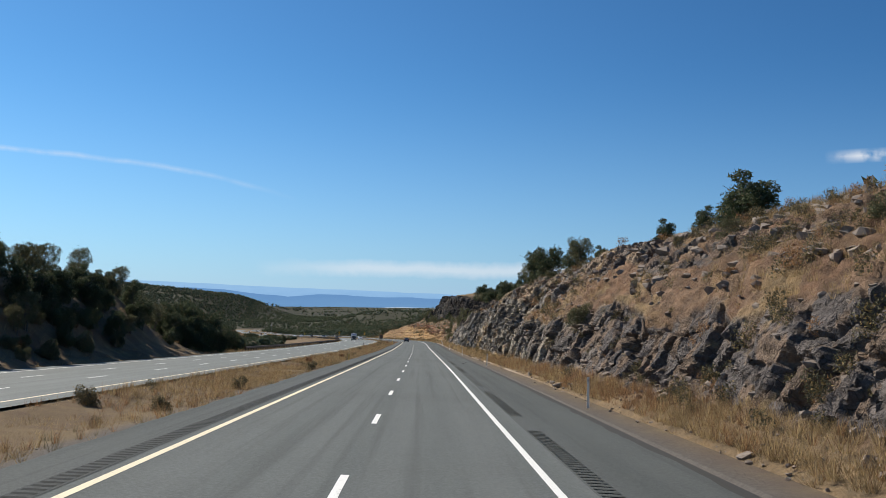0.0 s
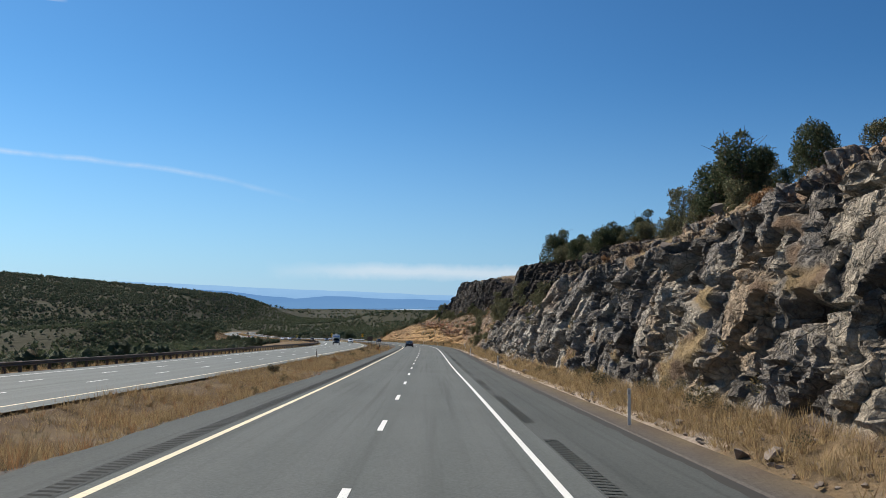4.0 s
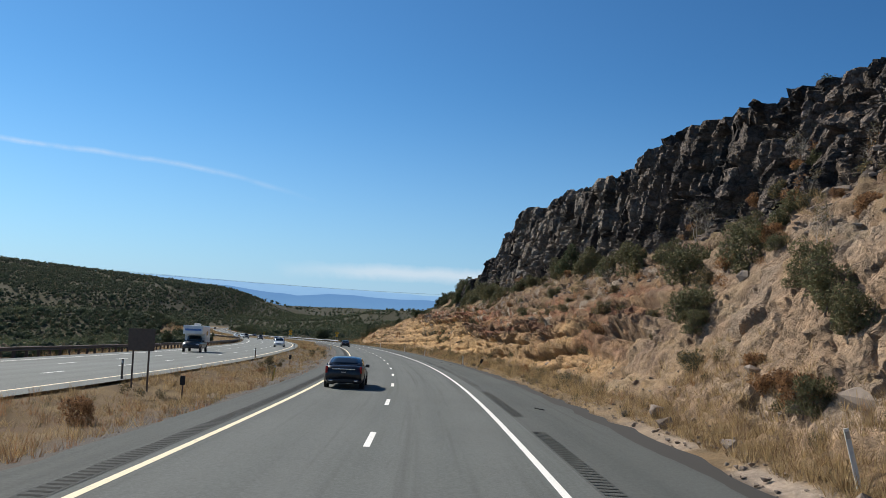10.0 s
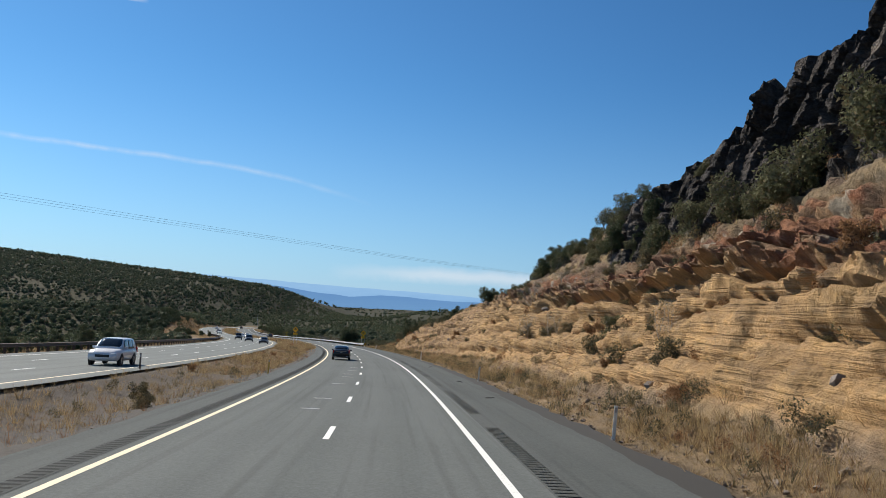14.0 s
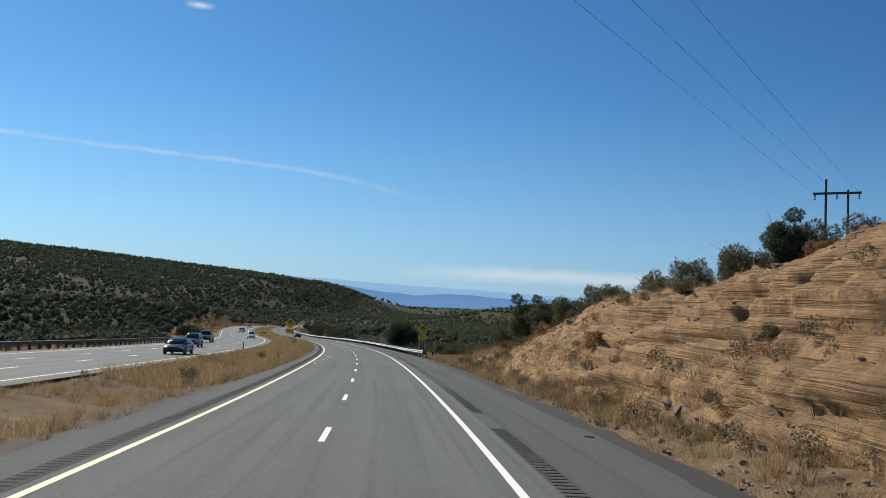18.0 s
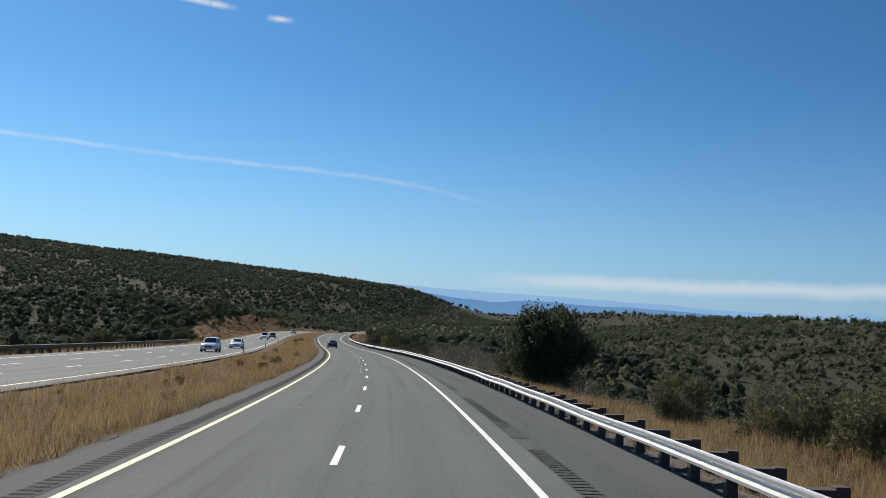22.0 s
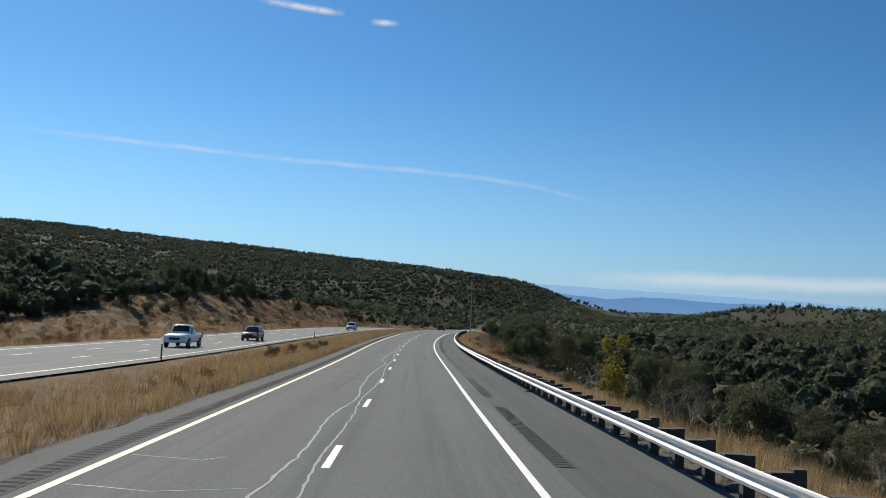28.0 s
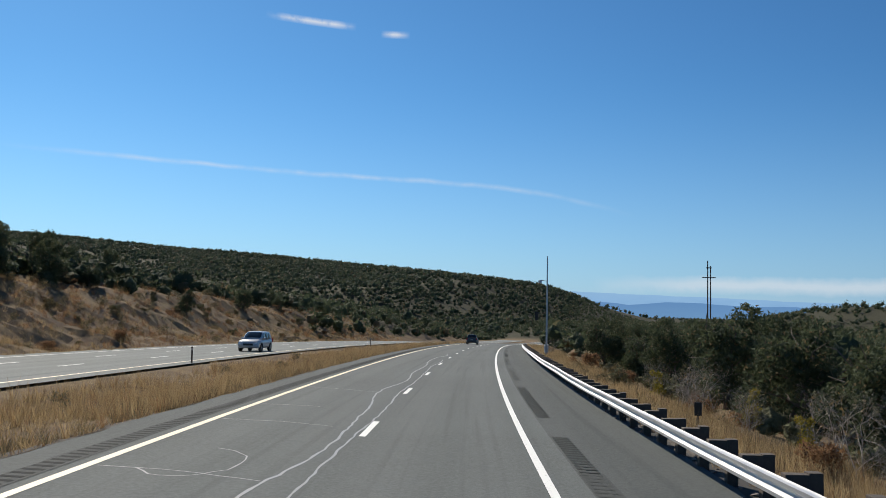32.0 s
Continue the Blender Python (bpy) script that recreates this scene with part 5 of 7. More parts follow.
for s, u, size, squat in ((77, 20.8, 1.35, .85), (80.5, 22.2, 1.2, .6), (62.5, 24.5, 1.1, .6), (59, 25, .9, .7)):
    grow("juniper", s, u, size, 0.5, None, squat)
# dry brush on the terraces of the ochre and red slope
for _ in range(120):
    s = rng.uniform(325, 500)
    grow(rng.choice(["sage", "sage", "weed", "bare", "shrub"]), s, rng.uniform(13.2, 18), rng.uniform(0.4, 0.95))
for _ in range(34):
    grow(rng.choice(["weed", "sage", "sage", "shrub", "weed"]), rng.uniform(588, 640), rng.uniform(11.2, 19), rng.uniform(0.4, 0.9))
for _ in range(36):
    grow(rng.choice(["sage", "shrub", "shrub", "weed", "sage"]), rng.uniform(282, 336), rng.uniform(10.8, 16.5), rng.uniform(0.45, 1.0))
for s, u, size in ((392, 16.2, .9), (398, 15.4, .8), (404, 16.4, 1.0), (411, 15.8, 1.0), (418, 16.3, 1.1), (424, 16.0, .9), (402, 14.6, .7), (415, 14.8, .7)):
    grow("shrub" if size > .75 else "sage", s, u, size)
for s, u, size in ((664, 17, 1.5), (669, 14, 1.1), (673, 16, 1.4)):
    grow("shrub", s, u, size)
# the thicket beside the guardrail's end, bare pale trees and near junipers behind the rail
for s, u, kind, size in ((640, 16.5, "shrub", 1.5), (643, 14.6, "shrub", 1.35), (645, 18.2, "shrub", 1.6), (647, 13.6, "shrub", 1.2), (648, 16, "shrub", 1.5), (649, 20.5, "shrub", 1.7), (651, 14.4, "juniper", .62), (652, 18.5, "shrub", 1.6), (654, 22, "shrub", 1.7), (656, 16, "shrub", 1.4), (642, 21, "juniper", .8), (659, 13.4, "sage", 1.3), (661, 15, "shrub", 1.0),
                         (746, 15.2, "bare", 1.6), (748.5, 17.6, "bare", 1.5), (744, 13.4, "bare", 1.1), (752, 16, "juniper", .6), (775, 14.3, "bare", 1.3), (772, 15.6, "bare", 1.25), (778, 15.8, "gold", 1.0), (782, 16.5, "juniper", .75), (763, 15.5, "juniper", .85), (766, 17.5, "juniper", .95), (758, 18.5, "juniper", .9),
                         (901, 11.0, "weed", 1.5), (904.5, 11.8, "weed", 1.7), (899, 13.2, "juniper", .95), (904, 14.5, "tall", .95), (909, 15.6, "juniper", 1.15), (912, 13.5, "shrub", 1.3),
                         (956, 19, "juniper", 1.5), (962, 17.4, "juniper", 1.45), (968, 19.4, "tall", 1.3), (974, 17.6, "juniper", 1.5), (982, 18.6, "tall", 1.25), (991, 17.4, "juniper", 1.5), (1002, 17, "juniper", 1.4), (1012, 17.4, "juniper", 1.3), (986, 22, "juniper", 1.5), (970, 23, "juniper", 1.5), (1062, 20, "juniper", 1.75), (1050, 18.5, "juniper", 1.2),
                         (952, 12.2, "bare", .8), (955, 13.3, "gold", .55), (958, 11.4, "bare", .75), (962, 12.8, "bare", .9), (966, 11.8, "gold", .5), (950, 14.2, "bare", 1.0), (971, 12.6, "bare", .8), (978, 12, "weed", 1.2), (987, 12.8, "sage", 1.4), (1004, 12.4, "weed", 1.4)):
    grow(kind, s, u, size)
# one broad juniper close behind the rail
for s, u, size, which in ((690, 12.2, 1.5, 3), (690.8, 13.6, 1.35, 1), (689.2, 11.6, 1.25, 3), (691.5, 12.8, 1.4, 1)):
    grow("juniper", s, u, size, 0.12, which, 1.25)
# woods that come down to the opposite road
for s, u, size in ((836, -35, .9), (842, -36.5, 1.1), (847, -34.5, .85), (852, -37, 1.1), (858, -38, 1.1), (846, -40, 1.2), (839, -39, 1.1), (864, -40, 1.0)):
    grow("juniper", s, u, size)
for s, u, size in ((833, -31.5, .9), (838, -32, 1.0), (844, -31.6, .9), (851, -32.4, 1.1), (857, -33, 1.0), (866, -34, 1.0)):
    grow("sage" if size < 1 else "weed", s, u, size)
for s, u, size in ((898, -8.6, .62), (899.5, -9.0, .5)):
    grow("shrub", s, u, size)
grow("sage", 898, -10.4, 1.0)
# brush on the slope under the end of the dark cliff
for _ in range(30):
    s = rng.uniform(458, 512)
    a, b = (float(np.interp(s, CUT_S, np.array(c)[:, 0])) for c in (CUT_4, CUT_5))
    grow(rng.choice(["shrub", "shrub", "juniper"]), s, rng.uniform(a - 0.3, b + 0.6), rng.uniform(0.4, 0.75))
for _ in range(30):
    s = rng.uniform(418, 486)
    grow(rng.choice(["shrub", "shrub", "shrub", "juniper"]), s, float(np.interp(s, CUT_S, np.array(CUT_4)[:, 0])) + rng.uniform(-0.3, 1.4), rng.uniform(0.45, 0.75))
# brush that fills the rim between the trees
for _ in range(34):
    s = rng.uniform(128, 222)
    grow(rng.choice(["shrub", "shrub", "sage", "juniper"]), s, float(np.interp(s, CUT_S, np.array(CUT_5)[:, 0])) + rng.uniform(-0.5, 2.5), rng.uniform(0.55, 0.95))
for _ in range(34):
    s = rng.uniform(485, 604)
    grow(rng.choice(["shrub", "shrub", "shrub", "juniper"]), s, float(np.interp(s, CUT_S, np.array(CUT_4)[:, 0])) + rng.uniform(-0.2, 3.0), rng.uniform(0.45, 0.85))
for s, u, size in ((552, 19, 1.1), (558, 18.4, 1.2), (565, 18.6, 1.1), (571, 18.8, 1.2), (578, 18.2, 1.2), (585, 18.6, 1.4), (592, 18.4, 1.5), (599, 19.5, 1.6), (604, 18, 1.5)):
    grow("shrub", s, u, size)
# pale low brush on the median
for _ in range(46):
    grow(rng.choice(["sage", "weed"]), rng.uniform(30, 1000), rng.uniform(-11.5, -7.2), rng.uniform(0.4, 0.85))
# scrub at the end of the cutting, and the thicket below the guardrail
for s, u, kind, size in ((603, 16.5, "juniper", 1.15), (609, 17.5, "tall", .95), (607, 20, "juniper", 1.2), (614, 18.5, "juniper", 1.05), (612, 16, "shrub", 1.5), (618, 19.5, "shrub", 1.7), (598, 17.5, "shrub", 1.6), (622, 21, "juniper", .9), (626, 19, "shrub", 1.7), (632, 21, "shrub", 1.8), (629, 16, "shrub", 1.3), (657, 21, "shrub", 1.7), (662, 17.5, "shrub", 1.4)):
    grow(kind, s, u, size)
for _ in range(62):
    grow(rng.choice(["juniper", "juniper", "pinyon", "shrub"]), rng.uniform(890, 1060), rng.uniform(18.5, 38), rng.uniform(0.9, 1.3))
for _ in range(40):
    grow(rng.choice(["juniper", "tall", "juniper"]), rng.uniform(940, 1070), rng.uniform(19, 33), rng.uniform(1.0, 1.4))
for _ in range(100):
    grow(rng.choice(["juniper", "pinyon", "shrub", "bare", "tall"]), rng.uniform(655, 900), rng.uniform(15.5, 36), rng.uniform(0.7, 1.1))
for _ in range(60):
    grow(rng.choice(["shrub", "sage", "sage", "weed", "sage"]), rng.uniform(880, 1150), rng.uniform(-48, -30), rng.uniform(0.5, 1.0))
for s, u, size in ((800, -31.2, 0.75), (742, -30.8, 0.6), (836, -33, 0.6), (858, -35, 0.7)):
    grow("juniper", s, u, size)
for s, u in ((985, -44), (992, -46), (998, -43), (1004, -47), (978, -45), (970, -46), (1010, -44), (963, -47), (974, -49), (981, -50), (989, -51), (958, -45), (966, -43), (1015, -48)):
    grow("tall", s, u, 1.15)
for _ in range(30):
    s = rng.uniform(330, 590)
    grow(rng.choice(["sage", "weed"]), s, rng.uniform(11, 20), rng.uniform(0.3, 0.7))
for _ in range(80):
    s = rng.uniform(20, 600)
    if not 205 < s < 225:
        grow(rng.choice(["sage", "sage", "weed", "shrub"]) if s < 330 else rng.choice(["sage", "sage", "weed"]), s, rng.uniform(10.8, 17.5), rng.uniform(0.4, 0.95))
for _ in range(26):
    grow(rng.choice(["juniper", "juniper", "shrub", "pinyon"]), rng.uniform(110, 590), rng.uniform(24, 34), rng.uniform(.5, .9))
# trees behind the far side of the opposite road
for _ in range(40):
    grow(rng.choice(["juniper", "juniper", "shrub", "pinyon"]), rng.uniform(85, 140), rng.uniform(-44, -31), rng.uniform(0.55, 0.9))
for _ in range(34):
    grow(rng.choice(["juniper", "juniper", "shrub", "tall"]), rng.uniform(84, 150), rng.uniform(-36, -29.5), rng.uniform(0.6, 1.0))
for _ in range(30):
    grow(rng.choice(["shrub", "shrub", "sage", "sage", "weed"]), rng.uniform(66, 108), rng.uniform(-34, -28), rng.uniform(0.6, 1.1))
for _ in range(12):
    grow(rng.choice(["juniper", "shrub", "pinyon"]), rng.uniform(60, 90), rng.uniform(-44, -35), rng.uniform(0.7, 1.0))


def grow_to(kind, s, u, top):
    return grow(kind, s, u, max(0.4, (top - surface(s, u)) / {"tall": 4.6, "juniper": 3.7, "pinyon": 4.0}[kind]))


for s, u, top in ((149, -34, 7.2), (153, -35, 7.8), (156, -33, 7.4), (160, -34, 6.6), (164, -36, 6.4), (151, -32, 5.2), (158, -31.5, 4.4), (168, -33, 6.0), (173, -34, 6.0), (178, -35, 5.8), (184, -34, 4.8), (190, -34, 3.4), (196, -35, 3.2), (202, -36, 3.0), (166, -31.5, 3.6), (174, -31.5, 3.2), (182, -32, 2.8), (146, -33, 5.8), (170, -38, 6.8), (180, -39, 6.2)):
    grow_to(rng.choice(["juniper", "tall", "juniper"]), s, u, top)
for s, u, size in ((98, -39, 1.0), (104, -38, 1.1), (111, -37, .95), (117, -38, 1.0), (123, -37, 1.0), (127, -38.5, .9), (107, -36, .8), (133, -36, 1.0), (138, -41, 1.1), (145, -38, 1.2), (152, -37, 1.25), (157, -36, 1.3), (161, -39, 1.2), (108, -45, 1.3)):
    grow("tall" if size > 1.1 else "pinyon", s, u, size)
# round junipers on the slope beyond the opposite guardrail
for _ in range(75):
    grow(rng.choice(["juniper", "juniper", "juniper", "shrub"]), rng.uniform(520, 960), -47 - 30 * rng.random() ** 1.4, rng.uniform(0.75, 1.25))
for _ in range(36):
    grow(rng.choice(["juniper", "juniper", "shrub", "tall"]), rng.uniform(900, 1120), rng.uniform(-62, -38), rng.uniform(0.7, 1.15))
for _ in range(40):
    grow(rng.choice(["sage", "shrub", "weed", "sage"]), rng.uniform(900, 1150), rng.uniform(-43, -28), rng.uniform(0.5, 1.0))
# grey brush in the tall grass just behind the guardrail
for _ in range(70):
    grow(rng.choice(["bare", "sage", "sage", "weed", "shrub"]), rng.uniform(640, 1050), rng.uniform(9.8, 15), rng.uniform(0.5, 0.95))
for group in PROTO.values():
    for src in group:
        for ob in (src, *src.children):
            bpy.data.objects.remove(ob)


def scatter(name, protos, s, u, size, mat, label, category, seed, heights=None, sink=0.15):
    """Many plants in one mesh, for what nobody could count."""
    r = np.random.default_rng(seed)
    h = land(s, u) if heights is None else heights
    base = place(s, u, h - sink)
    turn = r.uniform(0, 6.283, len(s))
    which = r.integers(0, len(protos), len(s))
    vs, fs, at = [], [], 0
    for k, (pv, pf) in enumerate(protos):
        idx = np.where(which == k)[0]
        if not len(idx):
            continue
        c, sn = np.cos(turn[idx])[:, None], np.sin(turn[idx])[:, None]
        x, y, z = pv[:, 0][None], pv[:, 1][None], pv[:, 2][None]
        v = np.stack([(x * c - y * sn), (x * sn + y * c), z + 0 * c], -1) * size[idx][:, None, None] + base[idx][:, None, :]
        vs.append(v.reshape(-1, 3))
        fs.append((pf[None] + (np.arange(len(idx)) * len(pv))[:, None, None]).reshape(-1, pf.shape[1]) + at)
        at += len(vs[-1])
    return tagged(new(name, mesh_from(name, np.concatenate(vs), np.concatenate(fs), mat)), label, category, kind="stuff")


def bush_proto(count, leaf, seed):
    r = random.Random(seed)
    lo = [(0, 0, 1.3, 1.0, 1.0)] + [(math.cos(i * 1.3) * r.uniform(.5, 1.0), math.sin(i * 1.3) * r.uniform(.5, 1.0), r.uniform(0.6, 2.2), r.uniform(.5, .8), 1.0) for i in range(6)]
    return leaf_cloud(count, lo, leaf, seed)


def lump_proto(blobs, level, leaves, leaf, seed, core=1.0, heads=0):
    """Knobbly heads of foliage, ragged with leaves."""
    r = random.Random(seed)
    vs, fs, at = [], [], 0
    lo = []
    for i in range(blobs):
        a, reach = i * 2.4 + r.uniform(-.5, .5), 0.0 if i == 0 else r.uniform(0.5, 0.85)
        rad = r.uniform(1.0, 1.15) if i == 0 else r.uniform(0.6, 0.85)
        lo.append((math.cos(a) * reach, math.sin(a) * reach, r.uniform(1.1, 1.4) if i == 0 else r.uniform(0.6, 1.9), rad, r.uniform(0.9, 1.25)))
        bm = bmesh.new()
        bmesh.ops.create_icosphere(bm, subdivisions=level, radius=1.0)
        c = lo[-1]
        pts = np.array([v.co[:] for v in bm.verts])
        k = np.array([r.uniform(0.72, 1.1) for _ in bm.verts]) * c[3] * core
        pts = pts * k[:, None] * np.array([1, 1, c[4]]) + np.array(c[:3])
        pts[:, 2] = np.maximum(pts[:, 2], -0.2)
        bm.verts.index_update()
        fs.append(np.array([[v.index for v in f.verts] for f in bm.faces]) + at)
        vs.append(pts)
        at += len(pts)
        bm.free()
    for i in range(heads):
        a, reach = i * 2.1 + r.uniform(-.5, .5), r.uniform(0.45, 0.95)
        lo.append((math.cos(a) * reach, math.sin(a) * reach, r.uniform(0.5, 2.1), r.uniform(0.45, 0.75), r.uniform(0.8, 1.2)))
    if leaves:
        lv, lf = leaf_cloud(leaves, [(x, y, z, q * 1.2, k2) for x, y, z, q, k2 in lo], leaf, seed)
        vs.append(lv)
        fs.append(lf + at)
    return np.concatenate(vs), np.concatenate(fs)


def low_brush(n, s0, s1, u0, u1, lo, hi, mat, seed, label, clump=7.0, bias=-0.2):
    """Knee-high brush that nobody could count."""
    r = np.random.default_rng(seed)
    s, u = r.uniform(s0, s1, n), r.uniform(u0, u1, n)
    ok = lumps(s, u, clump, seed) + 0.5 * lumps(s, u, 1.9, seed + 1) > bias
    s, u = s[ok], u[ok]
    h = np.array([surface(a, b) for a, b in zip(s, u)])
    scatter("low_brush", LOW_BUSH, s, u, r.uniform(lo, hi, len(s)) * r.uniform(0.6, 1.1, len(s)), mat, label, "brush", seed, h, 0.06)


LOW_BUSH = [bush_proto(260, 0.19, 231 + i) for i in range(5)]
low_brush(260, 345, 605, 8.9, 11.8, 0.16, 0.36, SAGE, 601, "grey-brown brush at the foot of the sandstone")
low_brush(160, 345, 605, 8.8, 12.5, 0.14, 0.32, RUSSET, 602, "rust-brown brush at the foot of the sandstone")
low_brush(300, 30, 330, 9.4, 12.0, 0.14, 0.34, SAGE, 603, "grey-brown brush at the foot of the rock")
low_brush(560, 30, 125, 10.5, 21, 0.16, 0.4, SAGE, 604, "grey-green brush between the first outcrops")
low_brush(160, 30, 125, 10.5, 21, 0.16, 0.36, RUSSET, 605, "rust-brown brush between the first outcrops")
low_brush(420, 280, 480, 12.5, 18, 0.16, 0.42, SAGE, 606, "grey-green brush on the slope under the cliff")
low_brush(260, 280, 480, 12.5, 18, 0.14, 0.36, RUSSET, 607, "rust-brown brush on the slope under the cliff")
low_brush(320, 520, 645, 9.5, 20, 0.14, 0.36, SAGE, 608, "dry brush on the last slope of the cutting")
low_brush(900, 870, 1160, -47, -28.5, 0.18, 0.5, SAGE, 609, "grey-green brush on the bank above the opposite road")
low_brush(600, 870, 1160, -47, -28.5, 0.18, 0.45, RUSSET, 610, "rust-brown brush on the bank above the opposite road")
low_brush(260, 30, 1100, -12.2, -6.8, 0.12, 0.3, SAGE, 611, "pale low brush on the median")

NEAR_BUSH = [lump_proto(4, 1, 150, 0.29, 201 + i) for i in range(5)]
MID_BUSH = [lump_proto(2, 1, 44, 0.42, 211 + i, 0.74, 5) for i in range(7)]
FAR_BUSH = [lump_proto(1, 1, 7, 0.7, 221 + i, 0.9, 2) for i in range(7)]
nr = np.random.default_rng(3)


def spread(n, s0, s1, u0, u1, clump=60, bias=-0.35, seed=0):
    s, u = nr.uniform(s0, s1, n), nr.uniform(u0, u1, n)
    x = place(s, u)
    ok = lumps(x[:, 0], x[:, 1], clump, 90 + seed) + 0.6 * lumps(x[:, 0], x[:, 1], clump / 4, 91 + seed) > bias
    return s[ok], u[ok]


def wood(name, n, area, protos, lo, hi, mat, seed, clump=60, bias=-0.35, label="dense dark green juniper scrub"):
    s, u = spread(n, *area, clump, bias, seed)
    free = (s > 1440) | (u > 12) | (u < np.where(s < 1000, -33 - np.clip((s - 235) * 0.16, 0, 24) + 19 * smooth(s, 615, 650) * (1 - smooth(s, 735, 800)) + 12 * smooth(s, 845, 885) + 5 * lumps(s, 0 * s, 40, 97), -33))
    s, u = s[free], u[free]
    scatter(name, protos, s, u, nr.uniform(lo, hi, len(s)) * nr.uniform(0.7, 1.15, len(s)), mat, label, "scrub woodland", 300 + seed)


wood("scrub_wood", 1700, (640, 1350, 33, 110), NEAR_BUSH, 0.7, 2.0, JUNIPER, 1, 40, -1.1)
wood("underbrush", 900, (672, 1080, 13.5, 34), NEAR_BUSH, 0.22, 0.55, OAK, 12, 14, -0.9, "low grey-green brush under the junipers")
wood("scrub_wood", 900, (640, 1350, 30, 100), NEAR_BUSH, 0.35, 1.0, OAK, 2, 40, -1.0)
wood("scrub_wood", 3500, (640, 1350, 95, 300), MID_BUSH, 0.5, 1.5, OAK, 10, 40, -0.8)
wood("scrub_wood", 9000, (600, 2300, 95, 700), MID_BUSH, 0.8, 2.2, JUNIPER, 3, 70, -1.0)
wood("scrub_wood", 1700, (190, 960, -66, -34), NEAR_BUSH, 0.7, 1.3, JUNIPER, 11, 30, -0.9)
wood("scrub_wood", 900, (600, 830, -80, -36), NEAR_BUSH, 0.6, 1.35, JUNIPER, 17, 30, -1.2)
wood("scrub_wood", 1300, (860, 1030, -150, -43), NEAR_BUSH, 0.7, 1.4, JUNIPER, 18, 30, -1.2)
wood("scrub_wood", 3800, (190, 960, -170, -62), MID_BUSH, 0.8, 1.5, JUNIPER, 4, 50, -1.1)
wood("scrub_wood", 8000, (150, 1500, -700, -110), MID_BUSH, 1.0, 2.2, JUNIPER, 5, 80, -0.8)
wood("scrub_wood", 2600, (1150, 1420, -260, -44), MID_BUSH, 0.9, 1.7, JUNIPER, 16, 50, -0.8)
wood("scrub_wood", 44000, (1400, 2500, -1400, -50), FAR_BUSH, 1.1, 2.7, JUNIPER, 6, 44, -0.55, "wooded ridge side dotted with dark junipers")
wood("scrub_wood", 7000, (1080, 2300, -60, 160), MID_BUSH, 0.9, 2.0, JUNIPER, 7, 70, -0.6)
wood("scrub_wood", 1200, (940, 1350, -130, -44), NEAR_BUSH, 0.9, 1.6, JUNIPER, 8, 50)
wood("scrub_wood", 2600, (-60, 640, 44, 420), MID_BUSH, 0.7, 1.6, JUNIPER, 13, 60, -0.7)
wood("scrub_wood", 1500, (-80, 190, -420, -50), MID_BUSH, 0.7, 1.6, JUNIPER, 14, 60, -0.7)
wood("scrub_wood", 2000, (2300, 4200, -900, 900), FAR_BUSH, 2.0, 3.5, JUNIPER, 9, 160, -0.1, "far dark scrub on the valley floor")


def tuft_proto(blades, height, width, lean, seed):
    r = np.random.default_rng(seed)
    a = r.uniform(0, 6.283, blades)
    root = np.stack([np.cos(a), np.sin(a), 0 * a], 1) * (r.random(blades)[:, None] * 0.16)
    tip = root + np.stack([np.cos(a) * lean, np.sin(a) * lean, 0 * a + 1], 1) * (height * r.uniform(0.5, 1.1, blades))[:, None] + r.normal(0, 0.085, (blades, 3))
    side = np.stack([-np.sin(a + 0.7), np.cos(a + 0.7), 0 * a], 1) * width
    return np.stack([root - side, root + side, tip], 1).reshape(-1, 3), np.arange(blades * 3).reshape(-1, 3)


GRASS = [tuft_proto(17, 0.44, 0.0085, 0.5, 401 + i) for i in range(5)]
LOW_GRASS = [tuft_proto(12, 0.22, 0.009, 0.9, 421 + i) for i in range(4)]
TALL_GRASS = [tuft_proto(16, 0.66, 0.0085, 0.36, 411 + i) for i in range(4)]


def meadow(name, n, s0, s1, u0, u1, protos, lo, hi, mat, label, seed, clump=5.0, bias=-0.2, keep=None, cut=False):
    r = np.random.default_rng(seed)
    s = r.uniform(s0, s1, n)
    u = r.uniform(u0, u1, n)
    x = place(s, u)
    ok = lumps(x[:, 0], x[:, 1], clump, 95 + seed) + 0.5 * lumps(x[:, 0], x[:, 1], 1.3, 96 + seed) + r.uniform(-.4, .4, n) > bias
    if keep is not None:
        ok &= keep(s, u, r.random(n))
    s, u = s[ok], u[ok]
    h = None
    if cut:
        i = np.clip(np.searchsorted(cut_s, s), 0, len(cut_s) - 1)
        j = np.argmax(cut_u[i] >= u[:, None], axis=1)
        h = cut_h[i, j]
        ok = (cut_hard[i, j] < 0.4) & ((r.random(len(s)) < 0.04) | (s < 330) | ((j < 10) & (r.random(len(s)) < 0.6)) | (j > 63) | (s > 602) | ((s > 512) & (j < 44) & (r.random(len(s)) < 0.4)))
        s, u, h = s[ok], u[ok], h[ok]
    scatter(name, protos, s, u, r.uniform(lo, hi, len(s)), mat, label, "grass", seed, h, 0.04)


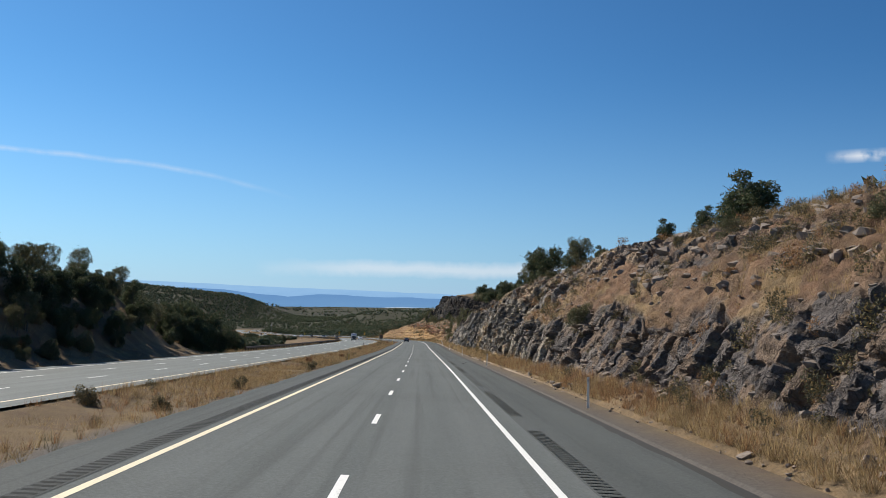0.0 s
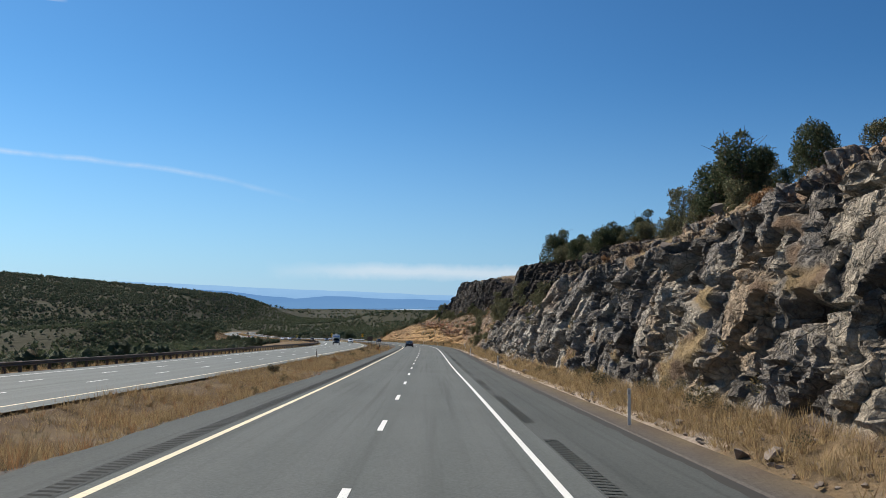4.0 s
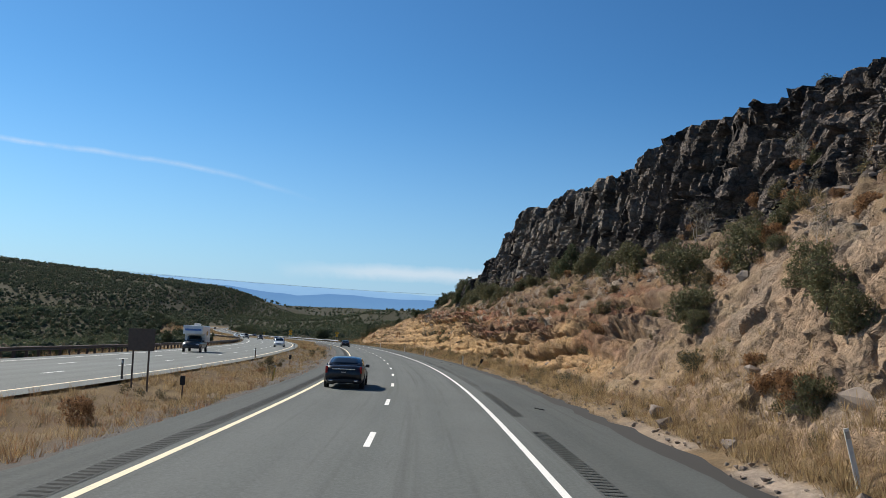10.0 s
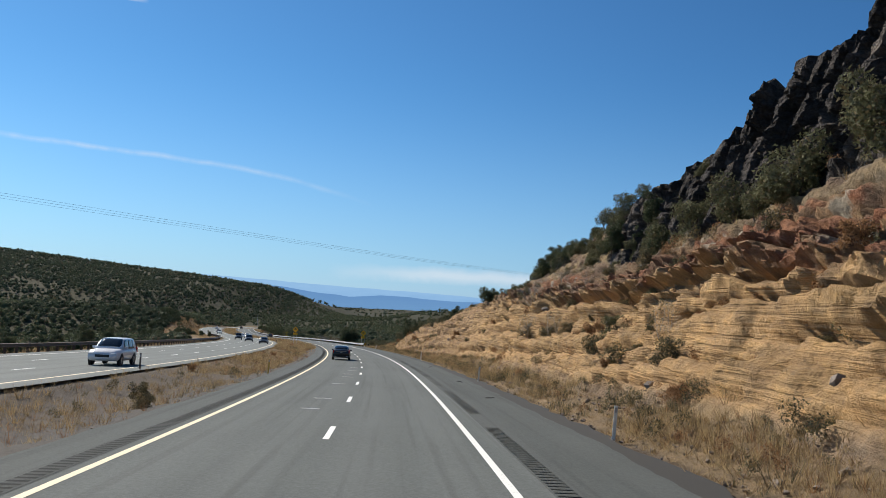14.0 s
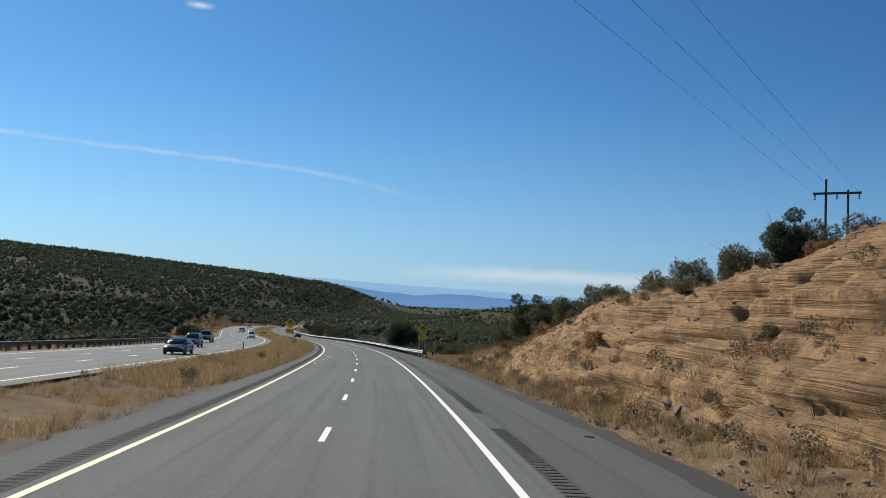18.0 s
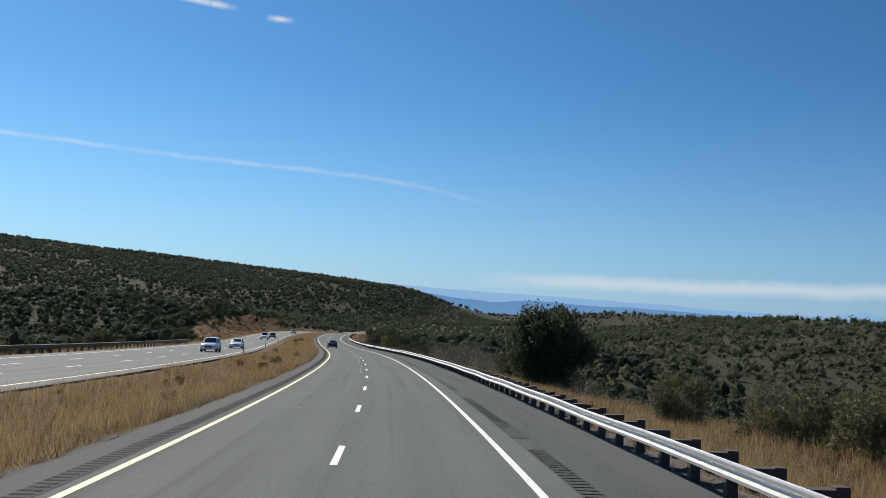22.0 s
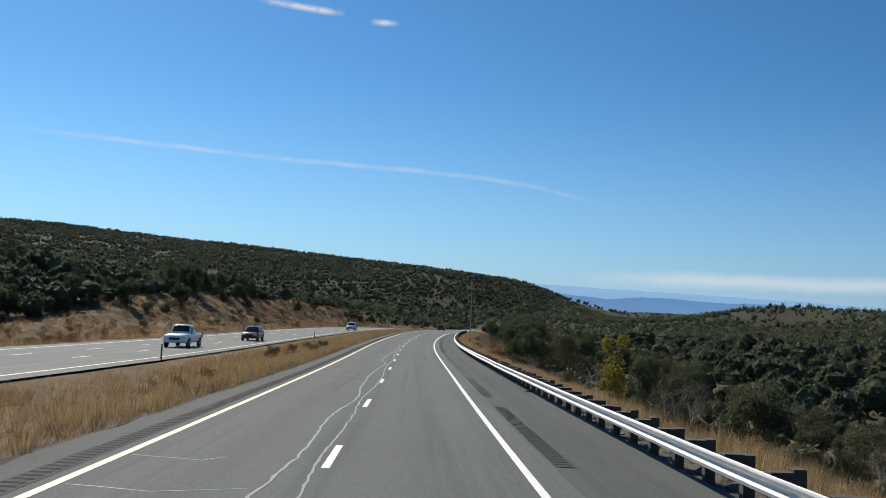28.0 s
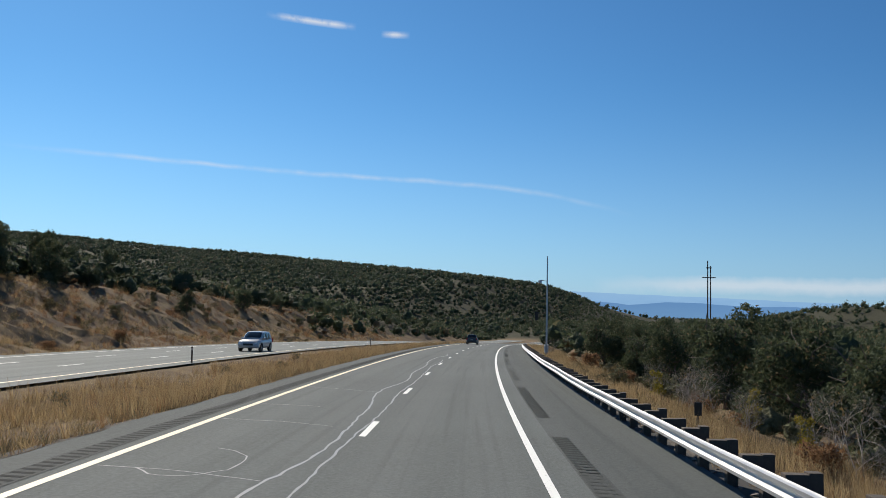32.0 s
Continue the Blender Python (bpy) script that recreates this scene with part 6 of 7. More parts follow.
thin = lambda s, u, q: q > 0.72 * smooth(s, 345, 375) * (1 - smooth(s, 455, 500)) + 0.5 * (u > -6.3) * (s < 560) + 0.62 * (u > -8.3) * (1 - smooth(s, 95, 150))
meadow("dry_grass", 24000, 20, 560, -12.2, -7.0, GRASS, 0.5, 1.25, STRAW, "straw-coloured dry grass on the median", 1, bias=0.0, keep=thin)
meadow("dry_grass", 27000, 560, 1120, -12.4, -5.3, TALL_GRASS, 0.6, 1.2, STRAW, "tall straw-coloured dry grass on the median", 2, bias=-0.35, keep=thin)
meadow("dry_weeds", 6500, 20, 1120, -12.2, -5.5, TALL_GRASS, 0.5, 1.0, RUSSET, "brown dried weeds on the median", 3, bias=0.1, keep=thin)
meadow("dry_grass", 15000, 20, 600, 8.8, 11.5, GRASS, 0.6, 1.3, STRAW, "golden dry grass along the foot of the cutting", 4, 6.0, -0.3, cut=True)
meadow("dry_grass", 12000, 20, 610, 11.5, 30, GRASS, 0.6, 1.2, STRAW, "dry grass on the cutting's ledges and rim", 5, 5.0, 0.0, cut=True)
meadow("dry_weeds", 3600, 20, 610, 8.9, 15, TALL_GRASS, 0.5, 0.9, RUSSET, "rust-brown weeds on the cutting", 6, 7.0, 0.25, cut=True)
meadow("dry_grass", 26000, 622, 1100, 7.6, 12, TALL_GRASS, 0.6, 1.15, STRAW, "tall dry grass behind the guardrail", 7, 6.0, -0.3)
meadow("dry_weeds", 2500, 622, 1100, 9.0, 17, TALL_GRASS, 0.5, 1.0, RUSSET, "brown weeds behind the guardrail", 8, 6.0, 0.15)
meadow("dry_grass", 6000, 40, 1150, -34, -26.5, GRASS, 0.8, 1.5, STRAW, "dry grass beyond the opposite road", 9, 9.0, -0.1)
meadow("dry_weeds", 5000, 20, 1120, -12.4, -6.0, GRASS, 0.5, 0.95, SAGE, "pale grey-green weeds among the median grass", 10, bias=0.05)
meadow("dry_grass", 6500, 560, 1120, -6.3, -5.15, LOW_GRASS, 0.6, 1.3, STRAW, "low dry grass creeping over the median's gravel", 22, 2.5, -0.1)
meadow("dry_weeds", 2600, 560, 1120, -7.2, -5.4, GRASS, 0.6, 1.2, SAGE, "grey-green weeds along the median's edge", 23, 3.0, 0.0)
meadow("dry_grass", 9000, 860, 1160, -46, -27.5, TALL_GRASS, 0.6, 1.2, STRAW, "dry grass on the bank above the opposite road", 11, 8.0, 0.0)
meadow("dry_weeds", 7000, 860, 1160, -46, -27.5, TALL_GRASS, 0.6, 1.2, RUSSET, "brown weeds on the bank above the opposite road", 12, 8.0, 0.0)
meadow("dry_weeds", 1500, 622, 1060, 6.95, 7.8, GRASS, 0.4, 0.9, STRAW, "dry weeds under the guardrail", 13, 4.0, 0.15)
meadow("dry_grass", 26000, 20, 1120, -12.5, -6.5, LOW_GRASS, 0.6, 1.3, STRAW, "low carpet of dry grass on the median", 14, 4.0, -0.15, keep=thin)
meadow("dry_grass", 9000, 560, 640, 9.0, 24, GRASS, 0.5, 1.0, STRAW, "dry grass on the mound at the cutting's end", 15, 5.0, -0.1, cut=True)
meadow("dry_grass", 9000, 606, 642, 8.4, 20, TALL_GRASS, 0.7, 1.2, STRAW, "tall straw-coloured grass beside the guardrail's end", 24, 5.0, -0.4, cut=True)
meadow("dry_weeds", 2600, 40, 125, 8.9, 11.6, TALL_GRASS, 0.5, 0.95, RUSSET, "rust-brown grass at the foot of the first outcrops", 25, 4.0, -0.2, cut=True)
meadow("dry_grass", 5000, 330, 610, 8.1, 9.6, LOW_GRASS, 0.6, 1.4, STRAW, "low dry grass along the sandstone verge", 20, 3.0, -0.1, cut=True)
meadow("dry_weeds", 3500, 330, 610, 8.3, 11.0, GRASS, 0.6, 1.2, SAGE, "grey-brown weeds along the sandstone verge", 21, 3.0, 0.0, cut=True)
meadow("dry_grass", 16000, 20, 610, 8.7, 12.0, LOW_GRASS, 0.6, 1.4, STRAW, "low dry grass at the foot of the cutting", 16, 4.0, -0.2, cut=True)
meadow("dry_grass", 5000, 40, 115, 10.0, 26, GRASS, 0.5, 1.1, STRAW, "dry grass between the outcrops of the first slope", 19, 4.0, -0.1, cut=True)
meadow("dry_weeds", 5000, 640, 1080, 8.2, 14, TALL_GRASS, 0.6, 1.25, SAGE, "grey-green weeds behind the guardrail", 17, 5.0, 0.0)
meadow("dry_grass", 11000, 628, 720, 7.7, 26, TALL_GRASS, 0.7, 1.25, STRAW, "golden grass beside the guardrail's end", 18, 5.0, -0.3)

# ---- loose stones fallen from and bedded in the cutting ----
def stone_mesh(seed):
    r = random.Random(seed)
    bm = bmesh.new()
    for _ in range(11):
        v = Vector((r.gauss(0, 1), r.gauss(0, 1), r.gauss(0, 1))).normalized() * r.uniform(0.75, 1.0)
        bm.verts.new((v.x * 0.6, v.y * 0.45, v.z * 0.38))
    bmesh.ops.convex_hull(bm, input=bm.verts)
    for v in [v for v in bm.verts if not v.link_faces]:
        bm.verts.remove(v)
    me = bpy.data.meshes.new("stone")
    bm.to_mesh(me)
    bm.free()
    me.materials.append(STONE)
    return me


STONES = [stone_mesh(500 + i) for i in range(10)]
for i in range(300):
    s = rng.uniform(30, 600)
    u = rng.uniform(8.6, 11.0) if i % 3 else rng.uniform(11, 19)
    big = rng.uniform(0.25, 0.8) if i % 3 else rng.uniform(0.4, 1.5)
    if s > 330:
        big *= 0.6
    x, y, z = place(s, u, surface(s, u) + 0.05 * big)
    ob = piece("stone", STONES[i % 10], cutting_ob)
    ob.matrix_world = pose(x, y, z, rng.uniform(-30, 30), rng.uniform(-30, 30), rng.uniform(0, 360)) @ Matrix.Diagonal((big, big, big * rng.uniform(0.7, 1.2), 1))
sp = []
for me in STONES[:5]:
    v = np.array([q.co[:] for q in me.vertices])
    f = np.array([p.vertices[:3] for p in me.polygons])
    sp.append((v, f))
qs = np.concatenate([nr.uniform(285, 425, 3500), nr.uniform(515, 640, 3500), nr.uniform(25, 610, 5200), nr.uniform(25, 1100, 4200), nr.uniform(615, 1060, 1600), nr.uniform(40, 125, 1300)])
qu = np.concatenate([nr.uniform(14.2, 18.5, 3500), nr.uniform(11, 19, 3500), 7.6 + 3.6 * nr.random(5200) ** 1.5, nr.uniform(-12.5, -5.4, 4200), nr.uniform(6.95, 7.9, 1600), nr.uniform(10.4, 22, 1300)])
qi = np.clip(np.searchsorted(cut_s, qs), 0, len(cut_s) - 1)
qj = np.argmax(cut_u[qi] >= qu[:, None], axis=1)
qh = np.where((qu > 0) & ((qs < 612) | (qu > 11)), cut_h[qi, qj], np.where(qu > 0, tilt(qs, qu) - 0.05, land(qs, qu)))
scatter("rubble", sp, qs, qu, np.where(qu < 0, 0.55, 1.0) * np.where((qu > 13) & (qs < 430), 1.9, 1.0) * np.where((qu > 10.4) & (qs < 125), 2.3, 1.0) * nr.uniform(0.04, 0.2, len(qs)), STONE, "small broken stones and grit along the verges", "rubble", 31, qh, 0.0)


# ---- guardrails ----
def w_beam(name, s0, s1, u, top, level, mat):
    """Corrugated steel beam; the ridges face the road."""
    sec = [(0.00, 0.0), (0.03, -0.015), (0.085, -0.03), (0.085, -0.085), (0.01, -0.125), (0.0, -0.155), (0.01, -0.185), (0.085, -0.225), (0.085, -0.28), (0.03, -0.295), (0.0, -0.31)]
    sec = sec + [(a - 0.006, b) for a, b in reversed(sec)]
    s = np.arange(s0, s1 + 0.01, 1.905)
    uu = u(s)[:, None] if callable(u) else np.full((len(s), 1), float(u))
    side = -1.0 if np.mean(uu) > 0 else 1.0
    cols = uu + side * np.array([q[0] for q in sec])[None]
    g = np.repeat(s[:, None], len(sec), 1)
    dip = 0.02 * lumps(s, 0 * s, 6.0, 55)[:, None]
    h = top + dip + np.array([q[1] for q in sec])[None] + (0 * g if level else tilt(g, uu + 0 * g))
    return mesh_from(name, place(g, cols, h).reshape(-1, 3), sheet_faces(*g.shape), mat)


def timber(x, y, z0, z1):
    bm = bmesh.new()
    box(bm, -x, x, -y, y, z0, z1, 0.012)
    me = bpy.data.meshes.new("post")
    bm.to_mesh(me)
    bm.free()
    me.materials.append(POST_WOOD)
    return me


RAIL_S0, RAIL_S1, RAIL_U = 618.5, 1046.0, 6.68
rail = thing("guardrail", Matrix(), "galvanised steel guardrail on dark timber posts", "guardrail")


def rail_u(s):
    """The rail bends away from the road at its end."""
    return RAIL_U + 1.15 * np.clip((636 - np.asarray(s, float)) / 18, 0, 1) ** 1.6


piece("beam", w_beam("beam", RAIL_S0, RAIL_S1, rail_u, 0.72, False, STEEL), rail)
POST, BLOCK = timber(0.1, 0.1, -0.5, 0.76), timber(0.1, 0.17, -0.19, 0.19)
n_posts = int((RAIL_S1 - RAIL_S0) / 1.905)
for i in range(n_posts + 1):
    s = RAIL_S0 + 1.905 * i
    ru = float(rail_u(s))
    base = float(tilt(s, ru))
    piece("post", POST, rail).matrix_world = spot(s, ru + 0.46, base + rng.uniform(-.04, .05), rng.uniform(-4, 4))
    piece("block", BLOCK, rail).matrix_world = spot(s, ru + 0.2, base + 0.56, 90)
# end piece with the striped object marker
term = thing("guardrail_terminal", spot(617.2, 7.95, float(tilt(617.2, 7.95))), "guardrail end with a striped yellow and black marker", "guardrail end")
bm = bmesh.new()
box(bm, -0.25, 0.25, -0.05, 0.02, 0.28, 0.86, 0.02)
panel = part("impact_head", bm, SIGN_BLACK, term)
for i in range(4):
    bm = bmesh.new()
    z = 0.3 + i * 0.14
    q = [bm.verts.new(p) for p in ((-0.24, -0.056, z), (0.24, -0.056, z + 0.14), (0.24, -0.056, z + 0.07), (-0.24, -0.056, z - 0.02))]
    bm.faces.new([q[0], q[3], q[2], q[1]])
    part("stripe", bm, SIGN_YELLOW, panel)
for x in (-0.14, 0.14):
    bm = bmesh.new()
    box(bm, x - 0.05, x + 0.05, 0.15, 0.25, -0.3, 0.8, 0.01)
    part("post", bm, STEEL, term)
bm = bmesh.new()
rod(bm, (0, 0.1, 0.08), (0.0, 2.4, 0.14), 0.035)
part("strut", bm, STEEL, term)
bm = bmesh.new()
for z in (0.48, 0.66):
    rod(bm, (-0.05, 0.0, z), (-0.08, 2.2, z - 0.02), 0.05)
part("feeder_channel", bm, STEEL, term)

# opposite rail, seen from behind the far lanes
orail = thing("guardrail", Matrix(), "dull steel guardrail beyond the opposite carriageway", "guardrail")
piece("beam", w_beam("beam", 168, 800, lambda s: opposite_edge(s) - 13.4, 0.74, True, RUST_STEEL), orail)
for i in range(263):
    s = 169 + 2.4 * i
    piece("post", POST, orail).matrix_world = spot(s, float(opposite_edge(np.array([s]))[0]) - 13.7, -0.02)


# ---- signs ----
def lettering(text, size, mat, parent, x, z, y, name="lettering"):
    cu = bpy.data.curves.new("text", "FONT")
    cu.body, cu.size, cu.align_x, cu.align_y, cu.extrude = text, size, "CENTER", "CENTER", 0.002
    cu.space_character = 1.1
    tmp = bpy.data.objects.new("text", cu)
    me = bpy.data.meshes.new_from_object(tmp)
    bpy.data.objects.remove(tmp)
    me.materials.append(mat)
    return piece(name, me, parent, pose(x, y, z, 90, 0, 0))


def flat(points, y, parent, name, mat, thick=0.004):
    bm = bmesh.new()
    f = bm.faces.new([bm.verts.new((a, y, b)) for a, b in points])
    out = bmesh.ops.extrude_face_region(bm, geom=[f])["geom"]
    bmesh.ops.translate(bm, vec=(0, -thick, 0), verts=[v for v in out if isinstance(v, bmesh.types.BMVert)])
    bmesh.ops.recalc_face_normals(bm, faces=bm.faces)
    return part(name, bm, mat, parent)


def rounded(w, h, r, turn=0.0):
    pts = []
    for cx, cz, a0 in ((w - r, h - r, 0), (-w + r, h - r, 90), (-w + r, -h + r, 180), (w - r, -h + r, 270)):
        for k in range(5):
            a = radians(a0 + k * 22.5)
            pts.append((cx + r * math.cos(a), cz + r * math.sin(a)))
    c, s = math.cos(turn), math.sin(turn)
    return [(x * c - z * s, x * s + z * c) for x, z in pts]


def grade_sign(s, u, ground_h, low):
    ob = thing("road_sign", spot(s, u, ground_h), "yellow diamond grade warning sign with truck symbol on two steel posts", "road sign", "grade warning signs")
    for x in (-0.36, 0.36):
        bm = bmesh.new()
        box(bm, x - 0.03, x + 0.03, -0.03, 0.03, -0.4, low + 1.55, 0.008)
        part("post", bm, STEEL, ob)
    cz = low + 1.35
    c = lambda pts, dz=cz: [(x, z + dz) for x, z in pts]
    rim = flat(c(rounded(0.545, 0.545, 0.05, math.pi / 4)), -0.035, ob, "diamond_panel", SIGN_YELLOW, 0.006)
    edge = flat(c(rounded(0.525, 0.525, 0.045, math.pi / 4)), -0.0415, rim, "border", SIGN_BLACK, 0.002)
    flat(c(rounded(0.505, 0.505, 0.04, math.pi / 4)), -0.044, rim, "field", SIGN_YELLOW, 0.002)
    flat(c([(-0.33, -0.06), (0.33, -0.06), (0.33, 0.20)]), -0.0465, rim, "slope_symbol", SIGN_BLACK, 0.002)
    a = math.atan2(0.26, 0.66)
    t = lambda x, z: (x * math.cos(a) - z * math.sin(a), x * math.sin(a) + z * math.cos(a) + 0.10)
    flat(c([t(-0.12, 0.06), t(0.27, 0.06), t(0.27, 0.29), t(-0.12, 0.29)]), -0.0465, rim, "truck_box", SIGN_BLACK, 0.002)
    flat(c([t(-0.31, 0.05), t(-0.14, 0.05), t(-0.14, 0.22), t(-0.24, 0.22), t(-0.26, 0.14), t(-0.31, 0.13)]), -0.0465, rim, "truck_cab", SIGN_BLACK, 0.002)
    for x in (-0.24, -0.02, 0.18):
        x0, z0 = t(x, 0.035)
        flat(c([(x0 + 0.045 * math.cos(k * 0.6283), z0 + 0.045 * math.sin(k * 0.6283)) for k in range(10)]), -0.0465, rim, "truck_wheel", SIGN_BLACK, 0.002)
    lettering("6%", 0.24, SIGN_BLACK, rim, 0, cz - 0.24, -0.047)
    pl = flat(c(rounded(0.56, 0.3, 0.04), low + 0.3), -0.035, ob, "plaque", SIGN_YELLOW, 0.006)
    flat(c(rounded(0.54, 0.28, 0.035), low + 0.3), -0.0415, pl, "border", SIGN_BLACK, 0.002)
    flat(c(rounded(0.525, 0.265, 0.03), low + 0.3), -0.044, pl, "field", SIGN_YELLOW, 0.002)
    lettering("NEXT 5", 0.2, SIGN_BLACK, pl, 0, low + 0.42, -0.047)
    lettering("MILES", 0.2, SIGN_BLACK, pl, 0, low + 0.16, -0.047)
    return ob


grade_sign(631.5, 9.0, float(land(631.5, 9.0)), 2.85)
grade_sign(633.0, -8.2, float(land(633.0, -8.2)), 2.6)

# back of a sign for the oncoming side
ob = thing("road_sign", spot(338, -11.3, float(land(338, -11.3))), "dark back of a rectangular sign on two posts", "road sign")
for x in (-0.35, 0.35):
    bm = bmesh.new()
    box(bm, x - 0.035, x + 0.035, -0.03, 0.03, -0.3, 2.7, 0.008)
    part("post", bm, RUST_STEEL, ob)
bm = bmesh.new()
box(bm, -0.6, 0.6, -0.045, -0.033, 1.75, 2.75, 0.005)
part("panel", bm, RUST_STEEL, ob)


# ---- delineator posts and small markers ----
def delineator(s, u, height, mat, label, lean=0.0):
    ob = thing("delineator_post", spot(s, u, surface(s, u)) @ pose(0, 0, 0, 0, lean, 0), label, "delineator post", "delineators")
    bm = bmesh.new()
    box(bm, -0.05, 0.05, -0.012, 0.012, -0.2, height, 0.005)
    post = part("post", bm, mat, ob)
    bm = bmesh.new()
    box(bm, -0.038, 0.038, -0.018, -0.013, height - 0.2, height - 0.06, 0.003)
    part("reflector", bm, STEEL if mat is not STEEL else WHITE_PLASTIC, post)


for s, u, lean in ((60, 8.0, 0), (112.8, 7.9, 2), (165, 8.0, 0), (218, 8.0, -3), (272.5, 8.0, 3), (314.2, 9.3, -14), (387.6, 7.9, 0), (431, 7.9, 3), (464.3, 7.8, 4), (516, 8.0, 0), (592, 8.0, 3)):
    delineator(s, u, 1.15, WHITE_PLASTIC, "white plastic delineator post at the road edge", lean)
for s, u, lean in ((113.8, -6.0, 0), (268.3, -6.0, 2), (351, -7.2, 9), (465, -6.1, 2), (593.2, -6.7, 0), (753.6, -8.2, 0)):
    delineator(s, u, 1.0, YELLOW_POST, "faded yellow marker post in the median", lean)
for s in (246.7, 340, 384.3, 458.5, 621.3, 733.5, 782.7, 856.3, 931.7, 970.8, 1040):
    delineator(s, float(opposite_edge(np.array([s]))[0]) + 0.9, 1.05, RUST_STEEL, "thin steel delineator beside the opposite road")
for s, u, lean in ((381.5, -9.2, 4), (379.9, 8.4, 28), (617.8, 8.9, 0), (947, 9.2, 0), (336.5, -9.0, 0)):
    ob = thing("marker_post", spot(s, u, surface(s, u)) @ pose(0, 0, 0, 0, lean, 0), "dark weathered marker on a short post", "marker post", "marker posts")
    bm = bmesh.new()
    box(bm, -0.03, 0.03, -0.02, 0.02, -0.3, 0.9, 0.006)
    part("post", bm, RUST_STEEL, ob)
    bm = bmesh.new()
    box(bm, -0.11, 0.11, -0.045, -0.021, 0.6, 1.0, 0.008)
    part("plate", bm, SIGN_BLACK, ob)


# ---- poles and wires ----
def h_frame(m, height, label, arm=0.80):
    ob = thing("power_pole", m, label, "utility pole", "power poles")
    for x in (-1.0, 1.0):
        bm = bmesh.new()
        rod(bm, (x, 0, -1), (x, 0, height + (1.4 if x < 0 else 0.3)), 0.15, 0.11, 10)
        part("pole", bm, POST_WOOD, ob)
    bm = bmesh.new()
    box(bm, -2.2, 2.2, -0.11, 0.11, height - 0.12, height + 0.1, 0.02)
    part("crossarm", bm, POST_WOOD, ob)
    for x in (-2.0, 0.0, 2.0):
        bm = bmesh.new()
        for k in range(4):
            rod(bm, (x, 0, height - 0.15 - 0.13 * k), (x, 0, height - 0.24 - 0.13 * k), 0.1, 0.06, 8)
        part("insulator", bm, RUST_STEEL, ob)
    return ob


A = place(598, 46, surface(598, 40.5))
B = np.array([-142.0, 305.0, float(A[2]) - 2])
TURN_W = math.degrees(math.atan2(A[1] - B[1], A[0] - B[0])) - 90
top_a = float(along(MZ, 598)) + 18.5 - A[2]
h_frame(pose(A[0], A[1], A[2] - 0.6, 0, 0, TURN_W), top_a, "tall timber H-frame power pole on the hill")
gb = float(along(MZ, 320)) - 12
h_frame(pose(B[0], B[1], gb, 0, 0, TURN_W), float(A[2]) + top_a + 5.0 - gb, "timber H-frame power pole in the scrub below the road")
ax = np.array([math.cos(radians(TURN_W)), math.sin(radians(TURN_W)), 0])
for off in (-2.0, 0.0, 2.0):
    p0, p1 = np.array([A[0], A[1], A[2] + top_a - 0.65]) + ax * off, np.array([B[0], B[1], A[2] + top_a + 4.35]) + ax * off
    bm = bmesh.new()
    prev = None
    for k in range(41):
        f = k / 40
        q = Vector(p0 + (p1 - p0) * f - np.array([0, 0, 4.0 * f * (1 - f) * 2.0]))
        if prev is not None:
            rod(bm, prev, q, 0.009, 0.009, 4)
        prev = q
    tagged(part("power_line", bm, SIGN_BLACK), "thin dark overhead power line crossing the road", "power line", "power lines")

mast = thing("camera_mast", spot(1015.2, 8.9, float(land(1015.2, 8.9))), "slender grey steel mast with a roadside camera and cabinet", "mast")
bm = bmesh.new()
rod(bm, (0, 0, -0.5), (0, 0, 11.0), 0.12, 0.06, 10)
part("pole", bm, STEEL, mast)
bm = bmesh.new()
rod(bm, (0, 0, 8.3), (-0.7, -0.2, 8.4), 0.03)
box(bm, -0.95, -0.6, -0.35, -0.1, 8.1, 8.4, 0.03)
part("camera_arm", bm, STEEL, mast)
bm = bmesh.new()
for k in range(2):
    rod(bm, (0, 0, 5.3), (-1.1, -0.2, 4.2 + 0.9 * k), 0.025)
box(bm, -1.3, -0.9, -0.25, -0.18, 4.1, 5.0, 0.01)
part("solar_panel", bm, SIGN_BLACK, mast)
bm = bmesh.new()
box(bm, -0.22, 0.22, 0.1, 0.4, 0.6, 1.5, 0.02)
part("cabinet", bm, WHITE_PLASTIC, mast)

tower = thing("power_pole", spot(1020.3, 27.2, float(land(1020.3, 27.2))), "twin timber power pole with crossarms above the trees", "utility pole", "power poles")
tz = 10.6 - float(land(1020.3, 27.2))
for x in (-0.16, 0.16):
    bm = bmesh.new()
    rod(bm, (x, 0, -0.5), (x, 0, tz - (0.6 if x > 0 else 0)), 0.09, 0.06, 8)
    part("pole", bm, POST_WOOD, tower)
for z, w2 in ((tz - 1.9, 0.75), (tz - 0.8, 0.3)):
    bm = bmesh.new()
    box(bm, -w2, w2, -0.05, 0.05, z - 0.05, z + 0.05, 0.01)
    part("crossarm", bm, POST_WOOD, tower)


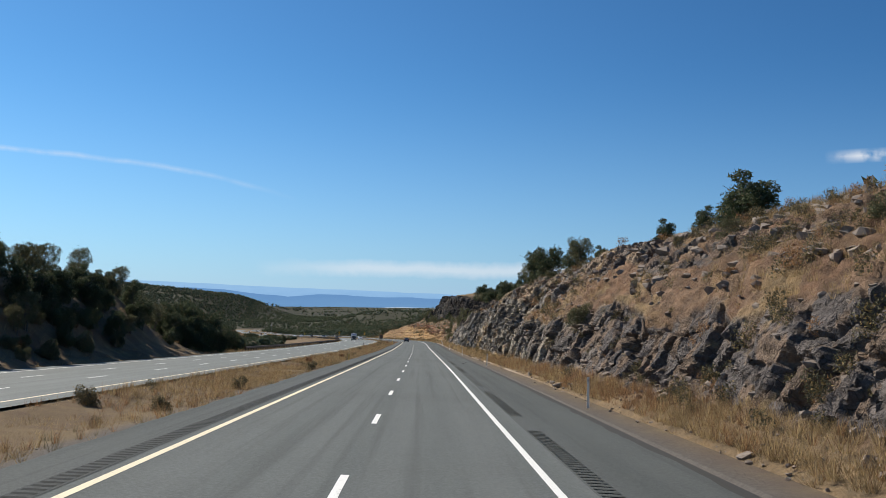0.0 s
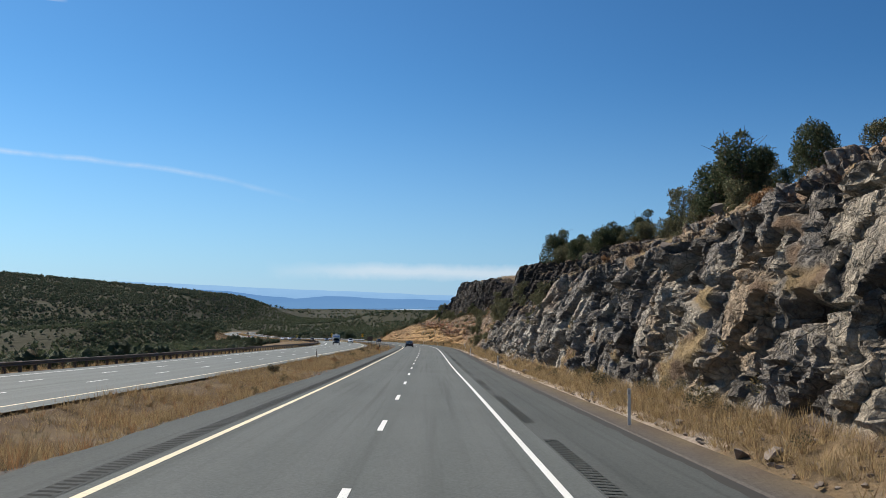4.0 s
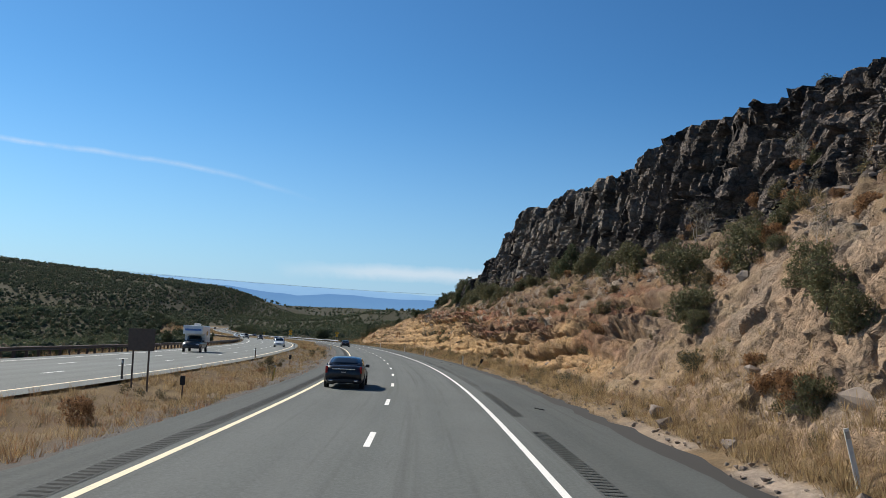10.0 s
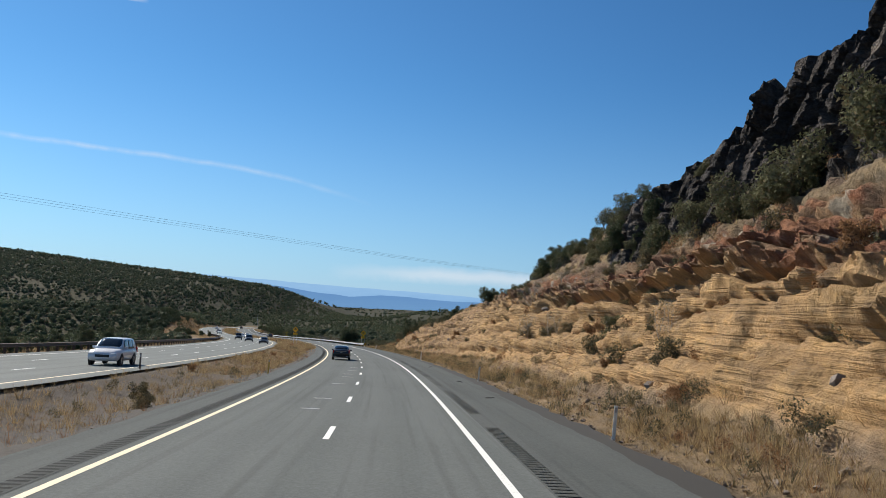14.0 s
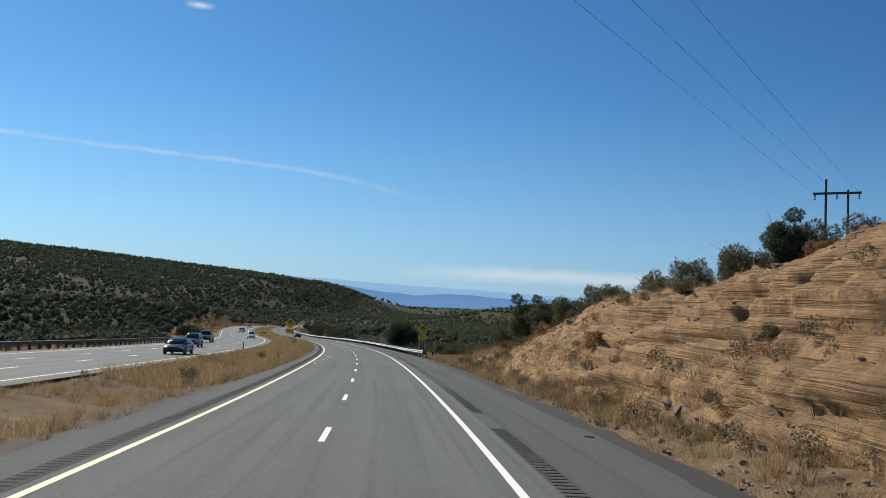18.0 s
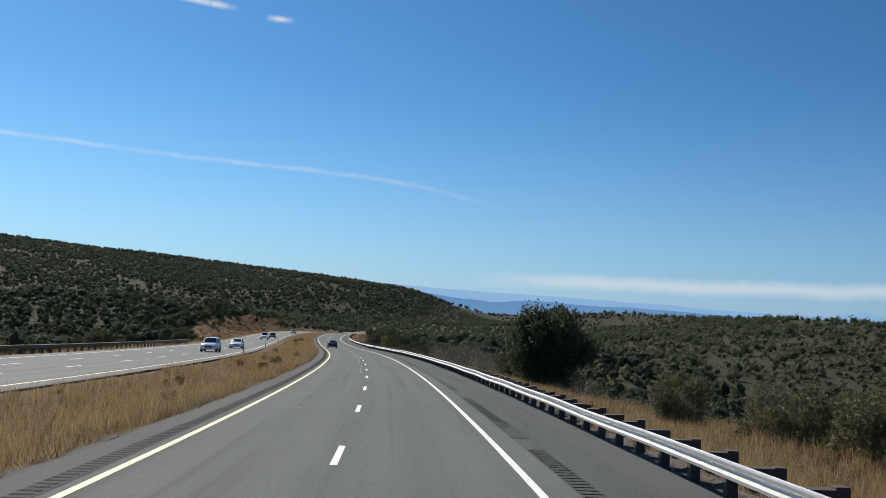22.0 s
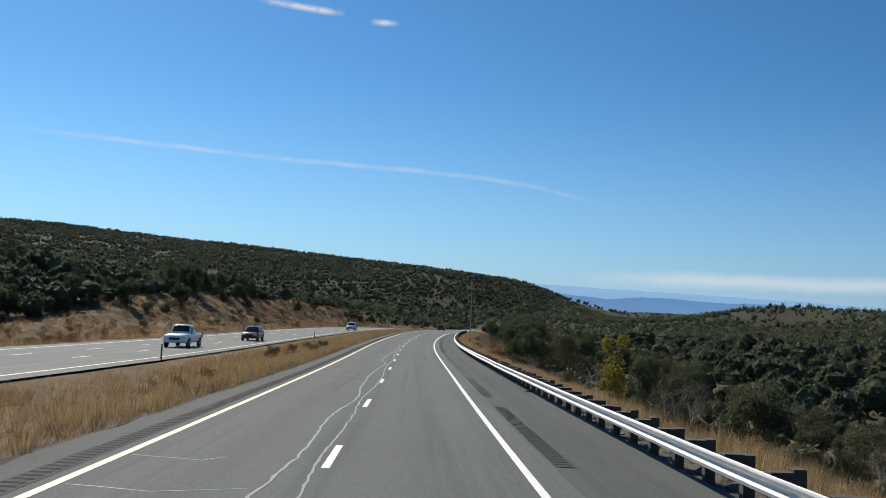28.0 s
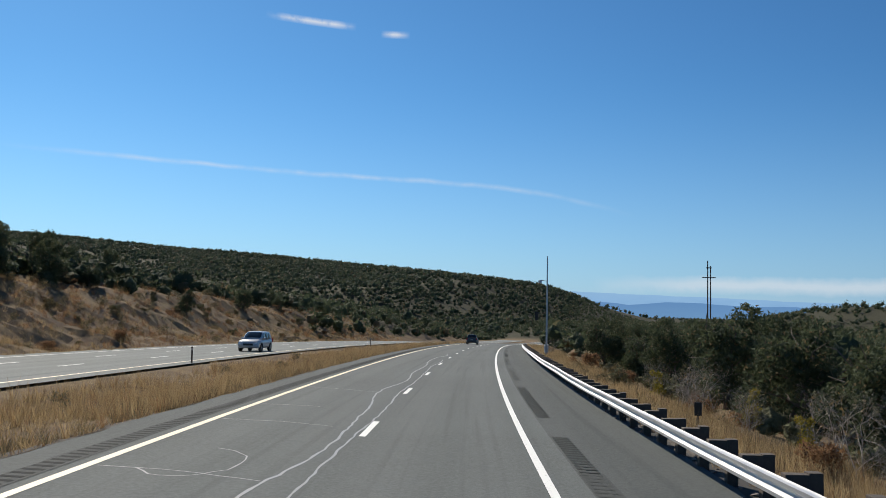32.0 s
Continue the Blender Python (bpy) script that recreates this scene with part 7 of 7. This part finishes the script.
# ---- sealed cracks in the asphalt ----
def seal_line(points, width, name="crack_seal"):
    """A poured sealant line through points (s, u), wandering a little."""
    r = random.Random(len(points) * 7 + int(points[0][0]))
    pts = []
    for (s0, u0), (s1, u1) in zip(points, points[1:]):
        n = max(2, int(math.hypot(s1 - s0, u1 - u0) / 0.35))
        for k in range(n):
            f = k / n
            pts.append((s0 + (s1 - s0) * f + r.uniform(-.03, .03), u0 + (u1 - u0) * f + r.uniform(-.03, .03)))
    pts.append(points[-1])
    a = np.array(pts)
    t = np.gradient(a, axis=0)
    t /= np.linalg.norm(t, axis=1)[:, None] + 1e-6
    wv = width * (0.7 + 0.6 * nr.random(len(a)))[:, None]
    side = np.stack([-t[:, 1], t[:, 0]], 1) * wv / 2
    g = np.stack([a[:, 0] - side[:, 0], a[:, 0] + side[:, 0]], 1)
    uu = np.stack([a[:, 1] - side[:, 1], a[:, 1] + side[:, 1]], 1)
    piece(name, mesh_from(name, place(g, uu, tilt(g, uu) + 0.005).reshape(-1, 3), sheet_faces(len(a), 2), SEAL), road)


def wander(s0, s1, u, amp, seed, step=3.0):
    return [(s, u + amp * float(lumps(np.array([s]), np.array([0.0]), 7.0, seed)[0])) for s in np.arange(s0, s1, step)]


seal_line(wander(582, 612, -2.9, 0.5, 81), 0.055)
seal_line(wander(690, 760, -0.45, 0.2, 82), 0.032)
seal_line(wander(805, 1000, -0.7, 0.3, 83, 1.7), 0.055)
seal_line(wander(805, 985, -0.2, 0.12, 84, 1.3), 0.045)
for i, s0 in enumerate([575, 598, 622, 660, 668, 676, 694, 700, 706, 711, 722, 735, 741, 746, 815, 818, 842, 846, 868, 874, 877, 890, 897, 903, 931, 934, 941, 945, 952]):
    end = -0.85 if i % 3 else -1.9
    seal_line([(s0, -3.5), (s0 + rng.uniform(-.3, .3), -2.2), (s0 + rng.uniform(-.5, .5), end)], 0.035)
for s0 in (706, 741, 935):
    seal_line([(s0 + 1.5 * math.cos(k * 0.5), -2.3 + 0.8 * math.sin(k * 0.5)) for k in range(9)], 0.03)
for s0, u0 in ((452, -0.9), (460, -0.7), (464, -0.8), (470, -0.6), (476, -0.6), (436, -1.1), (441, -1.0)):
    seal_line([(s0, u0 - 0.35), (s0 + 0.1, u0), (s0, u0 + 0.3)], 0.28)

# thrown tyre scraps and litter on the shoulder
for s, u in ((116, 5.6), (232, 5.9), (277, 6.1), (313, 6.3), (331, 5.9), (384, 6.2), (392, 6.1), (446, 6.0), (460, 6.3), (487, 6.2), (529, 6.6), (540, 6.9), (657, 7.0), (700, 6.9), (842, 6.9), (902, 7.0), (948, 6.9)):
    bm = bmesh.new()
    n = rng.randrange(5, 8)
    prev = Vector((0, 0, 0.02))
    for k in range(n):
        q = prev + Vector((rng.uniform(0.02, 0.09), rng.uniform(-.05, .05), rng.uniform(-.02, .025)))
        q.z = max(q.z, 0.015)
        rod(bm, prev, q, 0.022, 0.018, 5)
        prev = q
    ob = part("tyre_scrap", bm, BLACK_RUBBER)
    ob.matrix_world = spot(s, u, float(tilt(s, u)), rng.uniform(0, 360))
    tagged(ob, "torn strip of black tyre rubber on the shoulder", "debris", "tyre scraps")

# ---- vehicles ----
def paint(name, colour, rough=0.25):
    m, n, pos = material(name)
    f = n.noise(pos, 5.0, 5.0)
    finish(n, n.mix(f, rgb(*[v * 0.92 for v in colour]), rgb(*[min(1, v * 1.05) for v in colour])), n.math("ADD", rough, n.math("MULTIPLY", f, 0.1)), spec=0.4, **{"Coat Weight": 0.3, "Coat Roughness": 0.08})
    return m


def car_glass():
    m, n, pos = material("tinted_glass")
    finish(n, n.mix(n.noise(pos, 3.0), rgb(0.012, 0.014, 0.016), rgb(0.02, 0.023, 0.026)), 0.06, spec=0.7)
    return m


GLASS = car_glass()
RED_LAMP, CLEAR_LAMP = plain("red_lamp", (0.35, 0.012, 0.012), 0.15), plain("clear_lamp", (0.7, 0.72, 0.74), 0.12)
CHROME, DARK_TRIM = plain("chrome", (0.75, 0.76, 0.78), 0.12, 1.0, 0.05), plain("dark_trim", (0.02, 0.02, 0.021), 0.5)
ALLOY = plain("alloy", (0.5, 0.5, 0.52), 0.3, 0.9, 0.1)
PLATE = plain("number_plate", (0.5, 0.5, 0.47), 0.5)


def loft(bm, stations):
    """Joins rings of equally many points; closes the ends."""
    rings = [[bm.verts.new(p) for p in ring] for ring in stations]
    for a, b in zip(rings, rings[1:]):
        n = len(a)
        for i in range(n):
            bm.faces.new([a[i], a[(i + 1) % n], b[(i + 1) % n], b[i]])
    bm.faces.new(list(reversed(rings[0])))
    bm.faces.new(rings[-1])
    bmesh.ops.recalc_face_normals(bm, faces=bm.faces)


def ring(y, w, z0, z1, top, shoulder=0.93):
    """Cross section: sill, flank with a bulge, shoulder."""
    half = [(w * 0.86, z0), (w * 0.97, z0 + (z1 - z0) * 0.18), (w, z0 + (z1 - z0) * 0.5), (w * 0.985, z0 + (z1 - z0) * 0.78), (w * shoulder, z1), (w * 0.6, top)]
    return [(x, y, z) for x, z in half] + [(-x, y, z) for x, z in reversed(half)]


def smooth_all(ob):
    ob.data.polygons.foreach_set("use_smooth", [True] * len(ob.data.polygons))
    return ob


def wheel(parent, x, y, r, side):
    bm = bmesh.new()
    n = 20
    prof = [(r * 0.62, -0.1), (r * 0.93, -0.11), (r, -0.075), (r, 0.075), (r * 0.93, 0.11), (r * 0.62, 0.1)]
    rings = [[bm.verts.new((o, q * math.cos(k * 2 * math.pi / n), q * math.sin(k * 2 * math.pi / n))) for q, o in prof] for k in range(n)]
    for k in range(n):
        a, b = rings[k], rings[(k + 1) % n]
        for i in range(len(prof) - 1):
            bm.faces.new([a[i], a[i + 1], b[i + 1], b[i]])
    bmesh.ops.recalc_face_normals(bm, faces=bm.faces)
    w0 = part("wheel", bm, BLACK_RUBBER, parent)
    w0.matrix_local = pose(x, y, r)
    bm = bmesh.new()
    rod(bm, (side * 0.055, 0, 0), (side * 0.085, 0, 0), r * 0.2, r * 0.16, 12)
    for k in range(7):
        a = k * 2 * math.pi / 7
        rod(bm, (side * 0.07, 0, 0), (side * 0.07, r * 0.6 * math.cos(a), r * 0.6 * math.sin(a)), 0.035, 0.028, 6)
    rod(bm, (side * 0.0, 0, 0), (side * 0.02, 0, 0), r * 0.62, r * 0.62, 20)
    part("rim", bm, ALLOY, w0)


KINDS = {
    # name: length, half width, sill, belt profile (y fraction, belt z), cabin (y0 base, y0 roof, y1 roof, y1 base), roof z, wheel radius, axles
    "sedan": (4.95, 0.915, 0.24, [(-.5, .70), (-.497, .90), (-.475, 1.03), (-.40, 1.06), (-.2, 1.0), (.15, .95), (.38, .82), (.47, .70), (.5, .58)], (-.36, -.18, .05, .25), 1.43, .335, (-.30, .31)),
    "suv": (4.65, 0.94, 0.30, [(-.5, .75), (-.48, 1.02), (-.40, 1.08), (-.2, 1.06), (.2, 1.04), (.40, .98), (.47, .84), (.5, .66)], (-.47, -.40, .06, .24), 1.70, .36, (-.29, .31)),
    "pickup": (5.85, 1.0, 0.42, [(-.5, .95), (-.49, 1.22), (-.3, 1.24), (-.1, 1.22), (.2, 1.2), (.42, 1.14), (.48, 1.0), (.5, .8)], (-.10, -.07, .11, .20), 1.92, .41, (-.31, .32)),
}


def vehicle(kind, m, colour, label, camper=False):
    """y points to the vehicle's front."""
    L, W, sill, belt, cab, roof, wr, axles = KINDS[kind]
    ob = thing("pickup_truck" if kind == "pickup" else ("suv" if kind == "suv" else "sedan"), m, label, "car" if kind != "pickup" else "truck", "cars on the road")
    bm = bmesh.new()
    st = []
    for f, z in belt:
        nose = 1 - 0.10 * smooth(np.array(abs(f)), 0.40, 0.5)
        zz = sill + (0.12 if abs(f) > 0.48 else 0.0)
        st.append(ring(f * L, W * float(nose), zz, z - 0.05, z))
    loft(bm, st)
    body = smooth_all(part("body", bm, colour, ob))
    zb = lambda f: float(np.interp(f, [b[0] for b in belt], [b[1] for b in belt]))
    # cabin: a rounded shell whose height and width change along its length
    c0, c1, c2, c3 = cab

    def crest(f):
        """Height of the cabin's top along the middle."""
        if f < c1:
            q = max(0.0, (f - c0) / (c1 - c0))
            return zb(f) + (roof - 0.02 - zb(f)) * (1 - (1 - q) ** 1.5)
        if f > c2:
            q = max(0.0, (c3 - f) / (c3 - c2))
            return zb(f) + (roof - 0.03 - zb(f)) * (1 - (1 - q) ** 1.35)
        return roof - 0.03 * ((f - (c1 + c2) / 2) / ((c2 - c1) / 2)) ** 2 + 0.008

    def flank(f, q):
        """Half width of the cabin at q of its height."""
        up = (crest(f) - zb(f)) / (roof - zb(0))
        ends = 0.86 + 0.06 * min(1.0, min(f - c0, c3 - f) / 0.08)
        return W * (ends - 0.2 * q * up)

    def shell(f):
        lo, hi = zb(f) - 0.05, crest(f)
        half = [(flank(f, 0), lo), (flank(f, .5), lo + (hi - lo) * .5), (flank(f, .85), lo + (hi - lo) * .85), (flank(f, 1) * .9, hi - 0.03 * min(1, (hi - lo) / .4)), (flank(f, 1) * .5, hi)]
        return [(x, f * L, z) for x, z in half] + [(-x, f * L, z) for x, z in reversed(half)]

    bm = bmesh.new()
    loft(bm, [shell(c0 + (c3 - c0) * q / 24) for q in range(25)])
    smooth_all(part("roof", bm, colour, ob))

    def skin(name, fs, point):
        """A pane that follows the cabin's shell."""
        bm = bmesh.new()
        grid = [[bm.verts.new(point(f, q / 5)) for q in range(6)] for f in fs]
        for a, b in zip(grid, grid[1:]):
            for q in range(5):
                bm.faces.new([a[q], a[q + 1], b[q + 1], b[q]])
        bmesh.ops.recalc_face_normals(bm, faces=bm.faces)
        bmesh.ops.solidify(bm, geom=list(bm.faces), thickness=0.006)
        smooth_all(part(name, bm, GLASS, ob))

    across = lambda f, q: ((2 * q - 1) * flank(f, 1) * 0.9, f * L, crest(f) + 0.014 - 0.03 * abs(2 * q - 1) ** 3)
    skin("rear_window", [c0 + (c1 - c0) * (0.14 + 0.78 * k / 5) for k in range(6)], across)
    skin("windscreen", [c2 + (c3 - c2) * (0.1 + 0.76 * k / 5) for k in range(6)], across)
    length = c3 - c0
    doors = ((c0 + .20 * length, c0 + .30 * length), (c0 + .32 * length, c0 + .56 * length), (c0 + .58 * length, c0 + .86 * length))
    for sgn in (1, -1):
        for f0, f1 in doors:
            def side(f, q):
                lo, hi = zb(f) + 0.01, zb(f) - 0.05 + (crest(f) - zb(f) + 0.05) * 0.84
                z = lo + (hi - lo) * q
                share = (z - zb(f) + 0.05) / (crest(f) - zb(f) + 0.05)
                return (sgn * (flank(f, min(share, .85)) + 0.008), f * L, z)
            skin("side_window", [f0 + (f1 - f0) * k / 4 for k in range(5)], side)
        bm = bmesh.new()
        prev = None
        for k in range(9):
            f = doors[0][0] + (doors[2][1] - doors[0][0]) * k / 8
            q = Vector((sgn * (flank(f, 0) + 0.012), f * L, zb(f) + 0.0))
            if prev is not None:
                rod(bm, prev, q, 0.012, 0.012, 5)
            prev = q
        part("window_trim", bm, CHROME if kind == "sedan" else DARK_TRIM, body)
        bm = bmesh.new()
        box(bm, sgn * W * .93, sgn * (W * .93 + .2), c3 * L - .45, c3 * L - .3, zb(c3), zb(c3) + .15, .03)
        part("mirror", bm, colour, ob)
        # lamps
        bm = bmesh.new()
        if kind == "sedan":
            box(bm, sgn * W * .80, sgn * W * .915, -.5 * L - .012, -.46 * L, .70, 1.02, .03)
        else:
            box(bm, sgn * W * .76, sgn * W * .95, -.5 * L - .01, -.47 * L, .78, 1.1, .03)
        part("tail_lamp", bm, RED_LAMP, body)
        bm = bmesh.new()
        box(bm, sgn * W * .5, sgn * W * .9, .455 * L, .492 * L, zb(.49) - .13, zb(.49) + .05, .03)
        part("headlamp", bm, CLEAR_LAMP, body)
        for f in axles:
            bm = bmesh.new()
            rod(bm, (sgn * (W - .12), f * L, wr), (sgn * (W + .004), f * L, wr), wr * 1.16, wr * 1.16, 22)
            part("wheel_arch", bm, DARK_TRIM, body)
            wheel(ob, sgn * (W - .09), f * L, wr, sgn)
        bm = bmesh.new()
        for f in (-.02, -.2) if kind != "pickup" else (.03,):
            box(bm, sgn * W * .985, sgn * (W + .012), f * L, f * L + .16, zb(f) - .17, zb(f) - .14, .005)
        part("door_handle", bm, CHROME, body)
    bm = bmesh.new()
    box(bm, -W * .45, W * .45, .478 * L, .503 * L, sill + .22, zb(.49) - .04, .02)
    part("grille", bm, DARK_TRIM, body)
    bm = bmesh.new()
    box(bm, -W * .8, W * .8, -.505 * L, -.47 * L, sill + .06, sill + .2, .03)
    part("rear_bumper", bm, DARK_TRIM if kind != "pickup" else CHROME, body)
    bm = bmesh.new()
    box(bm, -.16, .16, -.5 * L - .022, -.5 * L + .03, zb(-.5) - .02, zb(-.5) + .13, .004)
    plate = part("number_plate", bm, PLATE if kind != "sedan" else DARK_TRIM, body)
    bm = bmesh.new()
    box(bm, -.11, .11, -.5 * L - .026, -.5 * L - .023, zb(-.5) + .035, zb(-.5) + .075)
    part("plate_bar", bm, DARK_TRIM if kind != "sedan" else PLATE, plate)
    if kind == "sedan":
        bm = bmesh.new()
        box(bm, -W * .56, W * .56, -.503 * L, -.47 * L, .875, .92, .01)
        part("trim_strip", bm, CHROME, body)
        for sgn in (1, -1):
            bm = bmesh.new()
            box(bm, sgn * .48, sgn * .66, -.51 * L, -.48 * L, .33, .40, .015)
            part("exhaust", bm, CHROME, body)
    if camper:
        bm = bmesh.new()
        loft(bm, [[(x, y, z) for x, z in ((1.1, z0), (1.1, 2.85), (1.0, 3.0), (-1.0, 3.0), (-1.1, 2.85), (-1.1, z0))] for y, z0 in ((-3.1, 1.15), (-2.9, 1.1), (.6, 1.25))])
        box(bm, -1.1, 1.1, .55, 1.95, 2.02, 3.0, .08)
        cb = part("camper_box", bm, CAMPER_WHITE, ob, "white slide-in camper body over the bed")
        bm = bmesh.new()
        box(bm, -.9, .9, 1.93, 1.965, 2.4, 2.62, .01)
        part("stripe", bm, plain("blue_stripe", (0.1, 0.2, 0.45), 0.4), cb)
        bm = bmesh.new()
        box(bm, -.35, .35, -1.2, -.5, 3.0, 3.25, .06)
        part("roof_unit", bm, CAMPER_WHITE, cb)
        for sgn in (1, -1):
            bm = bmesh.new()
            box(bm, sgn * 1.09, sgn * 1.112, -1.6, -.6, 1.9, 2.4, .02)
            part("side_window", bm, GLASS, cb)
    elif kind == "pickup":
        bm = bmesh.new()
        box(bm, -W * .82, W * .82, -.47 * L, -.12 * L, 1.235, 1.27, .01)
        part("bed_cover", bm, DARK_TRIM, ob)
    return ob


CAMPER_WHITE = paint("camper_white", (0.75, 0.75, 0.73), 0.35)
BLACK_PAINT, WHITE_PAINT = paint("black_paint", (0.012, 0.014, 0.02)), paint("white_paint", (0.72, 0.73, 0.74))
MAROON_PAINT, GREY_PAINT, SILVER_PAINT = paint("maroon_paint", (0.12, 0.016, 0.016)), paint("dark_grey_paint", (0.05, 0.053, 0.058)), paint("silver_paint", (0.42, 0.43, 0.45))


def on_road(s, u, level, back=False):
    return spot(s, u, 0.006 if level else float(tilt(s, u)) + 0.006, 180 if back else 0) @ pose(0, 0, 0, math.degrees(math.atan(float(along(ZG, s)))) * (-1 if back else 1), 0, 0)


vehicle("sedan", on_road(340.8, -2.22, False), BLACK_PAINT, "glossy black four-door sedan on the grey road")
vehicle("sedan", on_road(497.5, -2.0, False), BLACK_PAINT, "black four-door sedan further down the grey road")
vehicle("suv", on_road(1072.0, -1.95, False), GREY_PAINT, "dark grey compact car far down the road")
vehicle("sedan", on_road(801.0, -1.95, False), BLACK_PAINT, "black four-door sedan ahead on the descending road")
vehicle("pickup", on_road(401.0, -21.4, True, True), GREY_PAINT, "dark pickup carrying a white camper in the oncoming lane", True)
vehicle("suv", on_road(463.0, -15.6, True, True), WHITE_PAINT, "white sport utility car in the oncoming lane")
vehicle("suv", on_road(627.5, -19.6, True, True), GREY_PAINT, "dark grey sport utility car in the middle oncoming lane")
vehicle("sedan", on_road(595.5, -15.5, True, True), BLACK_PAINT, "black sedan coming up the inner oncoming lane")
vehicle("pickup", on_road(665.0, -22.6, True, True), GREY_PAINT, "grey pickup climbing in the outer oncoming lane")
vehicle("suv", on_road(735.8, -17.6, True, True), WHITE_PAINT, "white boxy sport utility car in the oncoming lane")
vehicle("sedan", on_road(764.0, -17.2, True, True), WHITE_PAINT, "white sedan in the oncoming lane")
vehicle("pickup", on_road(878.5, -18.6, True, True), WHITE_PAINT, "white pickup truck in the oncoming lane")
vehicle("suv", on_road(904.5, -17.6, True, True), MAROON_PAINT, "dark red sport utility car in the oncoming lane")
vehicle("suv", on_road(994.5, -17.0, True, True), SILVER_PAINT, "silver white sport utility car in the oncoming lane")
